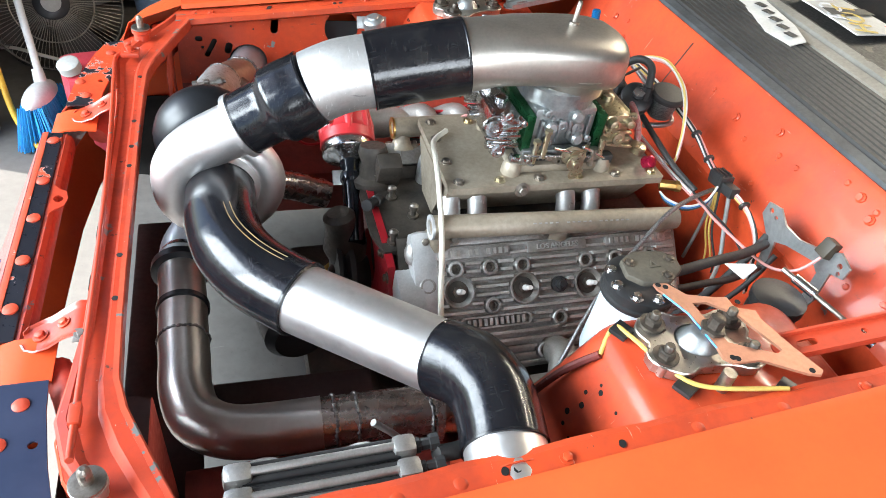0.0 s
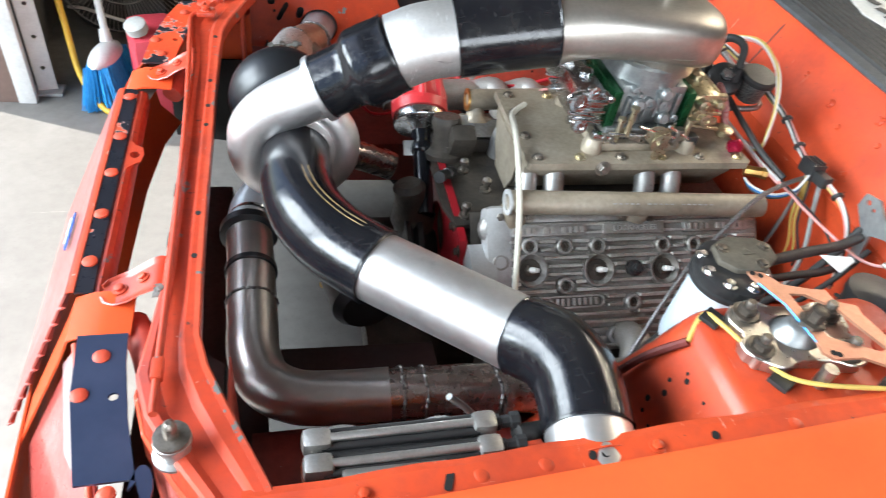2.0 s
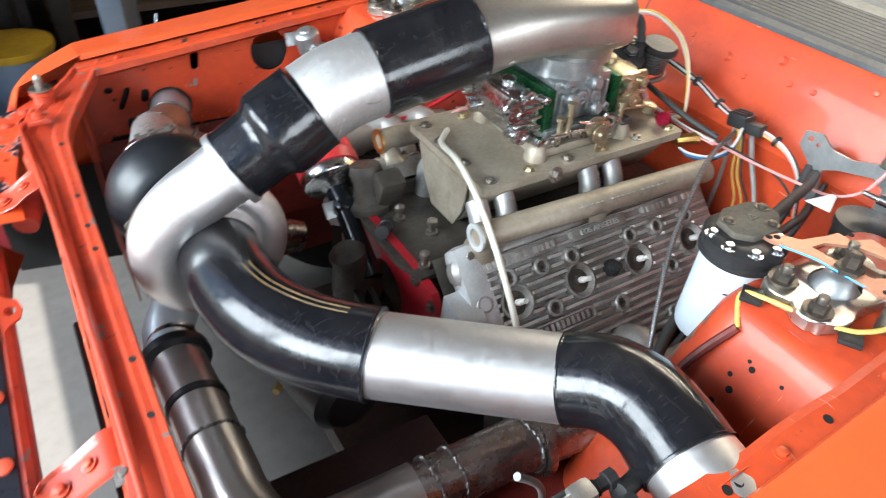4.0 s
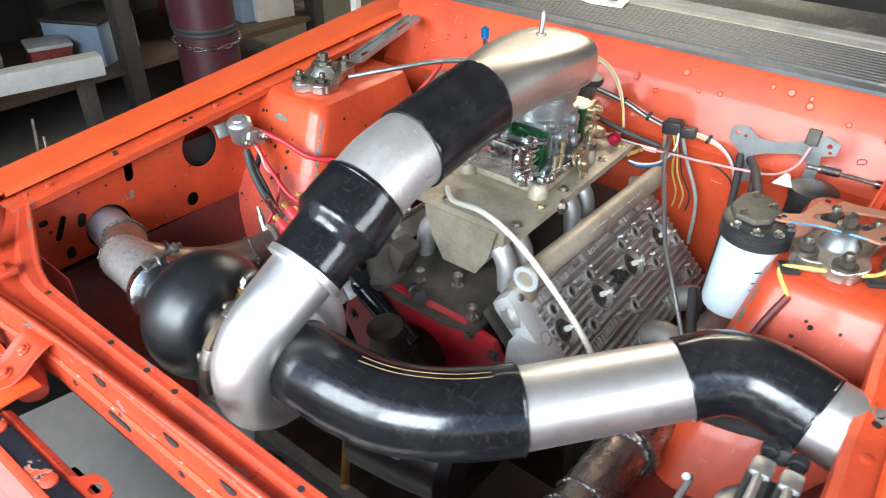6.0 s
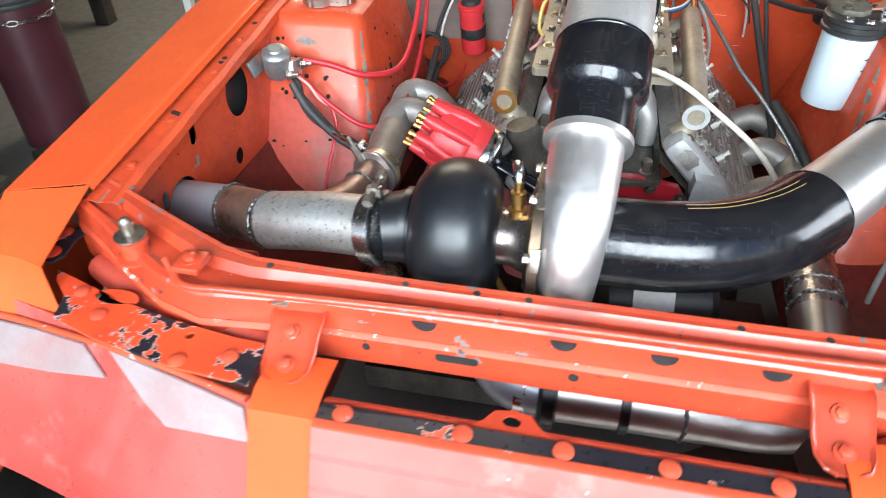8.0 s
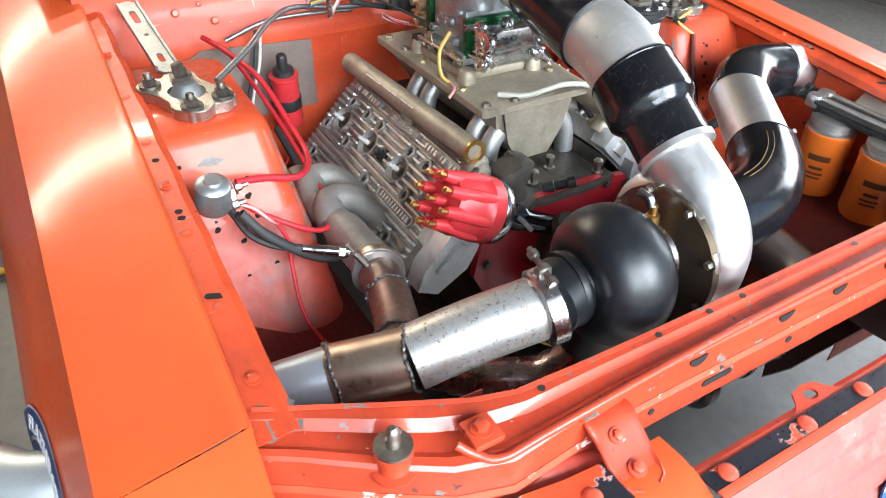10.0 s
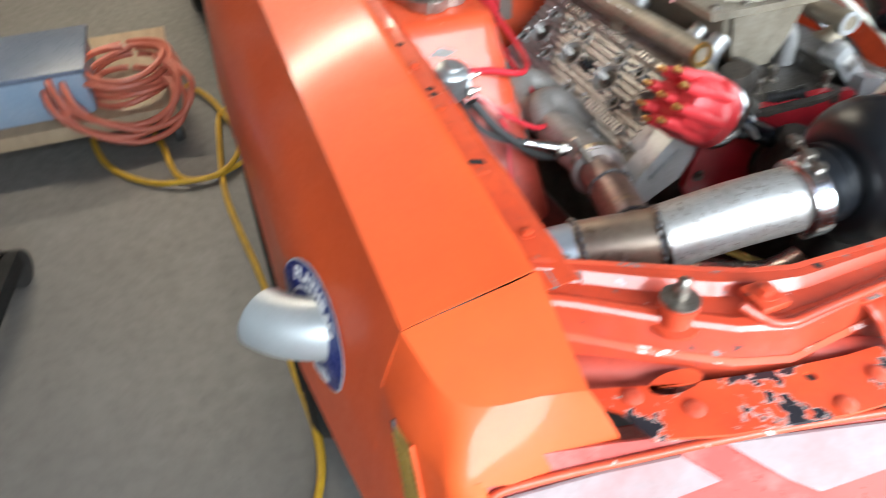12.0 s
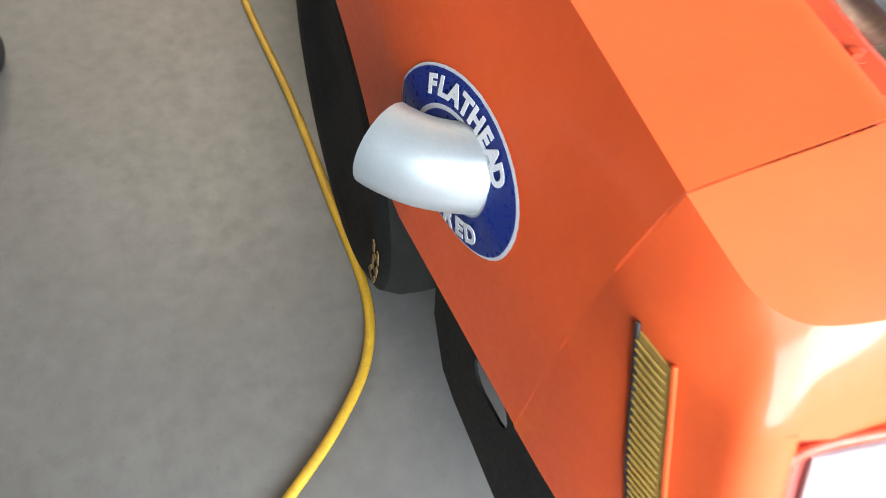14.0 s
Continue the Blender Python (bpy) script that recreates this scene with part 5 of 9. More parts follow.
    ring = lathe(B(), (0.5225, s * 0.157, 0.797), (-1, 0, 0), [(0.022, 0), (0.022, 0.004), (0.014, 0.004), (0.013, -0.012)], 24, caps=False)
    part("fitting", ring, BRASS if s > 0 else PALE_CAST, rl)
    part("bore", lathe(B(), (0.5335, s * 0.157, 0.797), (-1, 0, 0), [(0.0135, 0), (0.0135, 0.001)], 20), BRASS, rl)
    for k in range(18):
        if k not in (5, 11):
            x = 0.70 + 0.0105 * k
            y = 0.157 + 0.045 * (x - 0.522)
            part("raised_letter", box(B(), (x, s * (y + 0.0195 * 0.8), 0.797 + 0.0195 * 0.6), (0.0045, 0.0022, 0.009 if k % 3 else 0.013), Matrix.Rotation(radians(-s * 50), 3, "X") @ Matrix.Rotation(radians(s * 14), 3, "Y")), FIN, rl)
    for x in (0.515, 0.568, 0.742, 0.802, 0.955):
        part("rail_bolt", hexbolt(B(), m @ Vector((x, 0.016, 0.006)), nrm, 0.007, 0.008), BOLT, rl)


head(-1)
head(1)

# red front cover, front of the heads and pulleys
fc = B()
plate(fc, [(-0.175, 0.655), (-0.145, 0.70), (-0.08, 0.712), (0.08, 0.712), (0.145, 0.70), (0.175, 0.655), (0.19, 0.58), (0.13, 0.47), (0.0, 0.42), (-0.13, 0.47), (-0.19, 0.58)],
      [ring2(0.0, 0.60, 0.055, n=22)], 0.014, yz(0.455))
cover = part("front_cover", fc, RED, engine, "dark red painted front cover plate")
for y, z in ((-0.15, 0.68), (0.15, 0.68), (-0.10, 0.695), (0.10, 0.695), (-0.165, 0.60), (0.165, 0.60), (-0.045, 0.70), (0.045, 0.70)):
    part("bolt", hexbolt(B(), (0.455, y, z), (-1, 0, 0), 0.007, 0.007), BOLT_DARK, cover)
pul = lathe(B(), (0.445, 0.0, 0.545), (-1, 0, 0), [(0.04, -0.01), (0.05, 0.02), (0.085, 0.025), (0.085, 0.035), (0.072, 0.042), (0.085, 0.05), (0.085, 0.058), (0.03, 0.06), (0.02, 0.07)], 36)
part("pulley", pul, BLKPLAST, engine, "black crank pulley")
pump = lathe(B(), (0.40, 0.03, 0.66), (-0.2, 0.1, 1), [(0.035, -0.09), (0.045, -0.05), (0.03, 0.0), (0.032, 0.02), (0.022, 0.03)], 20)
part("front_bracket", pump, BLOCK, engine)
for s in (1, -1):
    cv = B()
    loft(cv, [[(x, s * y, z) for y, z in ((0.17, 0.715), (0.215, 0.705), (0.285, 0.625), (0.30, 0.585), (0.26, 0.565), (0.20, 0.60), (0.165, 0.66))] for x in (0.505, 0.485, 0.468, 0.462)], closed=True)
    cv.faces.new([v for v in cv.verts][-7:])
    ck = part("head_end_cover", cv, PALE_CAST, engine, "pale cast aluminium end of the head")
    box_b = box(B(), (0.459, s * 0.235, 0.635), (0.008, 0.07, 0.020), Matrix.Rotation(radians(s * -45), 3, "X"), 0.003)
    part("boss", box_b, PALE_CAST, ck)

# assumed dark crossmember and pan, added to black out floor below the engine
beam = box(B(), (0.475, 0, 0.25), (0.29, 0.80, 0.07), bevel=0.015)
part("added_crossmember", beam, BLOCK, engine, "dark crossmember added to darken the gap under the engine")
pan = box(B(), (0.80, 0, 0.25), (0.42, 0.24, 0.16), bevel=0.03)
part("added_oil_pan", pan, BLOCK, engine)

# plenum with its plate, bolts and runners
pl = thing("intake_plenum", (0.775, 0, 0.71), "dull fabricated aluminium intake plenum with a bolted top plate", "manifold")
bx = B()
loft(bx, [[(x, s * y, z) for s, y, z in ((-1, 0.085, 0.837), (-1, 0.082, 0.80), (-1, 0.038, 0.735), (1, 0.038, 0.735), (1, 0.082, 0.80), (1, 0.085, 0.837))] for x in (0.568, 0.569, 0.975, 0.976)], closed=True)
vs = list(bx.verts)
bx.faces.new(vs[:6][::-1])
bx.faces.new(vs[-6:])
part("box", bx, PLENUM, pl)
tp = B()
plate(tp, [(0.558, -0.112), (0.563, -0.117), (0.978, -0.117), (0.983, -0.112), (0.983, 0.112), (0.978, 0.117), (0.563, 0.117), (0.558, 0.112)], [], 0.013, Matrix.Translation((0, 0, 0.831)))
tpl = part("top_plate", tp, PLENUM, pl, "flat top plate with brown oil film")
for k in range(6):
    for s in (1, -1):
        part("bolt", hexbolt(B(), (0.580 + 0.0765 * k, s * 0.098, 0.844), (0, 0, 1), 0.0068, 0.006), GOLD if k % 2 else BOLT, tpl)
for y in (0.04, -0.035):
    part("bolt", hexbolt(B(), (0.575, y, 0.844), (0, 0, 1), 0.0068, 0.006), BOLT, tpl)
part("plug", hexbolt(B(), (0.694, -0.1175, 0.835), (0, -1, 0.2), 0.009, 0.009), BOLT, pl)
flap = B()
loft(flap, [[(0.558, -0.075, 0.832), (0.558, 0.075, 0.832)], [(0.562, -0.06, 0.77), (0.562, 0.06, 0.77)], [(0.563, -0.035, 0.728), (0.563, 0.035, 0.728)]], 0.003)
part("front_plate", flap, PLENUM, pl)
for x in (0.580, 0.632, 0.812, 0.866):
    for s in (1, -1):
        rn = sweep(B(), curve([(x, s * 0.066, 0.79), (x, s * 0.085, 0.762), (x, s * 0.092, 0.712)], 4), 0.0185, 16)
        part("runner", rn, ALU_DULL, pl, "bright aluminium runner tube")

# carburettor
cb = thing("carburettor", (0.775, 0, 0.844), "chrome and green four-barrel carburettor with gold fuel bowl", "carburettor")
spacer = box(B(), (0.775, 0, 0.853), (0.185, 0.165, 0.018), bevel=0.007)
for sx in (-1, 1):
    for sy in (-1, 1):
        lathe(spacer, (0.775 + sx * 0.090, sy * 0.074, 0.844), (0, 0, 1), [(0.019, 0), (0.018, 0.012), (0.014, 0.024), (0.011, 0.026)], 16)
part("base", spacer, PLENUM, cb)
part("gasket", box(B(), (0.775, 0, 0.864), (0.15, 0.14, 0.010)), INK, cb)
th = box(B(), (0.775, 0, 0.878), (0.150, 0.150, 0.020), bevel=0.004)
part("throttle_body", th, ZINC, cb)
mb = box(B(), (0.775, 0, 0.925), (0.118, 0.120, 0.075), bevel=0.006)
lathe(mb, (0.775, 0, 0.96), (0, 0, 1), [(0.068, 0), (0.068, 0.03), (0.064, 0.034)], 32)
body_ = part("main_body", mb, ZINC, cb, "grey zinc main body")
for k in range(6):
    part("body_rib", box(B(), (0.73 + 0.018 * k, -0.062, 0.92 + 0.008 * (k % 2)), (0.007, 0.012, 0.045), bevel=0.002), ZINC, body_)
for x, z in ((0.745, 0.93), (0.80, 0.905), (0.79, 0.95)):
    part("body_boss", lathe(B(), (x, -0.058, z), (0, -1, 0.2), [(0.012, 0), (0.012, 0.018), (0.008, 0.022)], 14), ZINC, body_)
for x in (0.707, 0.845):
    part("metering_block", box(B(), (x, 0, 0.917), (0.016, 0.135, 0.072), bevel=0.002), GREEN, cb, "green anodised metering block")
for x, d, mat in ((0.672, -1, CHROME), (0.885, 1, GOLD)):
    bw = box(B(), (x, 0, 0.912), (0.052, 0.118, 0.066), bevel=0.008)
    box(bw, (x + d * 0.024, 0, 0.925), (0.012, 0.085, 0.04), bevel=0.005)
    for y in (-0.052, 0.052):
        rod(bw, (x + d * 0.018, y, 0.889), (x + d * 0.036, y, 0.889), 0.0075, n=10)
        rod(bw, (x + d * 0.018, y, 0.938), (x + d * 0.036, y, 0.938), 0.0075, n=10)
    lathe(bw, (x, 0.0, 0.943), (0, 0, 1), [(0.012, 0), (0.012, 0.012), (0.006, 0.016)], 14)
    for k in range(3):
        box(bw, (x, -0.062, 0.895 + 0.017 * k), (0.044, 0.006, 0.006), bevel=0.0015)
    part("fuel_bowl", bw, mat, cb, "bright fuel bowl")
link = B()
plate(link, ring2(0, 0, 0.022, 0.017, 18), [ring2(0.004, 0.002, 0.008, n=12)], 0.003, Matrix.Translation((0.79, -0.090, 0.885)) @ Matrix.Rotation(radians(80), 4, "X"))
plate(link, slot2(0, 0, 0.055, 0.014, 68), [ring2(-0.008, -0.016, 0.004, n=8)], 0.003, Matrix.Translation((0.80, -0.098, 0.868)) @ Matrix.Rotation(radians(78), 4, "X"))
lathe(link, (0.795, -0.098, 0.873), (0, -1, 0.1), [(0.016, 0), (0.016, 0.004), (0.007, 0.005), (0.007, 0.012)], 14)
for k in range(5):
    lathe(link, (0.795, -0.080 - 0.0035 * k, 0.886), (0, -1, 0), [(0.011, 0), (0.011, 0.0018)], 12)
part("throttle_lever", link, GOLD, cb, "gold throttle lever and linkage")
for x, y, z, l in ((0.735, -0.085, 0.88, 0.05), (0.85, -0.082, 0.875, 0.032), (0.72, -0.082, 0.867, 0.04), (0.835, -0.085, 0.858, 0.03)):
    sc = rod(B(), (x, y, z), (x, y, z + l), 0.005, n=10)
    lathe(sc, (x, y, z + l), (0, 0, 1), [(0.008, 0), (0.008, 0.006)], 6)
    part("screw", sc, GOLD if z > 0.86 else BOLT, cb)
for a, b in (((0.70, -0.085, 0.885), (0.83, -0.088, 0.878)), ((0.75, -0.092, 0.902), (0.80, -0.09, 0.888)), ((0.81, -0.088, 0.90), (0.86, -0.085, 0.872)), ((0.69, 0.085, 0.885), (0.85, 0.085, 0.88))):
    part("linkage_rod", rod(B(), a, b, 0.0028, n=8), CHROME, cb)
pump_arm = box(B(), (0.70, -0.078, 0.872), (0.05, 0.016, 0.014), Matrix.Rotation(radians(12), 3, "Y"), 0.003)
part("pump_arm", pump_arm, CHROME, cb)
for y in (-0.045, 0.045):
    part("clamp_arm", box(B(), (0.868, y * 1.7, 0.868), (0.022, 0.02, 0.02), bevel=0.004), BLKPLAST, cb)
for side in (-1, 1):
    for x, z, r, l, mat in ((0.640, 0.930, 0.016, 0.010, CHROME), (0.655, 0.885, 0.013, 0.012, CHROME), (0.690, 0.942, 0.006, 0.020, CHROME), (0.662, 0.952, 0.009, 0.012, CHROME), (0.745, 0.900, 0.008, 0.016, ZINC), (0.768, 0.930, 0.011, 0.012, ZINC),
                            (0.800, 0.925, 0.012, 0.010, ZINC), (0.822, 0.905, 0.007, 0.015, ZINC), (0.735, 0.955, 0.007, 0.012, ZINC), (0.712, 0.888, 0.005, 0.008, BOLT), (0.838, 0.888, 0.005, 0.008, BOLT), (0.872, 0.930, 0.010, 0.016, GOLD), (0.890, 0.900, 0.012, 0.012, GOLD), (0.905, 0.930, 0.008, 0.014, GOLD)):
        part("boss", lathe(B(), (x, side * 0.058, z), (0, side, 0.12), [(r * 1.15, 0), (r, l * 0.3), (r, l), (r * 0.55, l * 1.05), (r * 0.5, l * 0.8)], 14), mat, cb)
    for x, z, l in ((0.652, 0.908, 0.05), (0.664, 0.896, 0.056), (0.890, 0.915, 0.05), (0.896, 0.885, 0.056)):
        part("rib", box(B(), (x, side * 0.064, z), (l, 0.008, 0.005), Matrix.Rotation(radians(8), 3, "Y"), 0.0015), CHROME if x < 0.75 else GOLD, cb)
    for x, z, tilt, l, mat in ((0.722, 0.880, 30, 0.050, GOLD), (0.760, 0.872, -25, 0.045, BOLT), (0.815, 0.880, 70, 0.040, GOLD), (0.842, 0.872, 15, 0.036, BOLT), (0.700, 0.868, -60, 0.030, GOLD)):
        lever = plate(B(), slot2(0, 0, l, 0.013, tilt), [ring2(math.cos(radians(tilt)) * l * 0.3, math.sin(radians(tilt)) * l * 0.3, 0.003, n=8)], 0.0025, Matrix.Translation((x, side * 0.080 + (0.0012 if side < 0 else -0.0012), z)) @ Matrix.Rotation(radians(90), 4, "X"))
        part("lever", lever, mat, cb)
        part("lever_bolt", hexbolt(B(), (x - math.cos(radians(tilt)) * l * 0.28, side * 0.0825, z - math.sin(radians(tilt)) * l * 0.28), (0, side, 0), 0.0048, 0.005), BOLT, cb)
part("return_spring", sweep(B(), [(0.705 + 0.0016 * i, -0.087 + 0.004 * math.cos(1.2 * i), 0.880 + 0.004 * math.sin(1.2 * i)) for i in range(36)], 0.0009, 5), BOLT, cb)
part("clevis", box(B(), (0.803, -0.098, 0.846), (0.020, 0.005, 0.030), Matrix.Rotation(radians(12), 3, "Y"), 0.002), GOLD, cb)

# bonnet over the carburettor
hat = thing("carburettor_bonnet", (0.775, 0, 0.985), "satin cast aluminium bonnet over the carburettor", "bonnet")
hb = B()
sections = ((0.572, 1.032, 0.060, 0.060, 2.0), (0.60, 1.036, 0.061, 0.059, 2.1), (0.64, 1.043, 0.066, 0.050, 2.6), (0.68, 1.046, 0.072, 0.046, 3.2), (0.74, 1.046, 0.078, 0.044, 3.6), (0.79, 1.043, 0.080, 0.045, 3.8),
            (0.825, 1.040, 0.078, 0.046, 3.6), (0.850, 1.037, 0.070, 0.046, 3.2), (0.865, 1.034, 0.056, 0.042, 2.8), (0.872, 1.031, 0.032, 0.026, 2.2))
rows = []
for x, zc, wy, hz, e in sections:
    row = []
    for k in range(32):
        a = 2 * math.pi * k / 32
        ca, sa = math.cos(a), math.sin(a)
        row.append((x, -0.004 + wy * math.copysign(abs(ca) ** (2 / e), ca), zc + hz * math.copysign(abs(sa) ** (2 / e), sa)))
    rows.append(row)
loft(hb, rows, closed=True)
hb.faces.new([v for v in hb.verts][-32:])
part("shell", hb, SATIN, hat, angle=60)
neck = B()
lathe(neck, (0.79, 0, 0.978), (0, 0, 1), [(0.066, 0), (0.067, 0.012), (0.072, 0.026), (0.085, 0.045)], 36)
part("neck", neck, SATIN, hat)
part("dish", lathe(B(), (0.777, 0.003, 1.0855), (0, 0, 1), [(0.030, -0.003), (0.030, 0.0025), (0.026, 0.003), (0.022, 0.001)], 28), SATIN, hat)
part("stud", lathe(B(), (0.777, 0.003, 1.086), (0.06, 0, 1), [(0.009, 0), (0.009, 0.006), (0.0045, 0.007), (0.0045, 0.040), (0.003, 0.042)], 10), BOLT, hat)

# ---------- induction pipes ----------
def clad(name, pts, r, at, label):
    """A silicone hose: its wall, a moulded cuff at either end."""
    t = thing(name, at, label, "hose", "silicone hoses")
    pts = [Vector(p) for p in pts]
    rs = [r] * len(pts) if isinstance(r, (int, float)) else r
    part("wall", sweep(B(), pts, rs, 44), SILICONE, t)
    for i, k in ((0, 1), (-1, -2)):
        d = (pts[k] - pts[i]).normalized()
        part("cuff", lathe(B(), pts[i] - d * 0.0006, d, [(rs[i] - 0.003, 0), (rs[i] + 0.0006, 0.0005), (rs[i] + 0.0009, 0.003), (rs[i] - 0.001, 0.006)], 44), SILICONE, t)
    return t


def weld_ring(c, axis, r):
    """An uneven weld bead round a pipe."""
    rot, pts, c = frame_of(axis), [], Vector(c)
    for k in range(90):
        a = 2 * math.pi * k / 90
        pts.append(c + rot @ Vector(((r + 0.0006 * math.sin(19 * a)) * math.cos(a), (r + 0.0006 * math.sin(19 * a)) * math.sin(a), 0.0012 * math.sin(5 * a) + 0.0006 * math.sin(23 * a))))
    pts.append(pts[0])
    return sweep(B(), pts, [0.0026 + 0.0009 * math.sin(30 * 2 * math.pi * k / 90) for k in range(91)], 8)


def rim(bm, c, axis, r, w=0.004, h=0.0025):
    return lathe(bm, c, axis, [(r - 0.002, -w), (r + h, -w * 0.8), (r + h, w * 0.8), (r - 0.002, w)], 40)


OUT, C1, P2, C2 = Vector((0.236, 0.014, 0.908)), Vector((0.340, 0.008, 0.972)), Vector((0.432, 0.004, 1.003)), Vector((0.588, -0.006, 1.034))
pts = curve([OUT + (C1 - OUT) * t for t in (-0.06, 0.2, 0.42, 0.58, 0.8, 1.02)], 4)
rs = [0.0535 + 0.0115 * min(1, max(0, (i / (len(pts) - 1) - 0.34) / 0.14)) - 0.002 * min(1, max(0, (i / (len(pts) - 1) - 0.7) / 0.2)) for i in range(len(pts))]
clad("reducer_hose", pts, rs, OUT, "glossy black silicone reducer hose on the compressor outlet")
p2 = thing("charge_pipe", C1, "short sanded aluminium charge pipe between black hoses", "pipe")
part("tube", sweep(B(), curve([C1 - (C1 - OUT) * -0.02, (C1 + P2) / 2 + Vector((0, 0, 0.006)), P2 + (C2 - P2) * 0.05], 6), 0.0595, 40), ALU_DULL, p2)
pts = curve([P2, (P2 * 2 + C2) / 3 + Vector((0, 0, 0.001)), (P2 + C2 * 2) / 3 + Vector((0, 0, 0.001)), C2], 6)
clad("straight_hose", pts, 0.063, P2, "glossy black silicone hose to the carburettor bonnet")

JA, JB = Vector((0.278, -0.280, 0.790)), Vector((0.472, -0.439, 0.796))
el1 = [(0.183, -0.004, 0.784), (0.182, -0.050, 0.785), (0.184, -0.105, 0.786), (0.198, -0.168, 0.787), (0.234, -0.232, 0.789), JA + (JB - JA) * 0.06]
elbow_hose = clad("inlet_elbow_hose", curve(el1, 6), 0.0585, JA, "glossy black silicone elbow on the compressor inlet")
spine = curve(el1, 6)
for tilt in (-3, -12):
    lane = []
    for k in range(13, len(spine) - 3):
        run = (spine[k + 1] - spine[k - 1]).normalized()
        side = Vector((0, 0, 1)).cross(run).normalized()
        lane.append(spine[k] + 0.0588 * (math.cos(radians(tilt)) * Vector((0, 0, 1)) - math.sin(radians(tilt)) * side * (1 if side.x > 0 else -1)))
    part("printed_line", sweep(B(), lane, 0.0006, 6), STITCH, elbow_hose, "thin gold printed line")
ip = thing("intake_pipe", JA, "brushed aluminium intake pipe between two black elbows", "pipe")
part("tube", sweep(B(), [JA - (JB - JA) * 0.02, JA + (JB - JA) * 0.5, JB + (JB - JA) * 0.02], 0.0532, 44), ALU, ip)
part("bead", rim(B(), JB - (JB - JA) * 0.01, JB - JA, 0.0535), ALU, ip)
el2 = [JB - (JB - JA) * 0.03, (0.493, -0.470, 0.810), (0.508, -0.512, 0.812), (0.508, -0.555, 0.808), (0.503, -0.592, 0.803)]
clad("outlet_elbow_hose", curve(el2, 6), 0.0560, el2[-1], "scuffed black silicone elbow at the inner fender")
stub = thing("fender_pipe_stub", (0.497, -0.64, 0.80), "short aluminium pipe end through the inner fender", "pipe")
part("tube", sweep(B(), [(0.505, -0.575, 0.805), (0.499, -0.63, 0.801), (0.492, -0.70, 0.795)], 0.0528, 44), ALU, stub)

# ---------- turbocharger ----------
TC = Vector((0.174, 0.0, 0.780))
CS = TC + Vector((0.011, 0, -0.003))
tb = thing("turbocharger", (0.168, 0.10, 0.70), "large turbocharger with polished compressor and black turbine housing", "turbocharger")
# compressor scroll: a growing tube round the axis that leaves along a tangent
full = []
for k in range(34):
    f = k / 33
    a = radians(80 - 258 * f)
    R = 0.084 - 0.007 * f
    full.append(CS + Vector((R * math.cos(a), 0.034 - 0.013 * f, R * math.sin(a))))
rr = [0.026 + 0.0115 * k / 33 for k in range(34)]
tail = curve([full[-1], Vector((0.112, 0.020, 0.812)), Vector((0.130, 0.019, 0.842)), Vector((0.162, 0.017, 0.867)), OUT - (C1 - OUT) * 0.25, OUT + (C1 - OUT) * 0.05], 4)[1:]
sc = sweep(B(), full + tail, rr + [0.0375 + 0.0085 * min(1, (i + 1) / 16) for i in range(len(tail))], 28)
part("compressor_scroll", sc, ALU, tb, "satin aluminium compressor scroll", angle=60)
part("compressor_body", lathe(B(), CS + Vector((0, -0.012, 0)), (0, 1, 0), [(0.055, 0), (0.059, 0.003), (0.060, 0.010), (0.068, 0.022), (0.080, 0.034), (0.090, 0.052), (0.091, 0.070), (0.05, 0.072)], 48), ALU, tb)
part("outlet_bead", rim(B(), OUT - (C1 - OUT) * 0.10, C1 - OUT, 0.053, 0.006, 0.003), ALU, tb)
part("backplate", lathe(B(), TC + Vector((0, 0.056, 0)), (0, 1, 0), [(0.098, 0), (0.098, 0.012), (0.085, 0.013), (0.06, 0.02)], 48), surf("dark_backplate", (0.10, 0.085, 0.075), (0.16, 0.11, 0.07), 0.35, 0.5, metal=0.9, scale=20, fine=200, bump=0.15), tb)
for k in range(8):
    a = radians(22 + 45 * k)
    bolt = B()
    p = TC + Vector((0.093 * math.cos(a), 0.048, 0.093 * math.sin(a)))
    box(bolt, p + Vector((0, 0.012, 0)), (0.030, 0.012, 0.012), Matrix.Rotation(radians(90) - a, 3, "Y"), 0.003)
    hexbolt(bolt, p + Vector((0, 0.018, 0)), (0, 1, 0), 0.006, 0.008)
    part("clamp_bolt", bolt, BOLT, tb)
part("bearing_housing", lathe(B(), TC + Vector((0, 0.066, 0)), (0, 1, 0), [(0.060, 0), (0.046, 0.012), (0.038, 0.030), (0.038, 0.052), (0.045, 0.062), (0.055, 0.070)], 32), STEEL_DARK, tb)
fit = B()
lathe(fit, TC + Vector((0.0, 0.092, 0.034)), (0.1, 0, 1), [(0.012, 0), (0.012, 0.012), (0.008, 0.014), (0.008, 0.024), (0.010, 0.024), (0.010, 0.036), (0.006, 0.038), (0.006, 0.05)], 12)
part("oil_fitting", fit, BRASS, tb, "brass oil feed fitting")
part("oil_elbow", sweep(B(), curve([TC + Vector((0.008, 0.092, 0.080)), TC + Vector((0.014, 0.094, 0.092)), TC + Vector((0.030, 0.098, 0.094))]), 0.007, 10), CHROME, tb)
full, rr = [], []
for k in range(37):
    f = k / 36
    a = radians(-95 + 330 * f)
    R = 0.052 + 0.004 * (1 - f)
    full.append(TC + Vector((-0.006 - R * math.cos(a), 0.163, 0.006 + R * math.sin(a))))
    rr.append(0.045 - 0.010 * max(0, f - 0.55) / 0.45)
scroll_bm = sweep(B(), full, rr, 28)
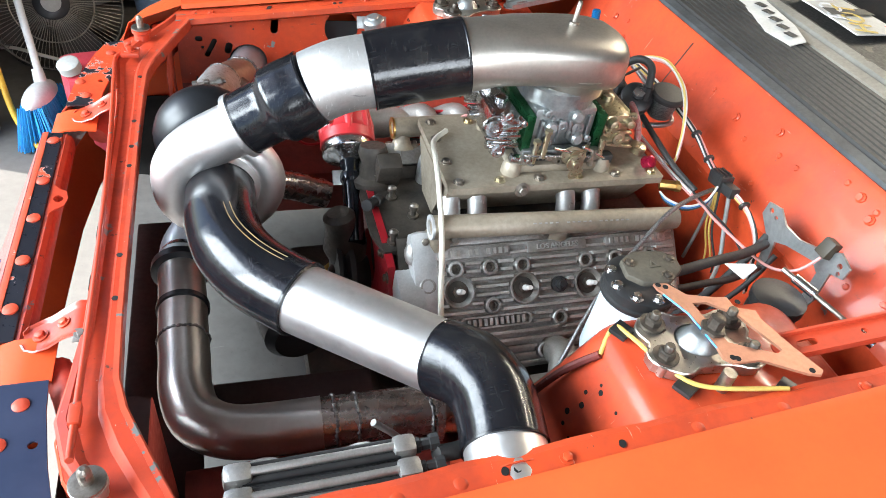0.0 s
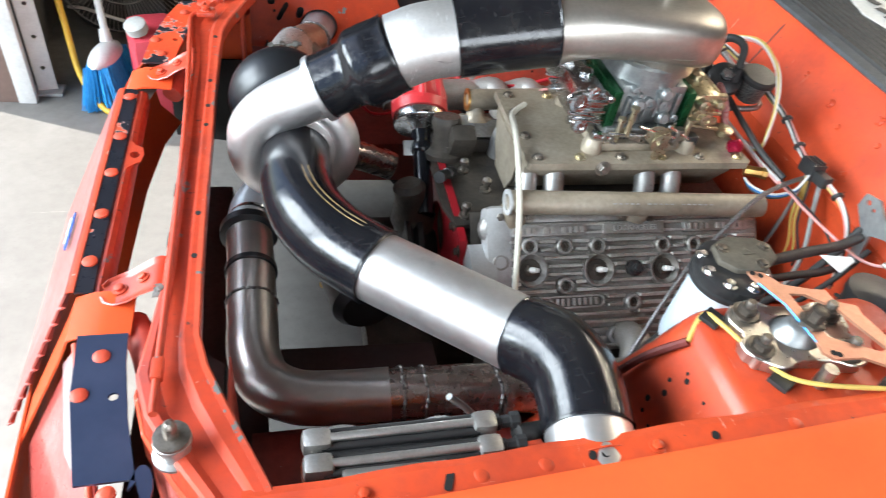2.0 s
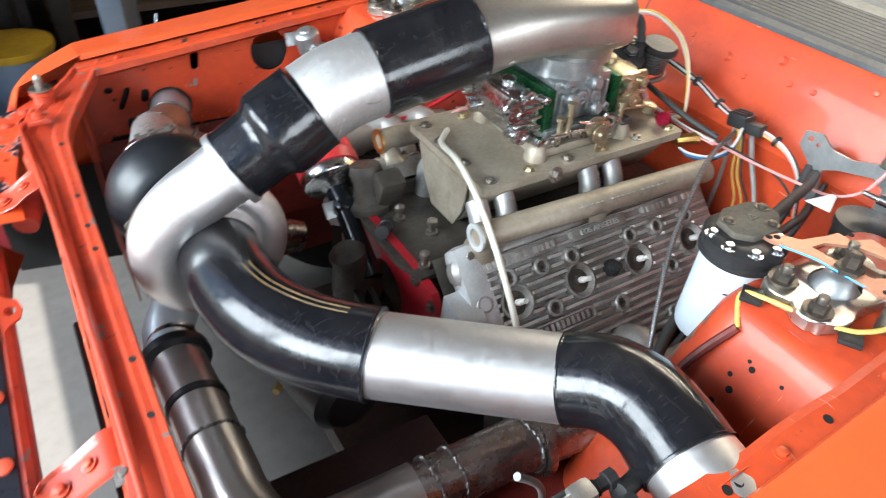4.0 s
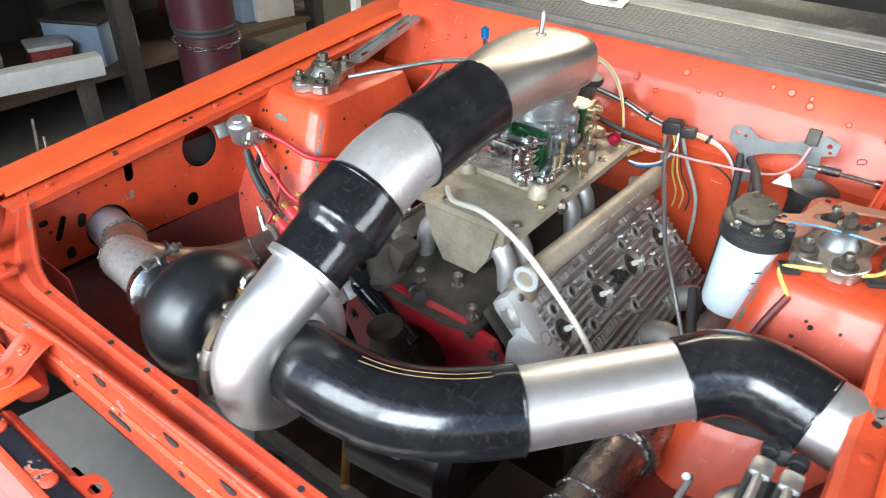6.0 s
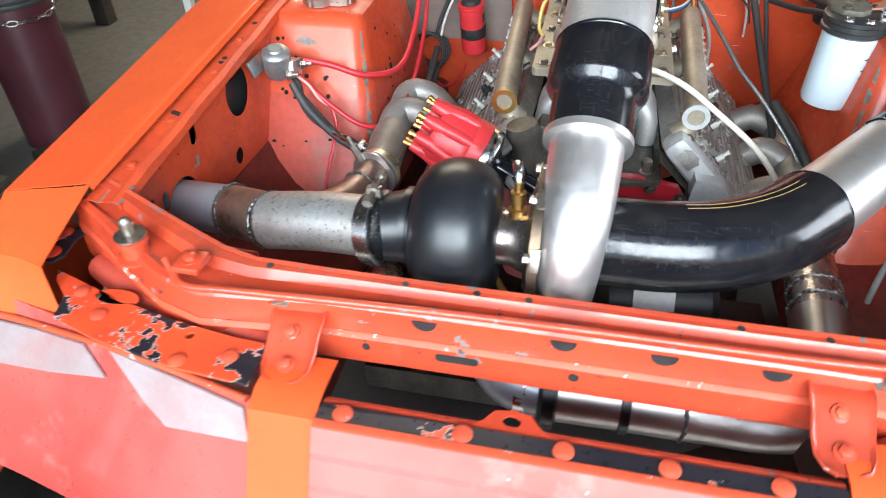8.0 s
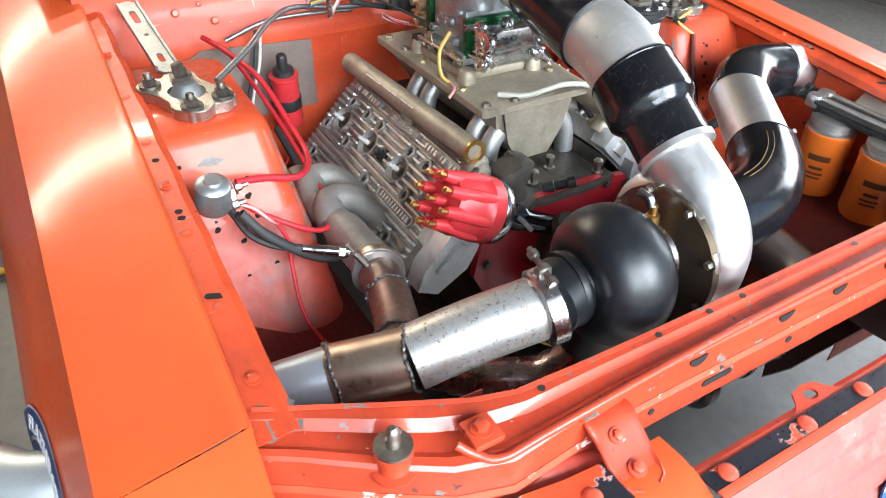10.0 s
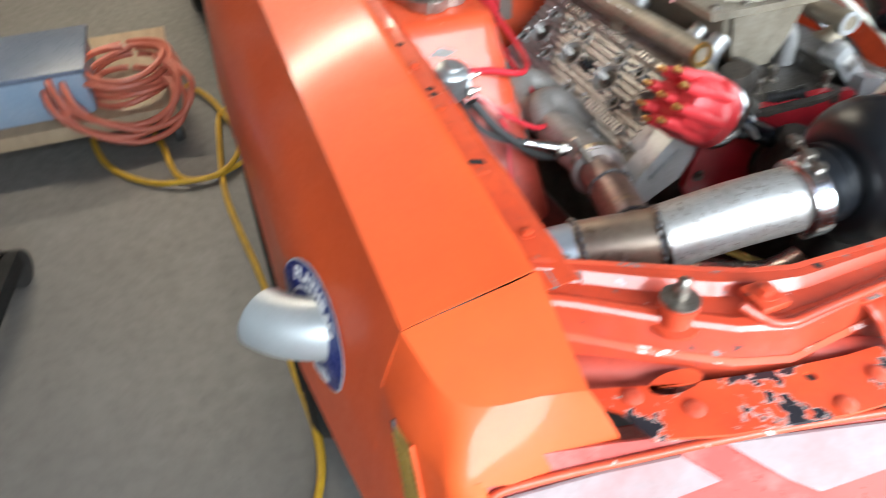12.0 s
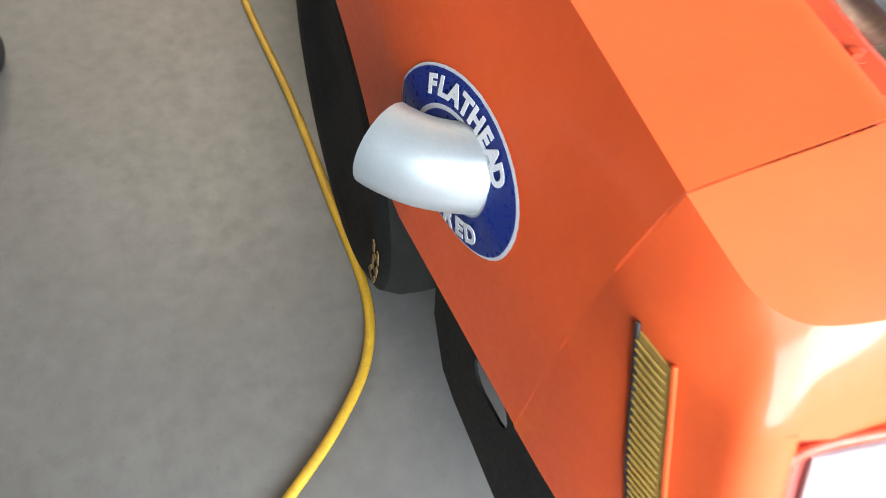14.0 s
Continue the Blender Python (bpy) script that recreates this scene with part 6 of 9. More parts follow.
for v in scroll_bm.verts:
    v.co.y = 0.167 + 1.28 * (v.co.y - 0.163)
part("turbine_housing", scroll_bm, TURBINE, tb, "matt black cast turbine housing", angle=60)
part("turbine_core", lathe(B(), TC + Vector((0, 0.128, 0)), (0, 1, 0), [(0.056, 0), (0.062, 0.02), (0.062, 0.05), (0.057, 0.075), (0.05, 0.09), (0.047, 0.10), (0.053, 0.103), (0.053, 0.112)], 40), TURBINE, tb)
part("turbine_foot", sweep(B(), curve([TC + Vector((-0.01, 0.165, -0.06)), TC + Vector((0, 0.163, -0.11)), TC + Vector((0.0, 0.16, -0.14))]), [0.05] * 8 + [0.05] * 9, 24), TURBINE, tb)

# downpipe across to the fender
dp = thing("downpipe", (0.19, 0.45, 0.70), "welded steel downpipe from the turbine to the fender", "pipe")
D0, D1, D2, D3 = Vector((0.161, 0.272, 0.780)), Vector((0.196, 0.452, 0.742)), Vector((0.240, 0.540, 0.716)), Vector((0.262, 0.64, 0.700))
part("outlet_cone", sweep(B(), [TC + Vector((-0.002, 0.236, 0)), D0], [0.05, 0.045], 32), TURBINE, dp)
part("pipe_section", sweep(B(), curve([D0, D0 * 0.5 + D1 * 0.5 + Vector((0, 0, 0.004)), D1], 5), 0.0425, 36), STEEL_RUSTY, dp, "pitted bare steel section")
part("pipe_section", sweep(B(), [D1, D2], 0.0402, 36), STEEL_BROWN, dp, "brown heat-tinted section")
part("pipe_section", sweep(B(), [D2, D3, D3 + Vector((0.042, 0.13, -0.038))], 0.0395, 36), STEEL_GREY, dp, "clean grey steel section")
for c, ax in ((D1, D2 - D1), (D2, D3 - D2)):
    part("weld", weld_ring(c, ax, 0.0415), WELD, dp)
part("vband", lathe(B(), D0 + Vector((-0.002, -0.004, 0.001)), D1 - D0, [(0.046, -0.006), (0.052, -0.002), (0.052, 0.018), (0.046, 0.022)], 40), CHROME, dp, "bright steel band clamp")
vb = B()
rod(vb, D0 + Vector((-0.018, 0.010, 0.050)), D0 + Vector((0.045, 0.004, 0.062)), 0.0042, n=8)
for u in (0.0, 0.35, 0.75):
    lathe(vb, D0 + Vector((-0.018 + 0.063 * u, 0.010 - 0.006 * u, 0.050 + 0.012 * u)), (1, 0, 0.2), [(0.008, 0), (0.008, 0.009)], 6)
box(vb, D0 + Vector((0.008, 0.008, 0.05)), (0.012, 0.02, 0.02), bevel=0.003)
part("clamp_bolt", vb, BOLT, dp)

# right-hand exhaust: manifold, clamp, lead to the turbine
rx = thing("exhaust_manifold", (0.60, 0.39, 0.60), "sandblasted exhaust manifold stubs and collector beside the engine", "manifold", "exhaust manifolds")
part("log", sweep(B(), curve([(0.80, 0.385, 0.662), (0.70, 0.388, 0.668), (0.58, 0.382, 0.672), (0.47, 0.374, 0.668)], 5), [0.030] * 10 + [0.036] * 6, 22), MANIFOLD, rx)
for x in (0.655, 0.74):
    part("stub", sweep(B(), curve([(x, 0.27, 0.60), (x + 0.005, 0.33, 0.675), (x - 0.005, 0.38, 0.69), (x - 0.05, 0.39, 0.672)], 5), 0.0275, 20), MANIFOLD, rx)
K0, K1 = Vector((0.462, 0.3745, 0.667)), Vector((-1, 0.30, 0.06)).normalized()
part("flange_ring", lathe(B(), K0 - K1 * 0.014, K1, [(0.036, 0), (0.041, 0.002), (0.041, 0.012), (0.036, 0.014)], 32), GOLD, rx, "heat-gilded flange ring")
for d in (0.000, 0.009):
    part("clamp_band", lathe(B(), K0 + K1 * d, K1, [(0.040, 0), (0.0435, 0.001), (0.0435, 0.005), (0.040, 0.006)], 36), STEEL, rx, "thin steel clamp band")
rod_b = rod(B(), K0 + Vector((-0.012, -0.040, 0.028)), K0 + Vector((0.018, -0.046, 0.040)), 0.0036, n=8)
lathe(rod_b, K0 + Vector((-0.008, -0.041, 0.030)), (0.9, -0.2, 0.4), [(0.007, 0), (0.007, 0.008)], 6)
part("clamp_bolt", rod_b, BOLT, rx)
LEG = [K0 + K1 * 0.012, Vector((0.40, 0.386, 0.667)), Vector((0.34, 0.404, 0.674)), Vector((0.28, 0.428, 0.692)), Vector((0.212, 0.464, 0.730))]
part("collector", sweep(B(), curve(LEG, 6), 0.0335, 28), surf("purple_brown_burnt_steel", (0.27, 0.20, 0.165), (0.19, 0.12, 0.115), 0.32, 0.5, metal=0.8, scale=14, fine=90, bump=0.06, tone=0.2, chips=(((0.40, 0.30, 0.13), 10, 0.60, 0.1), ((0.10, 0.06, 0.05), 22, 0.62, 0.1))), rx, "heat-stained collector welded into the downpipe")
part("weld", weld_ring(LEG[1], LEG[2] - LEG[0], 0.0345), WELD, rx)
part("weld", weld_ring(Vector((0.252, 0.443, 0.7075)), LEG[4] - LEG[3], 0.0355), WELD, rx)
part("turbine_lead", sweep(B(), curve([(0.42, 0.335, 0.50), (0.33, 0.335, 0.535), (0.25, 0.30, 0.572), (0.20, 0.235, 0.585), (0.175, 0.185, 0.63), (0.168, 0.165, 0.68)], 6), 0.0345, 28), STEEL_DARK, rx, "dark burnt pipe under the downpipe")
o2 = thing("oxygen_sensor", (0.50, 0.41, 0.69), "steel oxygen sensor with a black lead", "sensor")
part("body", lathe(B(), (0.505, 0.405, 0.685), (0.28, 0.93, 0.25), [(0.011, 0), (0.011, 0.012), (0.0085, 0.014), (0.0085, 0.055), (0.007, 0.057), (0.007, 0.075)], 12), CHROME, o2)
part("nut", lathe(B(), (0.507, 0.412, 0.687), (0.28, 0.93, 0.25), [(0.0125, 0), (0.0125, 0.010)], 6), BOLT, o2)
part("lead", sweep(B(), curve([(0.528, 0.475, 0.704), (0.54, 0.515, 0.715), (0.56, 0.545, 0.735), (0.585, 0.56, 0.765), (0.575, 0.578, 0.795)]), 0.006, 8), BLKRUB, o2)
part("probe", lathe(B(), (0.455, 0.408, 0.71), (0.2, 0.5, 0.8), [(0.007, -0.02), (0.007, 0.012), (0.004, 0.014), (0.004, 0.03)], 8), BOLT, o2)

# left-hand exhaust: forward, round and across to the turbine
lx = thing("crossover_pipe", (0.11, -0.2, 0.53), "polished steel exhaust crossover pipe in front of the engine", "pipe")
path = [(0.60, -0.395, 0.595), (0.475, -0.377, 0.592), (0.33, -0.368, 0.585), (0.24, -0.362, 0.578), (0.17, -0.352, 0.574), (0.122, -0.318, 0.572), (0.104, -0.262, 0.573), (0.102, -0.20, 0.574), (0.100, -0.155, 0.576)]
c = curve(path, 6)
part("pipe_section", sweep(B(), c[:14], 0.040, 32), STEEL_DARK, lx, "purple and brown heat-tinted section")
part("pipe_section", sweep(B(), c[13:], 0.0425, 32), STEEL, lx, "bright mandrel-bent elbow")
part("pipe_section", sweep(B(), curve([(0.100, -0.155, 0.576), (0.098, -0.05, 0.578), (0.095, 0.02, 0.58)], 4), 0.0425, 32), STEEL, lx)
part("pipe_section", sweep(B(), curve([(0.095, 0.0, 0.58), (0.093, 0.05, 0.582), (0.10, 0.085, 0.592), (0.13, 0.12, 0.62), (0.16, 0.155, 0.67)], 5), 0.039, 28), STEEL_GREY, lx)
part("vband", lathe(B(), (0.095, 0.012, 0.58), (0, 1, 0), [(0.044, 0), (0.054, 0.004), (0.054, 0.02), (0.046, 0.026)], 40), TURBINE, lx, "black band clamp")
for cc, ax, r in (((0.100, -0.155, 0.576), (0, 1, 0), 0.0435), ((0.33, -0.368, 0.585), (1, 0, 0), 0.042), ((0.365, -0.37, 0.587), (1, 0, 0), 0.041), ((0.478, -0.377, 0.592), (1, 0.1, 0), 0.043)):
    part("weld", weld_ring(cc, ax, r - 0.0005), WELD, lx)
part("clamp", lathe(B(), (0.097, 0.055, 0.582), (0, 1, 0), [(0.040, 0), (0.0425, 0.001), (0.0425, 0.016), (0.040, 0.017)], 36), CHROME, lx, "bright worm-drive clamp")
part("clamp", lathe(B(), (0.099, -0.085, 0.577), (0, 1, 0), [(0.043, 0), (0.0465, 0.002), (0.0465, 0.012), (0.043, 0.014)], 36), TURBINE, lx, "dark weld collar")
part("flange", lathe(B(), (0.49, -0.379, 0.592), (1, -0.1, 0), [(0.052, 0), (0.052, 0.012), (0.045, 0.014)], 32), STEEL_DARK, lx)
lm = thing("exhaust_manifold", (0.70, -0.39, 0.55), "grimy exhaust manifold low beside the engine", "manifold", "exhaust manifolds")
part("log", sweep(B(), curve([(0.50, -0.38, 0.593), (0.62, -0.385, 0.60), (0.80, -0.39, 0.61), (0.95, -0.38, 0.60)], 5), 0.033, 20), MANIFOLD, lm)
for x in (0.60, 0.74, 0.88):
    part("stub", sweep(B(), curve([(x, -0.27, 0.58), (x, -0.33, 0.625), (x - 0.02, -0.38, 0.61)], 5), 0.0265, 18), MANIFOLD, lm)

# black pump with a printed label below the elbow
wp = thing("electric_pump", (0.27, -0.13, 0.58), "black cylindrical pump with a small printed label", "pump")
part("body", lathe(B(), (0.27, -0.03, 0.60), (0.15, -1, 0), [(0.05, 0), (0.062, 0.01), (0.064, 0.09), (0.06, 0.16), (0.045, 0.175)], 36), BLKPLAST, wp)
lb = B()
loft(lb, [[(0.27 - 0.066 * math.sin(a) + 0.15 * d, -0.03 - d, 0.60 + 0.066 * math.cos(a)) for d in (0.05, 0.11)] for a in [radians(v) for v in (30, 40, 50, 60)]], 0.0006)
part("label", lb, LABELW, wp, "white and yellow printed label")

# ---------- distributor and front castings ----------
ds = thing("distributor", (0.43, 0.10, 0.68), "distributor with a red plastic cap and brass terminals", "distributor")
DA = Vector((0.05, 0.86, 0.45)).normalized()
DB = Vector((0.437, 0.182, 0.734))
part("body", lathe(B(), DB - DA * 0.03, DA, [(0.020, 0), (0.030, 0.008), (0.052, 0.014), (0.055, 0.018), (0.055, 0.034), (0.052, 0.038)], 32), CHROME, ds, "bright machined base ring")
part("shaft", lathe(B(), DB - DA * 0.21, DA, [(0.019, 0), (0.019, 0.13), (0.023, 0.135), (0.023, 0.15), (0.020, 0.155), (0.020, 0.185)], 20), surf("gloss_black_shaft", (0.006, 0.008, 0.012), (0.01, 0.012, 0.016), 0.08, 0.14, scale=10, fine=100, bump=0.02), ds, "gloss black shaft tube")
part("clamp", box(B(), DB - DA * 0.062 + Vector((0, -0.004, 0)), (0.075, 0.03, 0.008), Matrix.Rotation(radians(52), 3, "X"), 0.002), GALV, ds)
cap = lathe(B(), DB + DA * 0.006, DA, [(0.057, 0), (0.057, 0.022), (0.053, 0.027), (0.051, 0.040), (0.049, 0.074), (0.043, 0.085), (0.02, 0.088)], 32)
part("cap", cap, REDCAP, ds)
for k in range(8):
    a = 2 * math.pi * k / 8
    off = frame_of(DA) @ Vector((0.049 * math.cos(a), 0.049 * math.sin(a), 0))
    part("cap_rib", sweep(B(), [DB + DA * 0.020 + off, DB + DA * 0.055 + off, DB + DA * 0.083 + off * 0.86], [0.0085, 0.0095, 0.0105], 10), REDCAP, ds)
rot = frame_of(DA)
for k in range(9):
    a = 2 * math.pi * k / 8
    off = rot @ Vector((0.040 * math.cos(a), 0.040 * math.sin(a), 0)) if k < 8 else Vector()
    base = DB + DA * 0.078 + off
    ax = (DA + off * 1.2).normalized()
    tw = lathe(B(), base, ax, [(0.0135, -0.012), (0.0120, 0.008), (0.0088, 0.030), (0.0078, 0.034)], 14)
    part("tower", tw, REDCAP, ds)
    part("terminal", lathe(B(), base, ax, [(0.0042, 0.026), (0.0042, 0.040), (0.0052, 0.041), (0.0052, 0.046), (0.002, 0.048)], 8), BRASS, ds)
nk = thing("water_neck", (0.47, 0.07, 0.71), "oily cast water neck and fitting on the valley cover", "fitting")
cast = B()
lathe(cast, (0.475, 0.10, 0.70), (0, 0.25, 1), [(0.040, 0), (0.040, 0.012), (0.028, 0.02), (0.024, 0.05), (0.030, 0.07), (0.026, 0.085)], 20)
box(cast, (0.50, 0.085, 0.745), (0.05, 0.04, 0.07), Matrix.Rotation(radians(20), 3, "X"), 0.010)
part("casting", cast, BLOCK, nk)
part("sensor", lathe(B(), (0.475, 0.035, 0.712), (-0.55, -0.7, 0.35), [(0.012, 0), (0.012, 0.02), (0.009, 0.022), (0.009, 0.045), (0.0115, 0.046), (0.0115, 0.06)], 12), BLKPLAST, nk)

# ---------- filters, coil, solenoid ----------
om = thing("remote_filter_mount", (0.28, -0.575, 0.60), "cast aluminium remote mount with two orange oil filters", "filter mount")
for y in (-0.560, -0.592):
    for k, (dy, dz) in enumerate(((0, 0), (0.0085, -0.006), (-0.0085, -0.006))):
        part("rib", sweep(B(), [(0.19, y + dy, 0.795 + dz), (0.30, y + dy, 0.797 + dz), (0.375, y + dy, 0.799 + dz)], 0.0055, 10), CASTALU if k == 0 else BLKPLAST, om, "" if k == 0 else "black rib")
    part("end_block", box(B(), (0.185, y, 0.788), (0.034, 0.026, 0.028), bevel=0.008), CASTALU, om)
    part("end_block", box(B(), (0.382, y, 0.792), (0.030, 0.026, 0.028), bevel=0.008), CASTALU, om)
part("bridge", box(B(), (0.283, -0.576, 0.780), (0.20, 0.050, 0.018), bevel=0.006), BLKPLAST, om)
part("bracket", box(B(), (0.27, -0.618, 0.80), (0.12, 0.04, 0.012), Matrix.Rotation(radians(-35), 3, "X"), 0.004), CASTALU, om)
for x in (0.335, 0.215):
    y = -0.572
    part("neck", lathe(B(), (x, y, 0.745), (0, 0, 1), [(0.046, 0), (0.046, 0.006), (0.040, 0.008), (0.040, 0.014), (0.044, 0.016), (0.044, 0.024), (0.036, 0.03)], 36), CASTALU, om)
    can = part("oil_filter", lathe(B(), (x, y, 0.608), (0, 0, 1), [(0.030, 0), (0.042, 0.004), (0.0465, 0.014), (0.0465, 0.128), (0.048, 0.131), (0.048, 0.138), (0.044, 0.139)], 40), ORCAN, om, "orange spin-on oil filter")
    bars = B()
    for dz, w, hgt in ((0.085, 0.9, 0.012), (0.066, 0.55, 0.006), (0.055, 0.7, 0.004), (0.046, 0.6, 0.004)):
        rows = []
        for k in range(7):
            a = radians(115) + w * (k / 6 - 0.5)
            rows.append([(x + 0.0472 * math.cos(a), y + 0.0472 * math.sin(a), 0.608 + dz + e) for e in (0, hgt)])
        loft(bars, rows, 0.0004)
    part("print_bars", bars, surf("dark_brown_print", (0.10, 0.03, 0.01), (0.08, 0.025, 0.01), 0.4, 0.5), can)
for x, y in ((0.40, -0.560), (0.40, -0.592)):
    f = B()
    lathe(f, (x - 0.006, y, 0.792), (1, 0, 0.1), [(0.010, 0), (0.010, 0.008), (0.008, 0.009), (0.008, 0.02), (0.011, 0.021), (0.011, 0.032)], 8)
    part("hose_fitting", f, BLKPLAST, om)
part("oil_line", sweep(B(), curve([(0.42, -0.575, 0.79), (0.47, -0.56, 0.77), (0.53, -0.50, 0.70), (0.60, -0.44, 0.62), (0.70, -0.40, 0.50)]), 0.011, 12), BLKRUB, om)

FX, FY = 0.752, -0.419
ff = thing("canister_filter", (FX, FY, 0.735), "white canister filter with a black bolted cap", "filter")
part("can", lathe(B(), (FX - 0.004, FY + 0.003, 0.734), (0.03, -0.02, 1), [(0.030, 0), (0.043, 0.005), (0.0455, 0.014), (0.0455, 0.135), (0.042, 0.139)], 40), WHITEPL, ff)
for dz, w in ((0.03, 6), (0.045, 4), (0.065, 6), (0.078, 5), (0.098, 3)):
    line = loft(B(), [[(FX - 0.0035 + 0.0462 * math.cos(a), FY + 0.003 + 0.0462 * math.sin(a), 0.734 + dz + e) for e in (0, 0.0022)] for a in [radians(215 + 8 * k) for k in range(w)]], 0.0003)
    part("print_bar", line, INK, ff)
capb = lathe(B(), (FX, FY, 0.868), (0.03, -0.02, 1), [(0.047, 0), (0.053, 0.004), (0.053, 0.010), (0.050, 0.012), (0.050, 0.020), (0.053, 0.022), (0.053, 0.029), (0.047, 0.033), (0.034, 0.034)], 36)
part("cap", capb, BLKPLAST, ff, "black ribbed cap")
DUSTY = surf("dusty_black_cover", (0.10, 0.085, 0.062), (0.055, 0.048, 0.036), 0.55, 0.7, scale=30, fine=200, bump=0.4)
lid = plate(B(), [(-0.030, -0.012), (-0.012, -0.030), (0.028, -0.034), (0.060, -0.012), (0.064, 0.016), (0.044, 0.030), (0.000, 0.034), (-0.026, 0.018)], [], 0.012, Matrix.Translation((FX + 0.004, FY + 0.012, 0.899)))
lid.normal_update()
bmesh.ops.bevel(lid, geom=[e for e in lid.edges if e.calc_face_angle(0) > 0.5], offset=0.003, segments=2, affect="EDGES", profile=0.5)
cov = part("cover", lid, DUSTY, ff, "dusty tan-grey cover plate")
part("raised_mark", plate(B(), [(-0.008, -0.006), (0.010, -0.006), (0.001, 0.009)], [[(-0.003, -0.003), (0.005, -0.003), (0.001, 0.004)]], 0.0016, Matrix.Translation((FX + 0.022, FY + 0.014, 0.911))), DUSTY, cov)
for x, y in ((0.050, 0.010), (0.030, -0.022), (-0.016, 0.010)):
    part("cover_bolt", hexbolt(B(), (FX + 0.004 + x, FY + 0.012 + y, 0.911), (0, 0, 1), 0.006, 0.004), BOLT_DARK, cov)
for k in range(5):
    a = radians(150 + 42 * k)
    part("bolt", hexbolt(B(), (FX + 0.043 * math.cos(a), FY + 0.043 * math.sin(a), 0.899), (0, 0, 1), 0.0065, 0.006), CHROME, ff)
part("hose", sweep(B(), curve([(0.800, -0.408, 0.892), (0.840, -0.397, 0.884), (0.910, -0.376, 0.874), (0.993, -0.352, 0.860), (1.060, -0.325, 0.850)]), 0.0080, 12), BLKRUB, ff)
part("hose", sweep(B(), curve([(0.800, -0.420, 0.872), (0.839, -0.413, 0.862), (0.900, -0.396, 0.848), (0.965, -0.377, 0.830), (1.050, -0.345, 0.815)]), 0.006, 12), BLKRUB, ff)

ci = thing("ignition_coil", (1.062, 0.308, 0.63), "red canister ignition coil with a black tower", "coil")
part("can", lathe(B(), (1.070, 0.303, 0.648), (-0.14, 0.06, 1), [(0.026, 0), (0.0295, 0.004), (0.0295, 0.115), (0.032, 0.118), (0.032, 0.124), (0.024, 0.126)], 32), REDCAP, ci)
part("tower", lathe(B(), (1.0525, 0.310, 0.773), (-0.14, 0.06, 1), [(0.024, 0), (0.022, 0.01), (0.012, 0.014), (0.0115, 0.04), (0.009, 0.044)], 20), BLKPLAST, ci)
part("strap", lathe(B(), (1.065, 0.305, 0.69), (-0.14, 0.06, 1), [(0.0305, 0), (0.031, 0.001), (0.031, 0.026), (0.0305, 0.027)], 32), BLKPLAST, ci)
part("print_bars", lathe(B(), (1.0605, 0.3075, 0.727), (-0.14, 0.06, 1), [(0.0298, 0), (0.030, 0.001), (0.030, 0.020), (0.0298, 0.021)], 32), INK, ci)

so = thing("starter_solenoid", (0.565, 0.60, 0.79), "grey metal starter solenoid bolted to the inner fender", "solenoid")
part("can", lathe(B(), (0.572, 0.588, 0.792), (-0.25, -0.1, 1), [(0.024, 0), (0.026, 0.004), (0.026, 0.045), (0.022, 0.05), (0.014, 0.052), (0.012, 0.056)], 24), GALV, so)
part("bracket", box(B(), (0.565, 0.622, 0.812), (0.075, 0.03, 0.006), Matrix.Rotation(radians(70), 3, "X"), 0.002), GALV, so)
part("base", box(B(), (0.580, 0.570, 0.800), (0.045, 0.035, 0.032), Matrix.Rotation(radians(14), 3, "Y"), 0.006), GALV, so)
for p in ((0.590, 0.548, 0.805), (0.556, 0.563, 0.797)):
    b = hexbolt(B(), p, (0, -1, 0.1), 0.007, 0.009)
    rod(b, p, Vector(p) + Vector((0, -0.02, 0.002)), 0.004, n=8)
    part("terminal", b, BOLT, so)


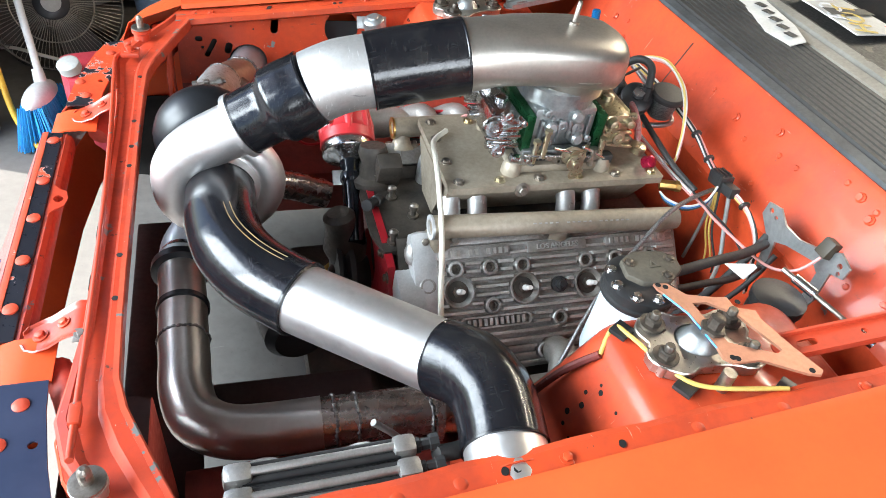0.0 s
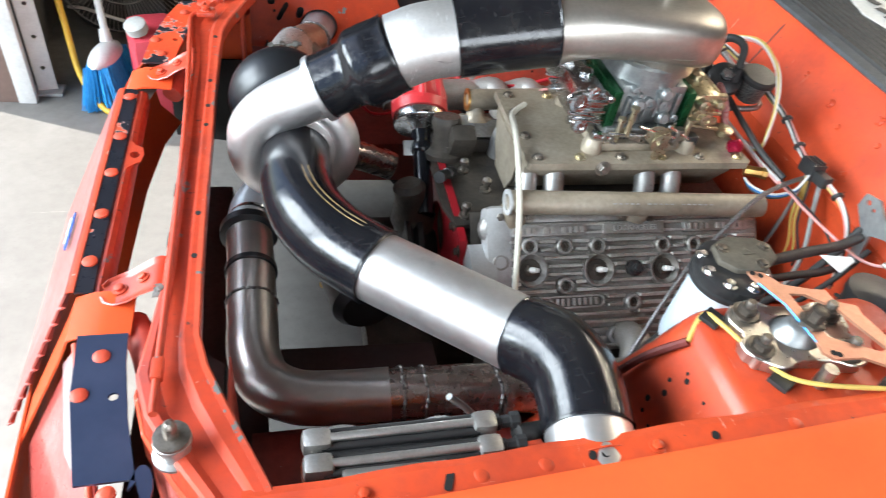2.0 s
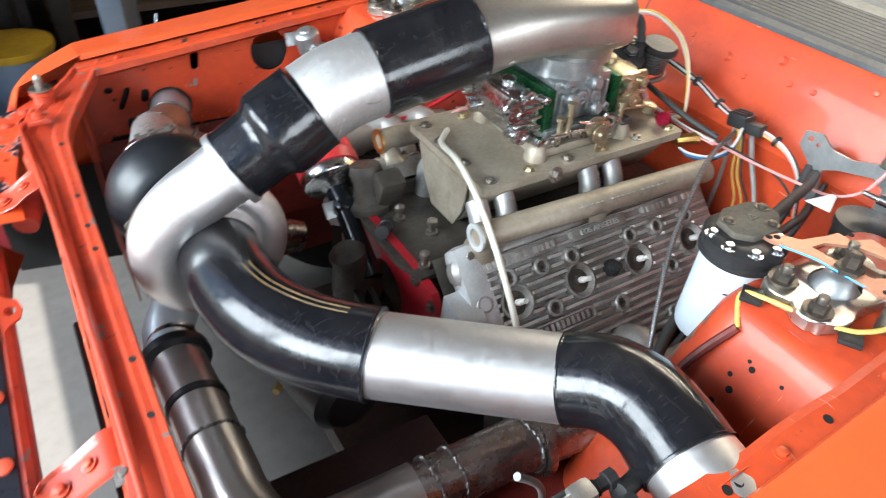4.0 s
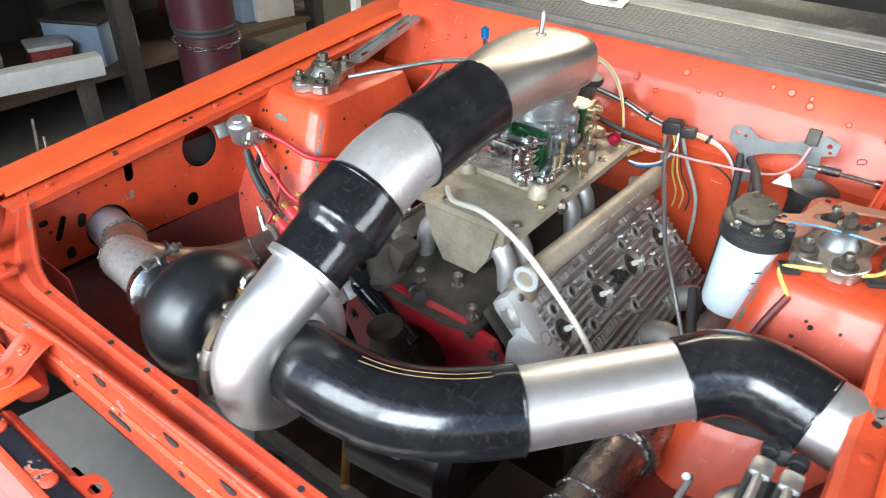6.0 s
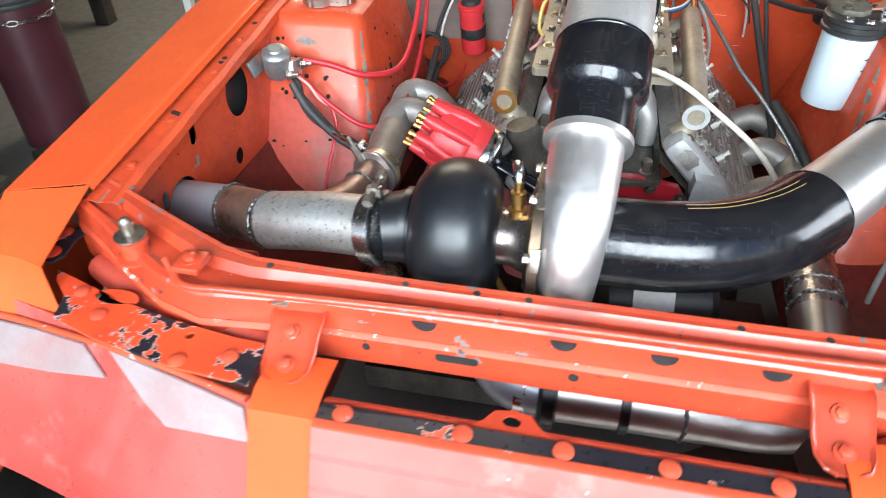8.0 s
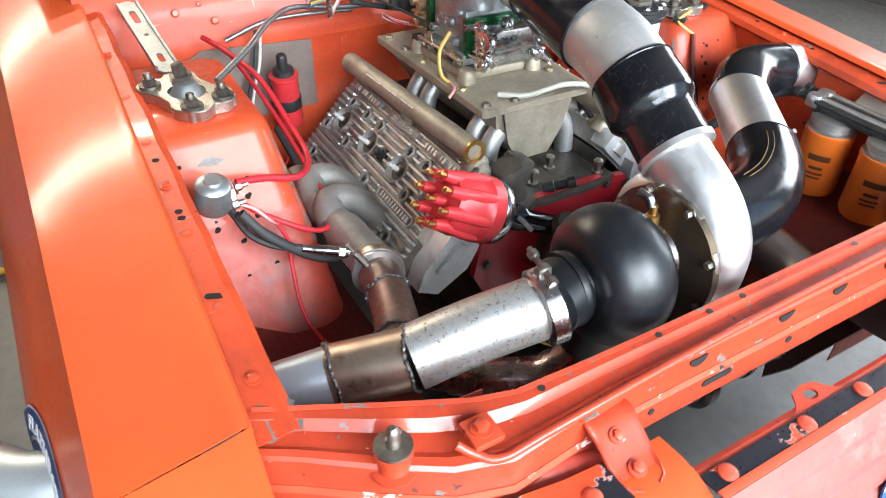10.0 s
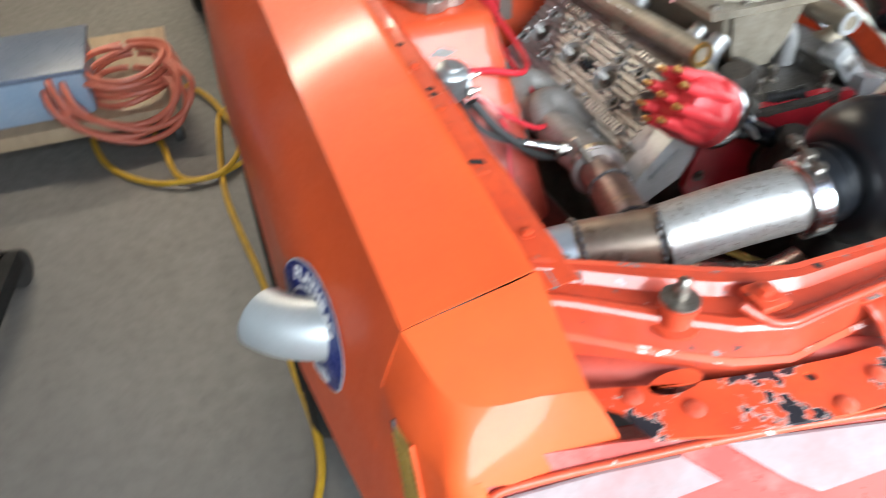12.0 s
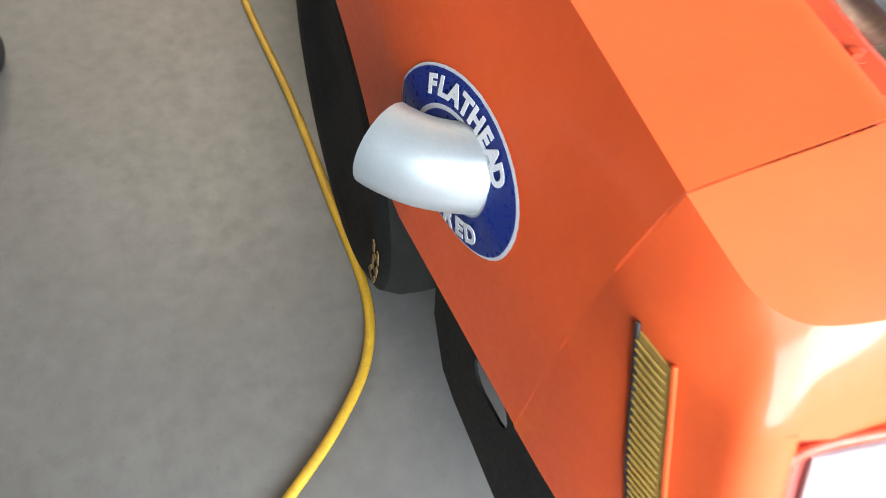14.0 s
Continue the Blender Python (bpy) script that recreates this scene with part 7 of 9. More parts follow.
# ---------- strut tops and brackets ----------
def strut_plate(s):
    c = Vector((0.785, 0.556 if s > 0 else -0.530, 0.8705))
    t = thing("camber_plate", c, "billet aluminium camber plate bolted on the strut tower", "camber plate", "camber plates")
    o = [(-0.080, -0.016), (-0.078, -0.032), (-0.060, -0.046), (-0.044, -0.053), (-0.030, -0.051), (-0.014, -0.043), (0.030, -0.043), (0.048, -0.050), (0.066, -0.050), (0.080, -0.038), (0.080, -0.012), (0.073, 0.0)]
    o = o + [(x, -y) for x, y in o[-2::-1]] + [(-0.072, 0.0)]
    tilt = Matrix.Translation(c) @ Matrix.Rotation(radians(-1.2), 4, "Y") @ Matrix.Rotation(radians(22 if s > 0 else -6), 4, "Z")
    pb = B()
    plate(pb, o, [slot2(-0.056, 0.030, 0.040, 0.012, -40), slot2(-0.056, -0.030, 0.040, 0.012, 40), slot2(0.058, 0.030, 0.032, 0.012, 30), slot2(0.058, -0.030, 0.032, 0.012, -30), ring2(0, 0, 0.034, 0.029, n=24)], 0.018, tilt)
    part("plate", pb, BILLET, t)
    edge = sweep(B(), curve([tilt @ Vector((x * 0.992, y * 0.992, 0.0165)) for x, y in o], 2, True), 0.0022, 6, caps=False)
    part("rounded_edge", edge, BILLET, t)
    part("bearing", lathe(B(), tilt @ Vector((0, 0, 0.002)), (0.02, 0, 1), [(0.031, 0), (0.031, 0.010), (0.024, 0.018), (0.018, 0.030), (0.012, 0.033)], 28), GALV, t)
    st = lathe(B(), tilt @ Vector((0.012, 0, 0.028)), (0.02, 0, 1), [(0.017, 0), (0.017, 0.014), (0.0105, 0.016), (0.0105, 0.032), (0.007, 0.034)], 6)
    part("nut", st, BOLT_DARK, t)
    for x, y in ((-0.060, -0.026), (-0.056, 0.030), (0.058, 0.030), (0.058, -0.030)):
        p = tilt @ Vector((x, y, 0.018))
        part("washer", lathe(B(), p, (0, 0, 1), [(0.0175, 0), (0.0175, 0.0025), (0.012, 0.003)], 20), BOLT_DARK, t)
        b = hexbolt(B(), p + Vector((0, 0, 0.002)), (0, 0, 1), 0.0115, 0.011)
        lathe(b, p, (0, 0, 1), [(0.0068, 0.012), (0.0068, 0.022), (0.0055, 0.024)], 12)
        part("bolt", b, BOLT_DARK, t)


strut_plate(1)
strut_plate(-1)

for s in (1, -1):
    br = thing("brace_arm", (0.95, s * 0.56, 0.88), "scuffed steel brace arm between strut tower and cowl", "brace", "brace arms")
    bb = B()
    d = Vector((0.235, s * 0.015, 0.045))
    L = d.length
    m = Matrix.Translation((0.90, s * 0.562, 0.885)) @ Matrix.Rotation(math.atan2(d.y, d.x), 4, "Z") @ Matrix.Rotation(-math.asin(d.z / L), 4, "Y")
    plate(bb, slot2(L / 2, 0, L + 0.03, 0.036), [slot2(0.035, 0, 0.030, 0.011), slot2(L - 0.05, 0, 0.05, 0.012), ring2(L * 0.5, 0, 0.005, n=8)], 0.004, m)
    for e in (-0.0175, 0.0175):
        box(bb, m @ Vector((L / 2, e, 0.005)), (L, 0.004, 0.012), m.to_3x3())
    part("bar", bb, SUPPORT if s < 0 else GALV, br)

cbk = thing("loose_bracket", (0.80, -0.54, 0.90), "rust-coloured triangular bracket plate with a blue edge", "bracket")
kb = B()
hole = [(0.795, -0.482), (0.817, -0.484), (0.848, -0.509), (0.858, -0.535), (0.875, -0.578), (0.864, -0.583), (0.827, -0.566), (0.806, -0.555), (0.799, -0.52)]
plate(kb, [(0.758, -0.439), (0.759, -0.45), (0.78, -0.499), (0.786, -0.56), (0.784, -0.577), (0.794, -0.588), (0.833, -0.589), (0.885, -0.62), (0.901, -0.625), (0.909, -0.618), (0.893, -0.575), (0.879, -0.524), (0.881, -0.509), (0.854, -0.499), (0.853, -0.479), (0.836, -0.477), (0.796, -0.466), (0.778, -0.442), (0.765, -0.439)],
      [hole], 0.004, Matrix.Translation((0, 0, 0.904)))
part("plate", kb, COPPERY, cbk)
# bolt holes are black discs on the plate, their shade painted
for x, y in [(0.763, -0.443), (0.772, -0.448), (0.797, -0.579), (0.803, -0.582), (0.893, -0.616), (0.864, -0.49)]:
    part("bolt_hole_disc", lathe(B(), (x, y, 0.9078), (0, 0, 1), [(0.0042, 0), (0.0042, 0.0008)], 10), HOLE_DARK, cbk)
part("blue_edge", sweep(B(), [(0.763, -0.46, 0.9065), (0.78, -0.499, 0.9065), (0.786, -0.56, 0.9065)], 0.0013, 6), BLUEAN, cbk)
part("spacer", rod(B(), (0.783, -0.598, 0.872), (0.783, -0.598, 0.904), 0.009, n=12), BOLT, cbk)

gb = thing("cable_bracket", (1.085, -0.36, 0.80), "grey galvanised cable bracket with two eared ends", "bracket")
gk = B()
plate(gk, [(-0.270, 0.872), (-0.272, 0.898), (-0.300, 0.905), (-0.325, 0.888), (-0.36, 0.888), (-0.405, 0.905), (-0.435, 0.925), (-0.462, 0.915), (-0.460, 0.893), (-0.438, 0.885), (-0.440, 0.825), (-0.434, 0.805), (-0.418, 0.808), (-0.418, 0.868), (-0.40, 0.878), (-0.345, 0.862), (-0.322, 0.85), (-0.330, 0.795), (-0.312, 0.788), (-0.302, 0.845)],
      [ring2(-0.285, 0.889, 0.005, n=10), ring2(-0.300, 0.885, 0.004, n=8), ring2(-0.445, 0.907, 0.005, n=10), ring2(-0.449, 0.895, 0.004, n=8)], 0.004, Matrix.Translation((0, 0, 0)) @ yz(1.082))
part("plate", gk, GALV, gb)
part("clip", box(B(), (1.078, -0.415, 0.918), (0.02, 0.022, 0.03), Matrix.Rotation(radians(20), 3, "Y"), 0.003), surf("brown_clip", (0.03, 0.022, 0.012), (0.05, 0.035, 0.015), 0.5, 0.6), gb)
tc = thing("throttle_cable_end", (1.0, -0.44, 0.885), "white and steel throttle cable end lying loose", "cable")
wt = B()
plate(wt, [(0, 0), (0.046, 0.008), (0.050, 0.002), (0.028, -0.022)], [], 0.0025, Matrix.Translation((0.915, -0.395, 0.886)) @ Matrix.Rotation(radians(-22), 4, "Z") @ Matrix.Rotation(radians(20), 4, "X"))
part("tag", wt, WIRE_W, tc, "white plastic tag")
part("rod", sweep(B(), [(0.99, -0.43, 0.90), (1.03, -0.51, 0.885), (1.06, -0.565, 0.872)], 0.004, 8), BOLT, tc)
for p, q in (((1.0, -0.448, 0.897), (1.015, -0.48, 0.892)), ((1.045, -0.535, 0.878), (1.062, -0.568, 0.871))):
    part("ferrule", rod(B(), p, q, 0.008, n=10), CHROME, tc)
mc = thing("clutch_reservoir", (0.97, -0.47, 0.80), "small black round reservoir behind the strut tower", "reservoir")
part("body", lathe(B(), (0.985, -0.455, 0.80), (0, 0, 1), [(0.036, 0), (0.038, 0.01), (0.038, 0.05), (0.041, 0.052), (0.041, 0.066), (0.02, 0.07)], 28), BLKPLAST, mc)

# fuel regulator, breather and fittings behind the carburettor
fr = thing("fuel_regulator", (0.98, 0.05, 0.87), "black fuel regulator and mesh breather behind the carburettor", "regulator")
part("body", lathe(B(), (0.985, 0.055, 0.905), (-0.25, -0.5, 0.8), [(0.030, 0), (0.032, 0.004), (0.032, 0.022), (0.028, 0.026), (0.012, 0.03), (0.012, 0.036)], 28), BLKPLAST, fr)
MESH = surf("mesh_breather", (0.30, 0.31, 0.30), (0.05, 0.05, 0.05), 0.35, 0.5, metal=0.8, scale=420, fine=500, bump=0.5)
part("breather", lathe(B(), (1.035, 0.035, 0.890), (0, -0.2, 1), [(0.024, 0), (0.026, 0.004), (0.027, 0.040)], 28), MESH, fr, "steel mesh breather")
part("breather_lid", lathe(B(), (1.035, 0.027, 0.9295), (0, -0.2, 1), [(0.028, 0), (0.0345, 0.003), (0.0345, 0.010), (0.030, 0.014), (0.010, 0.015)], 32), BLKPLAST, fr, "flat black breather lid")
part("regulator_nut", lathe(B(), (0.976, 0.037, 0.934), (-0.25, -0.5, 0.8), [(0.012, 0), (0.012, 0.008), (0.006, 0.010)], 6), CHROME, fr)
part("hose_loop", sweep(B(), curve([(0.962, 0.085, 0.925), (0.96, 0.09, 0.965), (0.975, 0.07, 0.99), (0.99, 0.045, 0.985), (0.992, 0.035, 0.945)]), 0.0075, 12), BLKRUB, fr)
for p, mat in (((0.962, 0.085, 0.915), BLKPLAST), ((0.992, 0.035, 0.935), BLKPLAST)):
    part("fitting", lathe(B(), p, (0, 0, 1), [(0.011, -0.012), (0.011, 0.014), (0.009, 0.016)], 8), mat, fr)
fh = thing("fuel_hose_end", (0.945, -0.045, 0.85), "red and gold anodised hose end on the plenum plate", "fitting")
part("gold_nut", lathe(B(), (0.950, -0.050, 0.862), (0.1, -0.2, 1), [(0.016, 0), (0.016, 0.012), (0.012, 0.014)], 12), GOLD, fh)
part("red_nut", lathe(B(), (0.958, -0.078, 0.852), (0.2, -0.6, 0.5), [(0.012, 0), (0.012, 0.018), (0.009, 0.02)], 8), REDAN, fh)
part("braid", sweep(B(), curve([(0.955, -0.043, 0.868), (0.958, -0.02, 0.895), (0.962, 0.01, 0.910), (0.968, 0.05, 0.915)]), 0.0065, 12), surf("red_braid", (0.34, 0.06, 0.06), (0.46, 0.28, 0.26), 0.4, 0.6, scale=300, fine=500, bump=0.4), fh)
part("yellow_plug", lathe(B(), (0.992, -0.10, 0.815), (0.9, -0.4, 0.1), [(0.010, 0), (0.010, 0.03), (0.012, 0.031), (0.012, 0.04)], 8), BRASS, fh)
bf = thing("blue_fitting", (0.99, 0.235, 0.96), "blue anodised fitting on a thin steel line", "fitting")
part("cap", lathe(B(), (0.952, 0.232, 0.996), (-0.05, 0.05, 1), [(0.009, 0), (0.009, 0.02), (0.007, 0.022)], 8), BLUEAN, bf)
part("line", rod(B(), (0.958, 0.228, 0.91), (0.952, 0.232, 0.998), 0.006, n=8), CHROME, bf)

# ---------- wires and hoses ----------
wire("vacuum_tube", [(0.60, 0.06, 0.849), (0.565, 0.02, 0.853), (0.548, -0.05, 0.866), (0.538, -0.12, 0.848), (0.530, -0.19, 0.803), (0.515, -0.27, 0.742), (0.508, -0.33, 0.66), (0.50, -0.37, 0.58)], 0.0050, CREAM, "cream plastic vacuum tube draped over the head", "tube", 10)
wire("spare_tube", [(0.41, -0.26, 0.625), (0.45, -0.29, 0.615), (0.49, -0.32, 0.625), (0.52, -0.34, 0.65)], 0.0062, CREAM, "short cream tube end above the crossover pipe", "tube", 10)
wire("dipstick_tube", [(1.060, -0.165, 0.846), (1.010, -0.178, 0.840), (0.951, -0.200, 0.8257), (0.890, -0.234, 0.792), (0.828, -0.270, 0.7525), (0.765, -0.320, 0.7116), (0.691, -0.385, 0.640), (0.62, -0.43, 0.56)], 0.0042, BRAID, "long braided steel dipstick tube across the head", "tube", 10)
wire("dark_hose", [(0.80, -0.345, 0.70), (0.74, -0.37, 0.675), (0.68, -0.40, 0.64), (0.62, -0.425, 0.56)], 0.009, BLKRUB, "black rubber hose beside the head", "hose", 10)
wire("steel_line", [(1.085, -0.175, 0.86), (1.085, -0.20, 0.80), (1.08, -0.24, 0.72), (1.07, -0.25, 0.62)], 0.0042, WIRE_G, "grey steel line down the firewall", "line")
wire("steel_line", [(1.085, -0.145, 0.84), (1.085, -0.150, 0.75), (1.08, -0.15, 0.66)], 0.0035, WIRE_G, "grey steel line down the firewall", "line")
def strands(path, kinds, spread, r, label, seed):
    """Single wires that run together, each a little off the common line."""
    rnd = random.Random(seed)
    for k, (mat, col) in enumerate(kinds):
        a = 2 * math.pi * k / len(kinds)
        pts = [Vector(p) + Vector((spread * 0.6 * math.cos(a + 0.5 * i), rnd.uniform(-0.2, 0.2) * spread, spread * math.sin(a + 0.5 * i))) for i, p in enumerate(path)]
        wire("harness_wire", [tuple(p) for p in pts], r, mat, f"thin {col} wire {label}")


TAN = (WIRE_Y, "tan")
MAIN = [(1.050, 0.235, 0.910), (1.064, 0.190, 0.912), (1.070, 0.117, 0.911), (1.074, 0.028, 0.902), (1.076, -0.047, 0.890), (1.074, -0.105, 0.873), (1.068, -0.150, 0.868)]
strands(MAIN, ((BLKRUB, "black"), (WIRE_W, "white"), (BLKRUB, "black"), TAN, (WIRE_G, "grey"), (BLKRUB, "black"), (WIRE_P, "pink")), 0.0046, 0.0021, "of the harness along the firewall", 1)
AFTER = [(1.068, -0.195, 0.866), (1.072, -0.232, 0.862), (1.074, -0.265, 0.850), (1.078, -0.292, 0.822), (1.080, -0.308, 0.775), (1.090, -0.315, 0.72)]
strands(AFTER, ((BLKRUB, "black"), (WIRE_W, "white"), (WIRE_P, "pink"), (WIRE_Y, "yellow"), (BLKRUB, "black")), 0.0038, 0.0020, "below the connector", 2)
LOOP = [(0.990, 0.215, 0.900), (1.030, 0.165, 0.933), (1.030, 0.132, 0.962), (1.030, 0.059, 0.989), (1.030, -0.002, 0.980), (1.030, -0.036, 0.955), (1.030, -0.058, 0.915), (1.030, -0.069, 0.878), (1.030, -0.072, 0.850), (1.030, -0.057, 0.833), (1.034, -0.020, 0.822)]
strands(LOOP, ((WIRE_Y, "yellow"), (WIRE_W, "white"), (WIRE_P, "pink"), (WIRE_W, "white")), 0.0034, 0.0020, "looping behind the carburettor", 3)
CARB = [(0.972, 0.105, 0.890), (0.985, 0.070, 0.868), (1.000, 0.020, 0.848), (1.012, -0.030, 0.836), (1.022, -0.090, 0.828), (1.032, -0.150, 0.824)]
strands(CARB, ((WIRE_W, "white"), (WIRE_P, "pink"), (WIRE_R, "red"), (WIRE_W, "white")), 0.0036, 0.0021, "hanging past the plenum", 4)
wire("harness_loom", [(0.970, 0.175, 0.930), (0.995, 0.124, 0.908), (1.000, 0.046, 0.887), (1.004, -0.038, 0.868), (1.012, -0.100, 0.852), (1.030, -0.155, 0.838)], 0.0058, BLKRUB, "black taped harness loom behind the carburettor", "loom")
wire("harness_wire", [(1.030, -0.150, 0.826), (1.028, -0.195, 0.830), (1.022, -0.236, 0.835), (1.024, -0.321, 0.842), (1.035, -0.375, 0.846), (1.055, -0.405, 0.865), (1.074, -0.416, 0.900)], 0.0026, WIRE_P, "pink wire trailing to the cable bracket")
wire("harness_wire", [(1.030, -0.152, 0.832), (1.032, -0.200, 0.832), (1.042, -0.262, 0.826), (1.055, -0.300, 0.800), (1.06, -0.315, 0.76)], 0.0022, BLKRUB, "dark green wire of the loose harness")
for dz, mat, col in ((0, WIRE_B, "teal"), (0.004, WIRE_W, "white"), (-0.004, BLKRUB, "black")):
    wire("harness_wire", [(1.050, -0.182, 0.862 + dz), (1.036, -0.185, 0.832 + dz), (1.016, -0.166, 0.806 + dz), (0.996, -0.135, 0.800 + dz), (0.990, -0.112, 0.806)], 0.0022, mat, f"thin {col} wire to the plenum plug")
for y0, y1, mat, col in ((-0.170, -0.196, WIRE_Y, "tan"), (-0.176, -0.212, WIRE_Y, "orange"), (-0.182, -0.226, BLKRUB, "black")):
    wire("harness_wire", [(1.058, y0, 0.858), (1.060, y0 - 0.008, 0.826), (1.064, (y0 + y1) / 2, 0.775), (1.078, y1, 0.725), (1.095, y1 + 0.006, 0.68)], 0.0020, mat, f"thin {col} wire hanging from the harness")
wire("heater_hose", [(1.085, -0.300, 0.845), (1.045, -0.315, 0.800), (0.985, -0.330, 0.745), (0.900, -0.345, 0.690), (0.800, -0.360, 0.630), (0.720, -0.370, 0.570)], 0.0072, BLKRUB, "black hose falling from the firewall beside the head", "hose", 10)
wire("heater_hose", [(1.085, -0.335, 0.830), (1.040, -0.345, 0.770), (0.960, -0.352, 0.700), (0.860, -0.362, 0.640), (0.780, -0.372, 0.590)], 0.0050, BLKRUB, "thinner black hose beside the head", "hose", 10)
cn = thing("harness_connector", (1.065, -0.175, 0.875), "black multi-pin connector on the firewall harness", "connector")
part("shell", box(B(), (1.066, -0.162, 0.869), (0.026, 0.036, 0.026), Matrix.Rotation(radians(-8), 3, "X"), 0.004), BLKPLAST, cn)
part("plug_half", box(B(), (1.066, -0.195, 0.8665), (0.020, 0.034, 0.020), Matrix.Rotation(radians(-8), 3, "X"), 0.003), BLKPLAST, cn)
part("collar", box(B(), (1.066, -0.180, 0.868), (0.029, 0.006, 0.029), Matrix.Rotation(radians(-8), 3, "X"), 0.002), BLKPLAST, cn)
for dx in (-0.009, 0.0, 0.009):
    part("rib", box(B(), (1.066 + dx, -0.162, 0.8830), (0.003, 0.030, 0.003), Matrix.Rotation(radians(-8), 3, "X")), BLKPLAST, cn)
for y, z, x in ((0.03, 0.912, 1.074), (-0.05, 0.898, 1.076), (-0.11, 0.881, 1.074), (-0.24, 0.869, 1.072)):
    solo("cable_tie", lathe(B(), (x, y, z - 0.008), (0.02, 1, 0.3), [(0.0092, 0), (0.0102, 0.001), (0.0102, 0.005), (0.0092, 0.006)], 14), BLKPLAST, (x, y, z - 0.008), "black plastic cable tie round the harness", "cable tie", "cable ties")

wire("battery_cable", [(0.592, 0.545, 0.812), (0.605, 0.50, 0.80), (0.625, 0.435, 0.775), (0.70, 0.392, 0.762), (0.80, 0.388, 0.785), (0.92, 0.40, 0.83), (1.04, 0.43, 0.85), (1.10, 0.455, 0.86)], 0.0056, WIRE_R, "thick red battery cable from the solenoid", "cable", 12)
wire("battery_cable", [(0.572, 0.55, 0.79), (0.565, 0.50, 0.745), (0.565, 0.43, 0.70), (0.62, 0.385, 0.69), (0.75, 0.378, 0.71), (0.88, 0.385, 0.755), (0.99, 0.40, 0.80), (1.08, 0.42, 0.84)], 0.0045, WIRE_R, "thin red cable round the strut tower", "cable", 10)
wire("starter_cable", [(0.548, 0.555, 0.785), (0.535, 0.52, 0.735), (0.53, 0.45, 0.675), (0.56, 0.385, 0.645), (0.70, 0.37, 0.645), (0.82, 0.368, 0.66), (0.95, 0.37, 0.70)], 0.0075, BLKRUB, "thick black cable along the strut tower foot", "cable", 12)
wire("starter_cable", [(0.555, 0.56, 0.78), (0.545, 0.51, 0.725), (0.54, 0.44, 0.66), (0.60, 0.37, 0.63), (0.75, 0.36, 0.635), (0.9, 0.36, 0.67)], 0.006, BLKRUB, "black cable along the strut tower foot", "cable", 12)
wire("sensor_wire", [(0.58, 0.50, 0.735), (0.565, 0.485, 0.70), (0.545, 0.49, 0.655), (0.50, 0.495, 0.60), (0.45, 0.48, 0.565), (0.38, 0.44, 0.58), (0.33, 0.42, 0.64)], 0.0035, WIRE_R, "thin red wire trailing over the frame rail", "wire")
wire("sensor_wire", [(0.57, 0.555, 0.79), (0.565, 0.53, 0.775), (0.56, 0.51, 0.75), (0.575, 0.495, 0.73)], 0.0028, WIRE_P, "pink wire to the solenoid")
wire("fuel_line", [(0.81, 0.50, 0.885), (0.88, 0.42, 0.905), (0.97, 0.35, 0.915), (1.06, 0.27, 0.905), (1.08, 0.16, 0.885), (1.07, 0.03, 0.875), (1.0, 0.02, 0.872)], 0.0055, BRAID, "braided steel line along the firewall", "line", 10)
wire("fuel_line", [(1.10, 0.41, 0.845), (1.105, 0.33, 0.868), (1.10, 0.25, 0.875), (1.10, 0.12, 0.868)], 0.0045, BRAID, "thin braided line on the firewall", "line", 10)
lp = B()
for k in range(4):
    c = Vector((1.075 - 0.006 * k, 0.405 + 0.004 * k, 0.642))
    sweep(lp, curve([c + Vector((0.004 * math.sin(3 * a), 0.036 * math.cos(a), (0.040 + 0.003 * k) * math.sin(a))) for a in [2 * math.pi * j / 10 for j in range(10)]], 4, True) , 0.0042, 8)
solo("coiled_wire", lp, BLKRUB, (1.075, 0.405, 0.60), "coil of black wire hanging on the firewall", "wire")
wire("coil_lead", [(1.07, 0.40, 0.68), (1.075, 0.385, 0.73), (1.085, 0.36, 0.79), (1.095, 0.345, 0.86)], 0.0045, BLKRUB, "black and white leads beside the coil", "wire")
wire("coil_lead", [(1.07, 0.39, 0.67), (1.075, 0.375, 0.73), (1.085, 0.35, 0.79), (1.095, 0.335, 0.86)], 0.003, WIRE_W, "white lead beside the coil", "wire")
wire("coil_lead", [(1.05, 0.32, 0.62), (1.02, 0.33, 0.60), (0.98, 0.36, 0.59), (0.95, 0.39, 0.63)], 0.003, WIRE_R, "thin red lead below the coil", "wire")
wire("throttle_cable", [(0.80, 0.05, 0.90), (0.90, 0.09, 0.915), (0.98, 0.12, 0.925), (1.04, 0.15, 0.93)], 0.003, BLKRUB, "thin black throttle cable", "cable")
wire("carb_lead", [(0.72, 0.09, 0.93), (0.715, 0.115, 0.90), (0.70, 0.12, 0.862), (0.685, 0.11, 0.85)], 0.0036, WIRE_Y, "yellow lead beside the carburettor", "wire")
wire("carb_lead", [(0.685, 0.11, 0.85), (0.66, 0.115, 0.848), (0.655, 0.13, 0.835)], 0.003, WIRE_P, "pink lead beside the carburettor", "wire")
wire("turn_signal_lead", [(0.665, -0.50, 0.845), (0.69, -0.475, 0.868), (0.70, -0.50, 0.877), (0.725, -0.565, 0.879), (0.76, -0.60, 0.882), (0.86, -0.625, 0.89)], 0.0032, WIRE_Y, "yellow lead tied down on the strut tower", "wire")
wire("red_lead", [(0.665, -0.50, 0.845), (0.63, -0.48, 0.79), (0.59, -0.47, 0.72), (0.55, -0.46, 0.66)], 0.006, DARKRED, "dull red hose beside the strut tower", "hose")
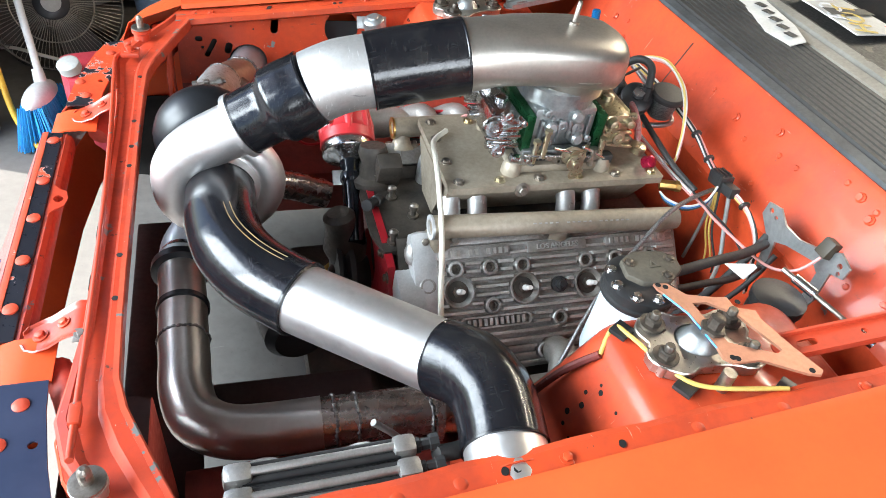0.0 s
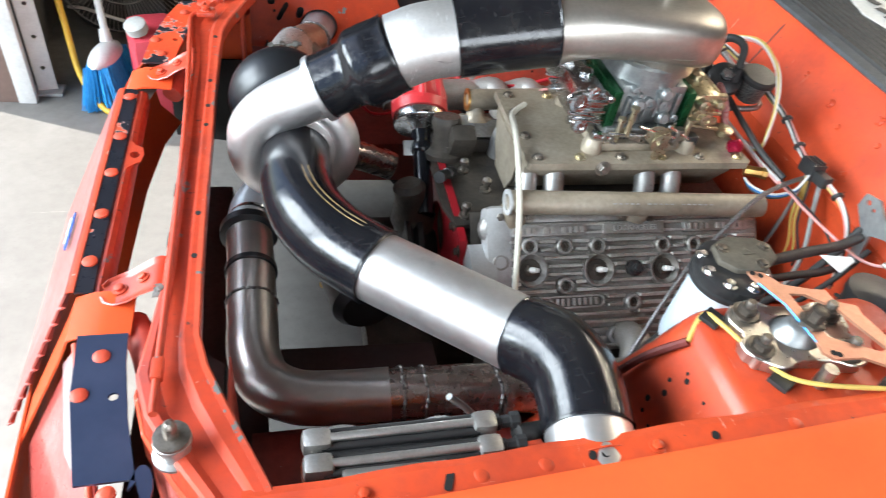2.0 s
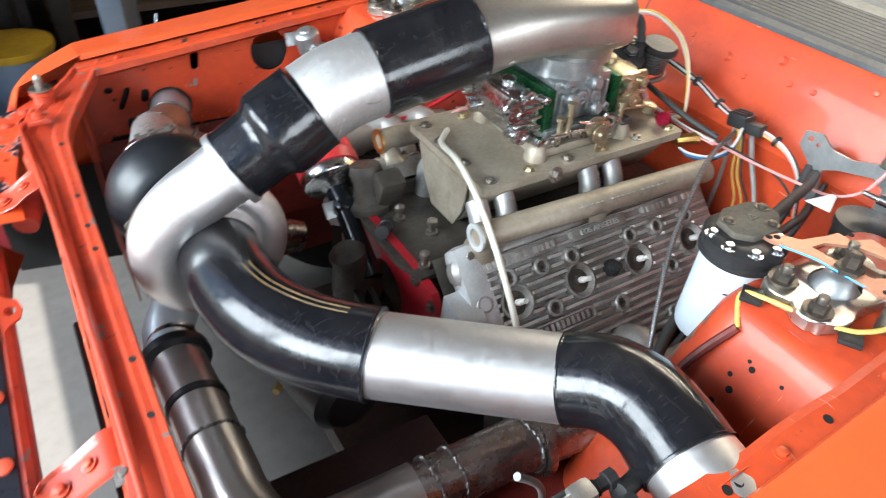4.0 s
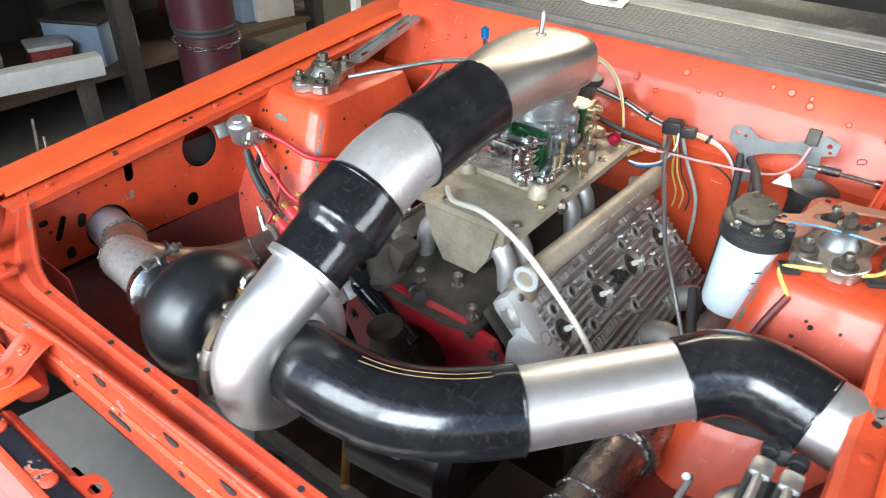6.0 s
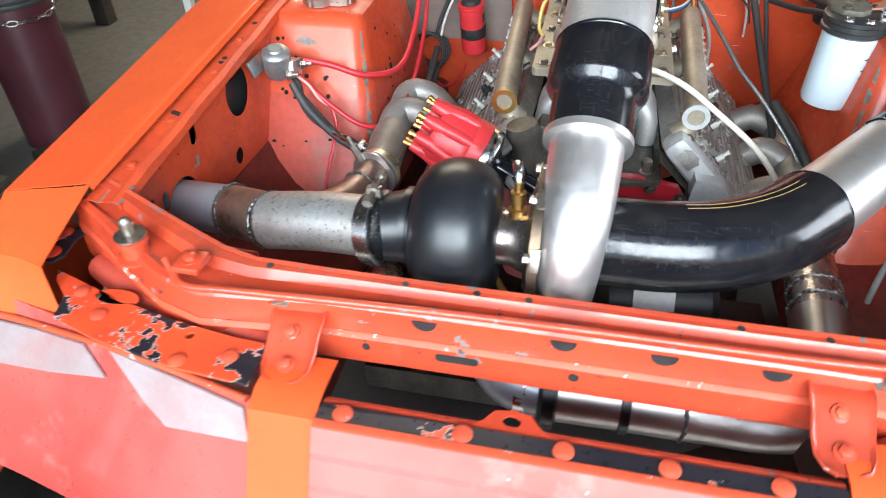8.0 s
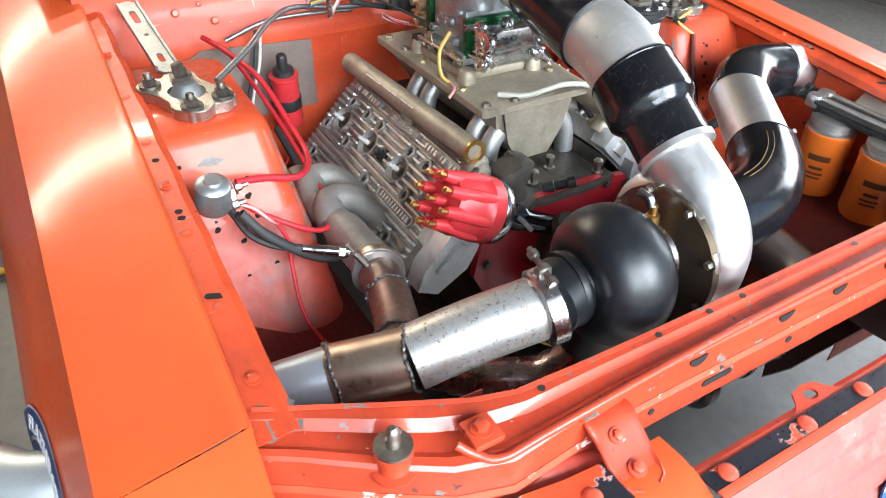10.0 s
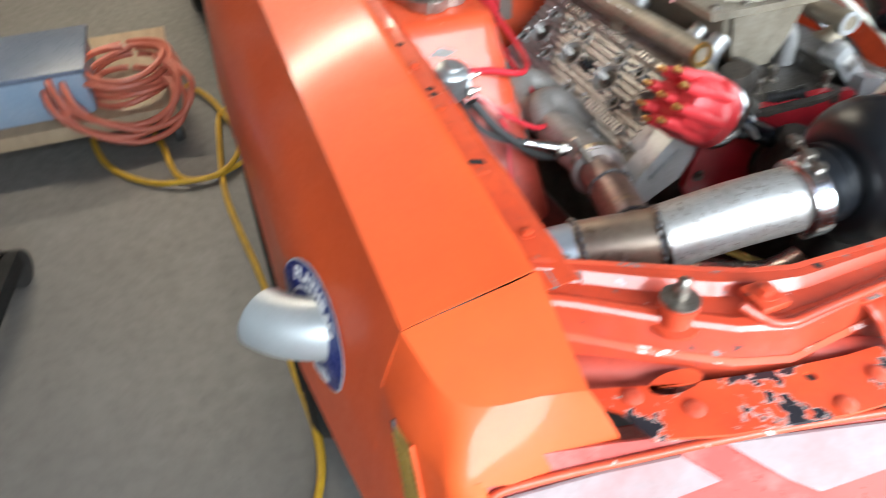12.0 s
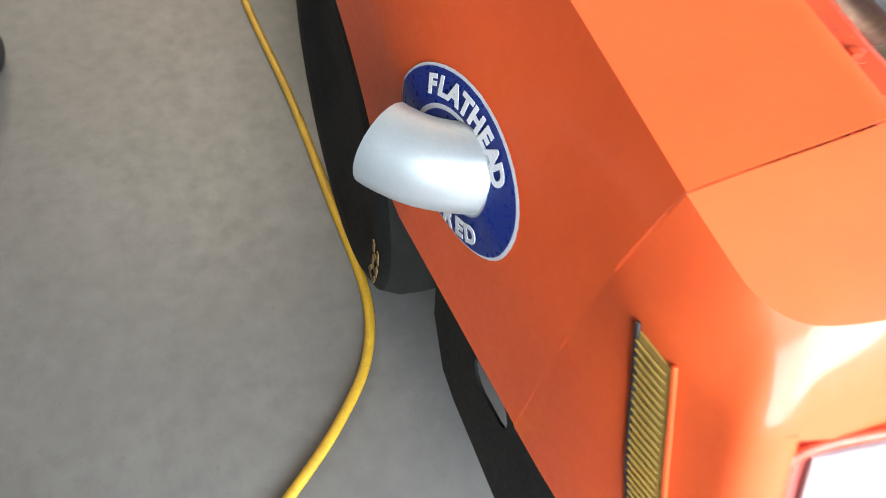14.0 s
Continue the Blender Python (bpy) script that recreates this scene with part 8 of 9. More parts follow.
for p in ((0.697, -0.485, 0.868), (0.735, -0.59, 0.872), (0.87, -0.618, 0.875)):
    solo("tie_mount", box(B(), (p[0], p[1], p[2] + 0.003), (0.028, 0.026, 0.007), Matrix.Rotation(radians(30), 3, "Z"), 0.002), BLKPLAST, p, "square black adhesive cable mount on the tower", "cable mount", "cable mounts")
wire("drain_hose", [(0.36, -0.49, 0.75), (0.40, -0.49, 0.70), (0.42, -0.48, 0.62), (0.40, -0.47, 0.50), (0.38, -0.46, 0.40)], 0.005, WIRE_G, "grey hose hanging below the intake pipe", "hose", 10)
wire("ground_strap", [(0.23, -0.02, 0.47), (0.34, 0.08, 0.46), (0.44, 0.15, 0.47)], 0.007, WIRE_Y, "yellow cord end under the engine", "cord", 8)

# ---------- fender exhaust outlet and round decal ----------
ex = thing("fender_exhaust", (0.29, 0.85, 0.62), "pale steel exhaust elbow out through the fender", "exhaust")
EA = [(0.283, 0.805, 0.655), (0.294, 0.860, 0.652), (0.303, 0.887, 0.652), (0.317, 0.913, 0.653), (0.335, 0.933, 0.655), (0.345, 0.941, 0.656)]
eb = sweep(B(), curve(EA, 5), 0.0415, 40, caps=False)
bmesh.ops.solidify(eb, geom=eb.faces[:], thickness=0.003)
part("elbow", eb, surf("sandblasted_steel_elbow", (0.50, 0.53, 0.54), (0.42, 0.45, 0.46), 0.34, 0.46, metal=0.6, scale=7, fine=260, bump=0.1, tone=0.05), ex)
part("bore", sweep(B(), curve(EA, 5)[:-2], 0.0375, 32), BLOCK, ex, "sooty dark bore")
from mathutils.bvhtree import BVHTree
skin = [o for o in bpy.data.objects if o.name.startswith("fender") and o.type == "MESH" and o.parent == car]
TREES = []
for o in skin + [o for o in bpy.data.objects if o.name.startswith("nose_corner")]:
    TREES.append(BVHTree.FromPolygons([v.co + LOC[o] for v in o.data.vertices], [tuple(p.vertices) for p in o.data.polygons]))


def on_side(x, z, s=1, out=0.0):
    """The place on the car's flank at that x and z."""
    best = None
    for tree in TREES:
        hit, nrm, _, _ = tree.ray_cast(Vector((x, s * 1.5, z)), Vector((0, -s, 0)))
        if hit is not None and (best is None or abs(hit.y) > abs(best.y)):
            best = hit
    return Vector((x, s * (abs(best.y) if best else 0.85) + s * out, z))


for s in (1, -1):
    mk = B()
    zs = [0.716 - 0.02 * k for k in range(9)]
    loft(mk, [[on_side(0.077 - 0.57 * (0.72 - z) - w, z, s, 0.0025) for w in (0.0, 0.008, 0.016, 0.024, 0.031)] for z in zs], 0.003)
    lens = part("side_marker", mk, AMBER, car, "amber side marker lens")
    for k in range(26 if s > 0 else 0):
        z = 0.713 - 0.006 * k
        part("lens_rib", sweep(B(), [on_side(0.076 - 0.57 * (0.72 - z) - w, z, s, 0.0058) for w in (0.001, 0.01, 0.02, 0.029)], 0.0012, 4), AMBER, lens)
    for d, mat in ((-0.001, BLKPLAST), (-0.037, ORANGE)):
        part("marker_frame", sweep(B(), [on_side(0.081 - 0.57 * (0.72 - z) + d, z, s, 0.002) for z in [0.72] + zs], 0.0022, 6), mat, lens)

dc = thing("round_decal", on_side(0.316, 0.648, 1, 0.002), "oval blue and white flathead decal on the fender", "decal")


def oval(rx, rz, out, r0=0.0, n=44):
    bm = B()
    rows = []
    for k in range(n + 1):
        a = 2 * math.pi * k / n
        rows.append([on_side(0.316 + rx * f * math.cos(a), 0.648 + rz * f * math.sin(a), 1, out) for f in (r0, r0 + (1 - r0) * 0.5, 1.0)])
    return loft(bm, rows)


part("white_ground", oval(0.110, 0.0705, 0.0025, 0.02), DECALW, dc)
part("blue_ring", oval(0.1065, 0.0682, 0.0035, 0.60), DECAL, dc)
part("blue_centre", oval(0.058, 0.037, 0.0035, 0.02), DECAL, dc)


def arc_text(word, a0, a1):
    """Letters round the oval's ring; the lower word runs the other way and stands on the ring's outside."""
    bm = B()
    way = 1 if a1 > a0 else -1
    for k, ch in enumerate(word):
        a = radians(a0 + (a1 - a0) * k / (len(word) - 1))
        x, z = 0.316 + 0.0855 * math.cos(a), 0.648 + 0.0545 * math.sin(a)
        p = Vector(on_side(x, z, 1, 0.0062))
        tx = (Vector(on_side(x + 0.012, z, 1, 0.0)) - Vector(on_side(x - 0.012, z, 1, 0.0))).normalized()
        tz = (Vector(on_side(x, z + 0.012, 1, 0.0)) - Vector(on_side(x, z - 0.012, 1, 0.0))).normalized()
        flat = Vector((-0.0855 * math.sin(a), 0.0545 * math.cos(a))).normalized() * way
        right, up = tx * flat.x + tz * flat.y, tx * flat.y - tz * flat.x
        join(bm, letters(ch, 0.0245, 0.0003, 0.0012), Matrix.Translation(p) @ Matrix((right * 1.12, up, right.cross(up))).transposed().to_4x4())
    return bm


part("word_top", arc_text("FLATHEAD", 46, 136), DECALW, dc)
part("word_bottom", arc_text("POWERED", -44, -136), DECALW, dc)

# ---------- things in the garage ----------
fan = thing("floor_fan", (-0.46, 2.0, 0.0), "dusty dark floor fan with a wire guard", "fan")
FC, FN = Vector((-0.44, 1.98, 0.27)), Vector((0.12, -0.85, 0.45)).normalized()
fr_ = frame_of(FN)
WIREG = surf("grey_wire_guard", (0.34, 0.31, 0.27), (0.24, 0.215, 0.185), 0.42, 0.58, metal=0.4, scale=20, fine=150, bump=0.1)
guard = B()
for r, h in ((0.255, 0.0), (0.15, 0.063), (0.255, -0.03)):
    sweep(guard, [FC + fr_ @ Vector((r * math.cos(a), r * math.sin(a), h)) for a in [2 * math.pi * k / 36 for k in range(37)]], 0.003, 5)
guard = part("guard", guard, WIREG, fan, "grey wire guard")
for k in range(90):
    a = 2 * math.pi * k / 90
    e = fr_ @ Vector((math.cos(a), math.sin(a), 0))
    part("guard_wire", sweep(B(), [FC + e * 0.065 + FN * 0.075, FC + e * 0.15 + FN * 0.062, FC + e * 0.245 + FN * 0.02, FC + e * 0.255 - FN * 0.03], 0.0016, 4), WIREG, guard)
part("hub", lathe(B(), FC + FN * 0.07, FN, [(0.066, 0), (0.066, 0.010), (0.055, 0.016)], 28), BLKPLAST, fan)
part("hub_badge", lathe(B(), FC + FN * 0.0865, FN, [(0.036, 0), (0.036, 0.001)], 24), GREYPNT, fan)
part("motor", lathe(B(), FC - FN * 0.16, FN, [(0.06, 0), (0.085, 0.03), (0.085, 0.13), (0.05, 0.15)], 24), JUNK, fan)
for k in range(4):
    a = math.pi * k / 2 + 0.4
    e, f2 = fr_ @ Vector((math.cos(a), math.sin(a), 0)), fr_ @ Vector((-math.sin(a), math.cos(a), 0))
    bl = loft(B(), [[FC + e * r + f2 * w + FN * (0.03 * t) for t, w in ((-1, -0.055 * q), (0, 0.0), (1, 0.055 * q))] for r, q in ((0.05, 0.6), (0.12, 1.1), (0.20, 1.4), (0.23, 1.1))], 0.003)
    part("blade", bl, surf("smoky_fan_blade", (0.10, 0.09, 0.08), (0.07, 0.062, 0.055), 0.3, 0.45), fan)
part("stand", sweep(B(), curve([FC - FN * 0.12, (-0.47, 2.12, 0.12), (-0.47, 2.15, 0.03)]), 0.03, 12), JUNK, fan)
part("foot", lathe(B(), (-0.47, 2.14, 0.0), (0, 0, 1), [(0.20, 0), (0.20, 0.02), (0.06, 0.045)], 32), JUNK, fan)

brm = thing("push_broom", (-0.43, 1.42, 0.03), "white broom with bright blue bristles leaning on a post", "broom")
hd = B()
rows = []
for k in range(11):
    f = k / 10
    w = max(0.12, math.sqrt(max(0.0, 1 - (2 * f - 1) ** 2)))
    rows.append([(-0.460 + 0.040 * f + 0.048 * w * math.cos(a), 1.35 + 0.20 * f, 0.155 + 0.045 * w * math.sin(a)) for a in [math.pi * j / 10 for j in range(11)]])
loft(hd, rows, 0.004)
part("head", hd, WHITEMET, brm, "rounded white broom head")
bs = B()
rnd = random.Random(4)
for k in range(460):
    f, d = rnd.random(), rnd.uniform(-0.040, 0.040)
    p = Vector((-0.460 + 0.040 * f + d, 1.36 + 0.18 * f, 0.158))
    q = p + Vector((d * 0.9 + rnd.uniform(-0.008, 0.008), (f - 0.5) * 0.09 + rnd.uniform(-0.012, 0.012), -0.15))
    sweep(bs, [p, q], 0.0030, 4)
part("bristles", bs, BRISTLE, brm, "flaring bright blue bristles")
part("handle", sweep(B(), [(-0.435, 1.50, 0.165), (-0.47, 1.62, 0.42), (-0.60, 2.05, 1.36)], 0.013, 12), WHITEMET, brm)
part("socket", lathe(B(), (-0.435, 1.49, 0.165), (-0.08, 0.28, 0.6), [(0.024, 0), (0.018, 0.07)], 14), WHITEMET, brm)

po = thing("door_track", (-0.63, 1.46, 0), "white painted steel door track with bolt holes", "track")
tk = B()
plate(tk, [(-0.03, 0), (0.03, 0), (0.03, 2.6), (-0.03, 2.6)], [ring2(0, 0.1 + 0.12 * k, 0.008, n=8) for k in range(18)], 0.004, Matrix.Translation((-0.66, 1.46, 0)) @ Matrix.Rotation(radians(14), 4, "Z") @ Matrix.Rotation(radians(90), 4, "X"))
box(tk, (-0.694, 1.468, 1.3), (0.004, 0.04, 2.6), Matrix.Rotation(radians(14), 3, "Z"))
part("channel", tk, WHITEMET, po)
part("foot", box(B(), (-0.66, 1.46, 0.006), (0.10, 0.07, 0.012), bevel=0.003), GREYPNT, po)
wire("extension_cord", [(-0.37, 1.28, 0.012), (-0.45, 1.32, 0.02), (-0.53, 1.42, 0.10), (-0.57, 1.52, 0.32), (-0.62, 1.62, 0.62), (-0.66, 1.70, 1.0)], 0.011, YELLOW, "yellow extension cord hanging to the floor", "cord", 10)
wire("white_cord", [(-0.66, 1.95, 0.10), (-0.58, 1.84, 0.15), (-0.48, 1.78, 0.15), (-0.35, 1.80, 0.10), (-0.2, 1.9, 0.02)], 0.007, CREAM, "white cord trailing before the fan", "cord", 8)
jg = thing("fluid_jug", (-0.27, 1.35, 0.0), "pink-red plastic fluid jug with a grey cap", "jug")
part("body", box(B(), (-0.25, 1.38, 0.16), (0.17, 0.22, 0.32), Matrix.Rotation(radians(15), 3, "Z"), 0.04), PINK, jg)
part("cap", lathe(B(), (-0.285, 1.32, 0.31), (-0.2, -0.3, 1), [(0.026, 0), (0.026, 0.02), (0.036, 0.022), (0.036, 0.05), (0.03, 0.054)], 20), GREYPNT, jg)

gc = thing("gas_cylinder", (1.48, 2.02, 0.0), "maroon gas cylinder held by a steel chain", "cylinder")
part("bottle", lathe(B(), (1.48, 2.02, 0.0), (0, 0, 1), [(0.12, 0), (0.13, 0.01), (0.13, 0.98), (0.12, 1.05), (0.07, 1.10), (0.035, 1.12), (0.035, 1.17)], 36), MAROON, gc)
part("ring", lathe(B(), (1.48, 2.02, 0.535), (0, 0, 1), [(0.131, 0), (0.134, 0.004), (0.134, 0.014), (0.131, 0.018), (0.134, 0.022), (0.134, 0.034), (0.131, 0.038)], 36), BLKRUB, gc)
part("valve", lathe(B(), (1.48, 2.02, 1.16), (0, 0, 1), [(0.018, 0), (0.018, 0.05), (0.03, 0.055), (0.03, 0.08)], 14), BRASS, gc)
for k in range(15):
    a = radians(150 + 13.5 * k)
    c0 = Vector((1.48 + 0.138 * math.cos(a), 2.02 + 0.138 * math.sin(a), 0.515 - 0.02 * math.sin(radians(12 * k))))
    t1 = Vector((-math.sin(a), math.cos(a), 0))
    up = Vector((0, 0, 1)) if k % 2 else Vector((math.cos(a), math.sin(a), 0))
    lk = sweep(B(), [c0 + t1 * 0.018 * math.cos(b) + up * 0.009 * math.sin(b) for b in [2 * math.pi * j / 12 for j in range(13)]], 0.0032, 5)
    part("chain_link", lk, CHROME, gc)

sh = thing("storage_shelf", (-0.28, 2.75, 0.0), "dark steel storage shelf full of shop clutter", "shelf")
for z in (0.06, 0.5, 0.95, 1.4):
    part("board", box(B(), (-0.28, 2.85, z), (0.72, 0.55, 0.03)), JUNK, sh)
for x in (-0.62, 0.06):
    for y in (2.6, 3.1):
        part("upright", box(B(), (x, y, 0.8), (0.04, 0.04, 1.6)), JUNK, sh)
part("back_panel", box(B(), (-0.28, 3.14, 0.8), (0.72, 0.02, 1.6)), JUNK, sh)
rnd = random.Random(31)
for k in range(9):
    x, z0 = -0.51 + 0.235 * (k % 3), (0.077, 0.517, 0.967)[k // 3]
    w, h = rnd.uniform(0.14, 0.22), rnd.uniform(0.16, 0.36)
    cr = thing("storage_box", (x, 2.8, z0), "dusty storage box packed on the dark shelf", "box", "shelf boxes")
    part("body", box(B(), (x, 2.8, z0 + h / 2), (w, 0.34, h), Matrix.Rotation(rnd.uniform(-0.2, 0.2), 3, "Z"), 0.01), (JUNK, DARKRED, JUNK, BLUEBOX, JUNK, GREYPNT, WOOD)[k % 7], cr)
    part("lid", box(B(), (x, 2.8, z0 + h + 0.008), (w + 0.01, 0.35, 0.016), bevel=0.004), (JUNK, WOOD, JUNK, JUNK)[k % 4], cr)
bk = thing("paint_bucket", (-0.02, 2.15, 0.0), "pale blue paint bucket with a yellow rim", "bucket")
part("body", lathe(B(), (-0.02, 2.15, 0), (0, 0, 1), [(0.12, 0), (0.14, 0.30), (0.145, 0.31)], 28), BLUEBOX, bk)
part("rim", lathe(B(), (-0.02, 2.15, 0.30), (0, 0, 1), [(0.145, 0), (0.15, 0.01), (0.15, 0.03), (0.13, 0.032)], 28), YELLOW, bk)

bn = thing("workbench", (1.0, 2.7, 0.0), "dark cluttered workbench along the wall", "bench")
part("top", box(B(), (1.4, 2.95, 0.80), (2.6, 0.9, 0.05), bevel=0.01), DARK_WOOD, bn)
for x in (0.2, 1.4, 2.6):
    for y in (2.56, 3.36):
        part("leg", box(B(), (x, y, 0.39), (0.08, 0.08, 0.78), bevel=0.006), JUNK, bn)
part("shelf", box(B(), (1.4, 2.95, 0.26), (2.5, 0.8, 0.03)), DARK_WOOD, bn)
rnd = random.Random(17)
cols = (JUNK, GREYPNT, BLUEBOX, JUNK, WHITEMET, JUNK, DARKRED, WOOD)
for k in range(15):
    x, y = rnd.uniform(0.25, 2.5), rnd.uniform(2.65, 3.2)
    w, d, h = rnd.uniform(0.12, 0.34), rnd.uniform(0.12, 0.3), rnd.uniform(0.10, 0.34)
    z0 = 0.826 if k % 2 else 0.276
    bx_ = thing("storage_box", (x, y, z0), "dusty storage box among the bench clutter", "box", "bench boxes")
    r3 = Matrix.Rotation(rnd.uniform(-0.5, 0.5), 3, "Z")
    part("body", box(B(), (x, y, z0 + h / 2), (w, d, h), r3, 0.008), cols[k % 8], bx_)
    part("lid", box(B(), (x, y, z0 + h + 0.006), (w + 0.012, d + 0.012, 0.018), r3, 0.004), cols[(k + 3) % 8], bx_)
st = thing("steel_rack", (0.45, 1.75, 0.0), "low steel rack with a grey beam and hanging tools", "rack")
part("beam", box(B(), (0.62, 1.85, 0.60), (0.55, 0.07, 0.07), Matrix.Rotation(radians(-12), 3, "Z"), 0.006), GREYPNT, st)
for x in (0.40, 0.84):
    part("leg", box(B(), (x, 1.9 - 0.21 * (x - 0.62), 0.285), (0.05, 0.05, 0.57), bevel=0.004), JUNK, st)
part("pipe", rod(B(), (0.35, 1.98, 0.68), (0.62, 1.90, 0.66), 0.035, n=16), JUNK, st)
part("tray", box(B(), (0.62, 1.92, 0.18), (0.62, 0.35, 0.03), bevel=0.004), JUNK, st)
for k in range(9):
    x = 0.36 + 0.06 * k
    part("tool", rod(B(), (x, 1.80 + 0.05 * (k % 3), 0.19), (x + rnd.uniform(-0.1, 0.1), 1.86 + 0.05 * (k % 3), 0.25 + 0.22 * rnd.random()), 0.009, 0.006, 8), (BOLT, CHROME, REDCAP, BLUEAN, BOLT)[k % 5], st)
bd = thing("plastic_sheet", (0.40, 2.25, 0.0), "pale blue plastic panel leaning in the clutter", "panel")
part("panel", box(B(), (0.36, 2.18, 0.48), (0.10, 0.02, 0.9), Matrix.Rotation(radians(-12), 3, "X") @ Matrix.Rotation(radians(20), 3, "Z"), 0.006), BLUEBOX, bd)

# cart with coiled hose and cords by the fender
ct = thing("shop_cart", (2.46, 1.40, 0.0), "low plywood shop cart on castors with plastic tubs", "cart")
part("deck", box(B(), (2.46, 1.40, 0.135), (0.80, 0.68, 0.025), bevel=0.004), WOOD, ct)
part("edge_rail", box(B(), (2.052, 1.40, 0.130), (0.016, 0.69, 0.05), bevel=0.004), WOOD, ct)
for x in (2.09, 2.82):
    for y in (1.08, 1.715):
        if y > 1.5:
            part("post", box(B(), (x, y, 0.36), (0.035, 0.035, 0.56), bevel=0.003), WHITEMET, ct)
        part("castor", lathe(B(), (x, y - 0.014, 0.04), (0, 1, 0), [(0.012, -0.004), (0.038, 0), (0.04, 0.006), (0.04, 0.022), (0.038, 0.028), (0.012, 0.032)], 24), BLKRUB, ct)
        part("fork", box(B(), (x, y, 0.062), (0.03, 0.04, 0.05), bevel=0.003), BOLT, ct)
tub = thing("plastic_tub", (2.32, 1.50, 0.148), "hazy blue-grey plastic tub on the cart", "tub")
part("body", box(B(), (2.32, 1.50, 0.225), (0.40, 0.36, 0.154), bevel=0.02), BLUEBOX, tub)
part("lid", box(B(), (2.32, 1.50, 0.31), (0.42, 0.38, 0.02), bevel=0.008), surf("cloudy_lid", (0.12, 0.15, 0.21), (0.09, 0.115, 0.16), 0.25, 0.4, scale=6, fine=80, bump=0.05), tub)
rnd = random.Random(9)
ah = thing("air_hose", (2.25, 1.20, 0.148), "coiled salmon-red air hose drooping over the cart edge", "hose")
for k in range(6):
    cx, cy, r = 2.26 + rnd.uniform(-0.03, 0.04), 1.22 + rnd.uniform(-0.04, 0.03), 0.16 + rnd.uniform(-0.03, 0.03)
    part("coil", sweep(B(), curve([(cx + r * 1.15 * math.cos(a), cy + r * math.sin(a), 0.170 + 0.020 * k + 0.010 * math.sin(2 * a + k)) for a in [2 * math.pi * j / 12 for j in range(12)]], 4, True), 0.0115, 8), HOSE, ah)
for dx, dy, dz in ((0.0, 0.0, 0.0), (0.012, 0.035, 0.022), (0.004, -0.03, 0.04), (0.018, 0.01, 0.058)):
    loop = [(2.20, 1.43, 0.21), (2.09, 1.42, 0.235), (2.02, 1.396, 0.190), (2.018, 1.34, 0.120), (2.018, 1.22, 0.062), (2.018, 1.113, 0.074), (2.02, 1.044, 0.128), (2.08, 1.02, 0.190), (2.20, 1.08, 0.22)]
    part("droop", sweep(B(), curve([(x + dx, y + dy, z + dz) for x, y, z in loop], 5), 0.0115, 10), HOSE, ah)
cord = [(0.2, 1.195, 0.012), (0.271, 1.108, 0.012), (0.357, 1.015, 0.012), (0.462, 0.937, 0.012), (0.599, 0.903, 0.012), (0.836, 0.913, 0.012), (1.167, 0.93, 0.012), (1.598, 0.97, 0.012), (1.88, 0.96, 0.012), (2.2, 0.92, 0.02), (2.15, 0.84, 0.02), (1.9, 0.82, 0.014), (1.78, 0.95, 0.014), (1.75, 1.07, 0.025), (1.82, 1.21, 0.014), (2.0, 1.34, 0.014), (2.28, 1.38, 0.014), (2.3, 1.22, 0.02), (2.05, 1.15, 0.026), (1.8, 1.1, 0.014), (1.76, 0.96, 0.03), (1.95, 0.88, 0.03), (2.3, 0.94, 0.03), (2.5, 1.02, 0.02)]
wire("extension_cord", cord, 0.0095, YELLOW, "yellow extension cord snaking along the floor", "cord", 10, 8)
dl = thing("wheel_dolly", (1.25, 1.62, 0.0), "black steel wheel dolly with rubber castors and a chain", "dolly")
part("frame_side", box(B(), (1.245, 1.583, 0.10), (0.37, 0.045, 0.05), Matrix.Rotation(radians(-9), 3, "Z"), 0.004), TYRE, dl)
part("frame_end", box(B(), (1.472, 1.700, 0.10), (0.045, 0.30, 0.05), Matrix.Rotation(radians(-23), 3, "Z"), 0.004), TYRE, dl)
part("frame_end", box(B(), (1.135, 1.745, 0.10), (0.045, 0.28, 0.05), Matrix.Rotation(radians(-23), 3, "Z"), 0.004), TYRE, dl)
part("tray", box(B(), (1.30, 1.74, 0.085), (0.22, 0.16, 0.012), Matrix.Rotation(radians(-9), 3, "Z"), 0.003), WOOD, dl)
for x, y, r in ((1.435, 1.565, 0.056), (1.075, 1.640, 0.05), (1.53, 1.83, 0.05)):
    part("castor", lathe(B(), (x, y - 0.018, r), (0.3, 1, 0), [(0.012, -0.004), (r - 0.003, 0), (r, 0.008), (r, 0.028), (r - 0.003, 0.036), (0.012, 0.04)], 24), BLKRUB, dl)
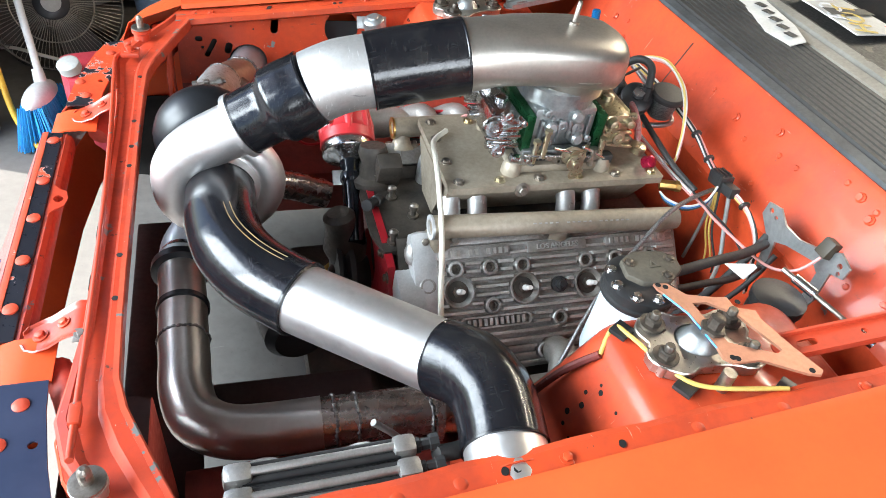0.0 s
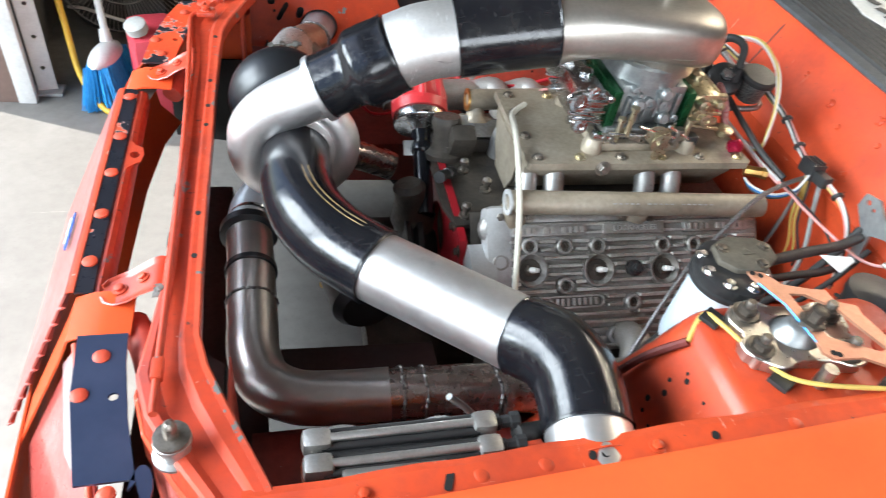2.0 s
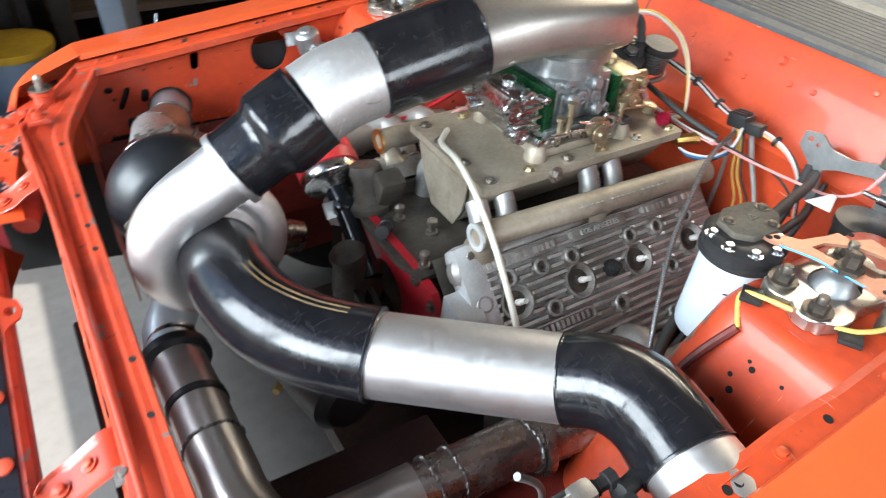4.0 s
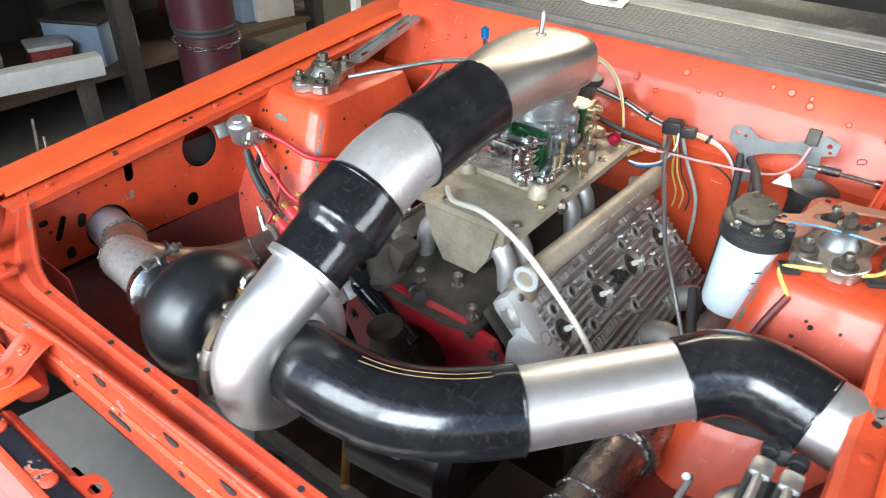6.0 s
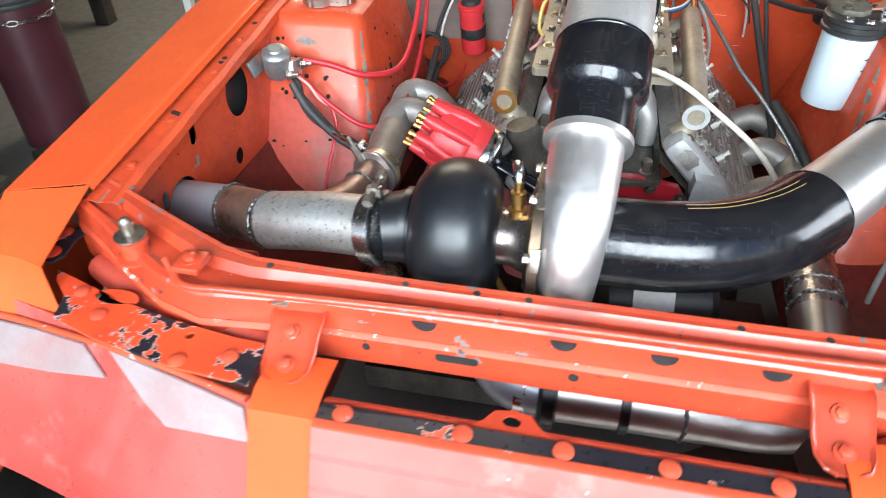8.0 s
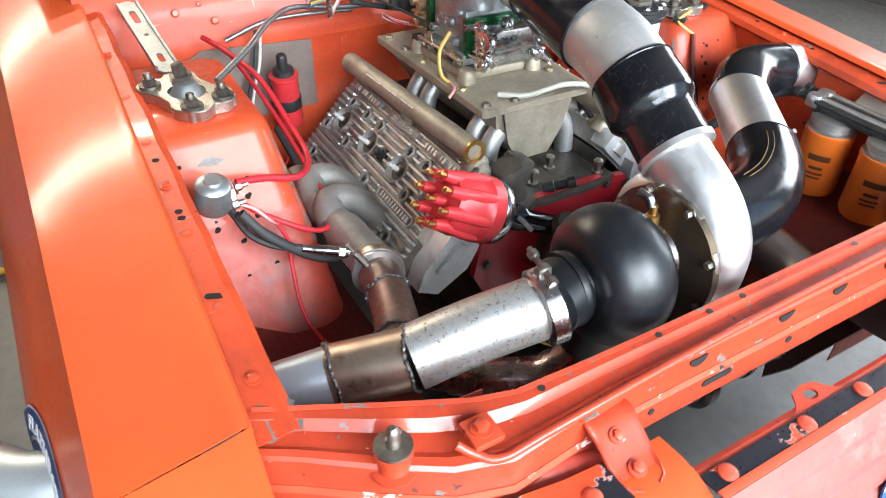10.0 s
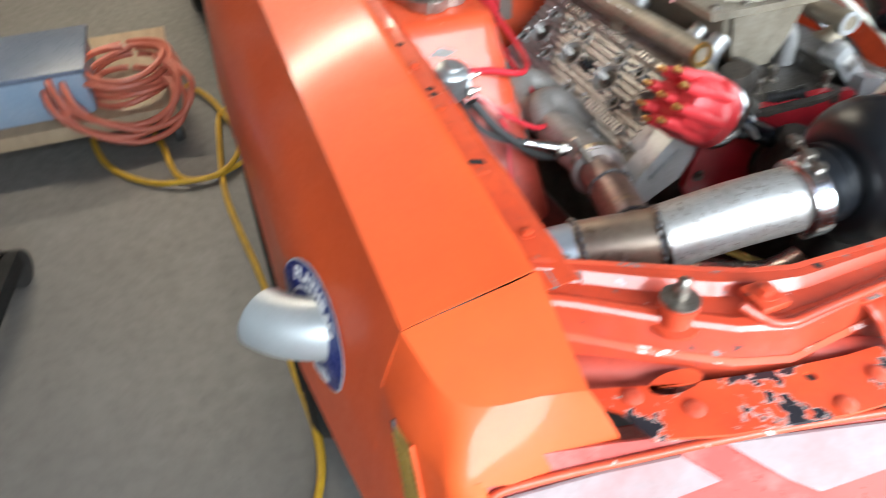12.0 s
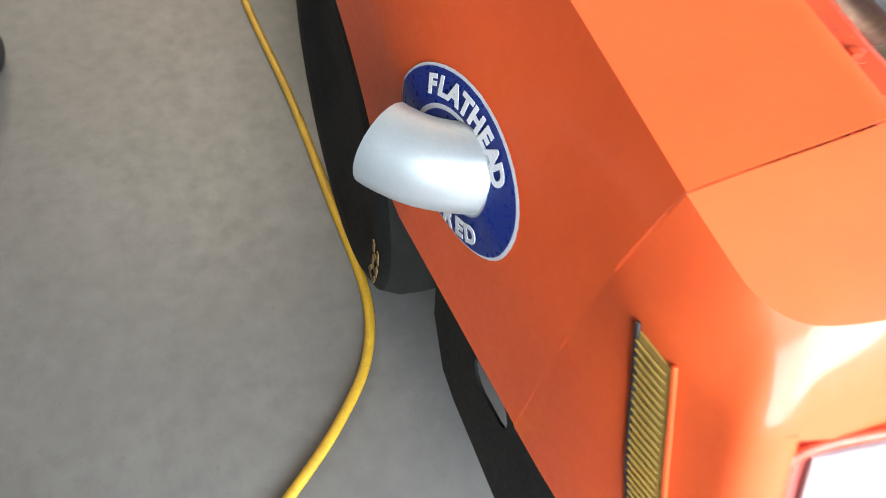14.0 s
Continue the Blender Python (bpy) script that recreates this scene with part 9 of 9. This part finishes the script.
for k in range(9):
    c0 = Vector((1.30 - 0.022 * k, 1.66 - 0.004 * k, 0.105))
    lk = sweep(B(), [c0 + Vector((0.016 * math.cos(b), 0.008 * math.sin(b) * (k % 2), 0.008 * math.sin(b) * ((k + 1) % 2))) for b in [2 * math.pi * j / 12 for j in range(13)]], 0.003, 5)
    part("chain_link", lk, CHROME, dl)

# magazines on the cowl
mg = thing("magazine", (1.47, 0.22, 1.012), "open car magazine lying across the windscreen trim", "magazine", "magazines")
mgb = B()
loft(mgb, [[(x, y, 1.014 + 0.004 * math.sin(8 * (x + y))) for y in (0.13, 0.20, 0.28, 0.36)] for x in (1.545, 1.59, 1.635, 1.68)], 0.003)
part("page", mgb, PAPER, mg)
red = loft(B(), [[(x, y, 1.0195 + 0.004 * math.sin(8 * (x + y))) for y in (0.132, 0.160)] for x in (1.645, 1.68)], 0.0006)
part("red_corner", red, REDCAP, mg)
for word, x, y in (("HOT", 1.575, 0.205), ("POW", 1.565, 0.285)):
    g = letters(word, 0.075, 0.0006)
    g.transform(Matrix.Translation((x + 0.025, y, 1.0215)) @ Matrix.Rotation(radians(72), 4, "Z"))
    part("headline", g, WIRE_Y if word == "HOT" else DECALW, mg)
pic = loft(B(), [[(x, y, 1.0190 + 0.004 * math.sin(8 * (x + y))) for y in (0.225, 0.262)] for x in (1.55, 1.68)], 0.0004)
part("picture_block", pic, INK, mg)
mg2 = thing("magazine", (1.39, 0.24, 1.0), "folded magazine lying on the black cowl vent", "magazine", "magazines")
m2 = B()
loft(m2, [[(a, y, 0.9975), ((a + c) / 2, y, 1.003), (c, y, 1.007)] for y, a, c in ((0.115, 1.362, 1.40), (0.19, 1.352, 1.43), (0.28, 1.378, 1.445), (0.37, 1.402, 1.46))], 0.003)
part("page", m2, PAPER, mg2)
tx = B()
for k in range(5):
    box(tx, (1.386 + 0.009 * k, 0.15 + 0.04 * k, 1.0065), (0.022, 0.024, 0.001), Matrix.Rotation(radians(20), 3, "Z"))
part("print_bars", tx, INK, mg2)
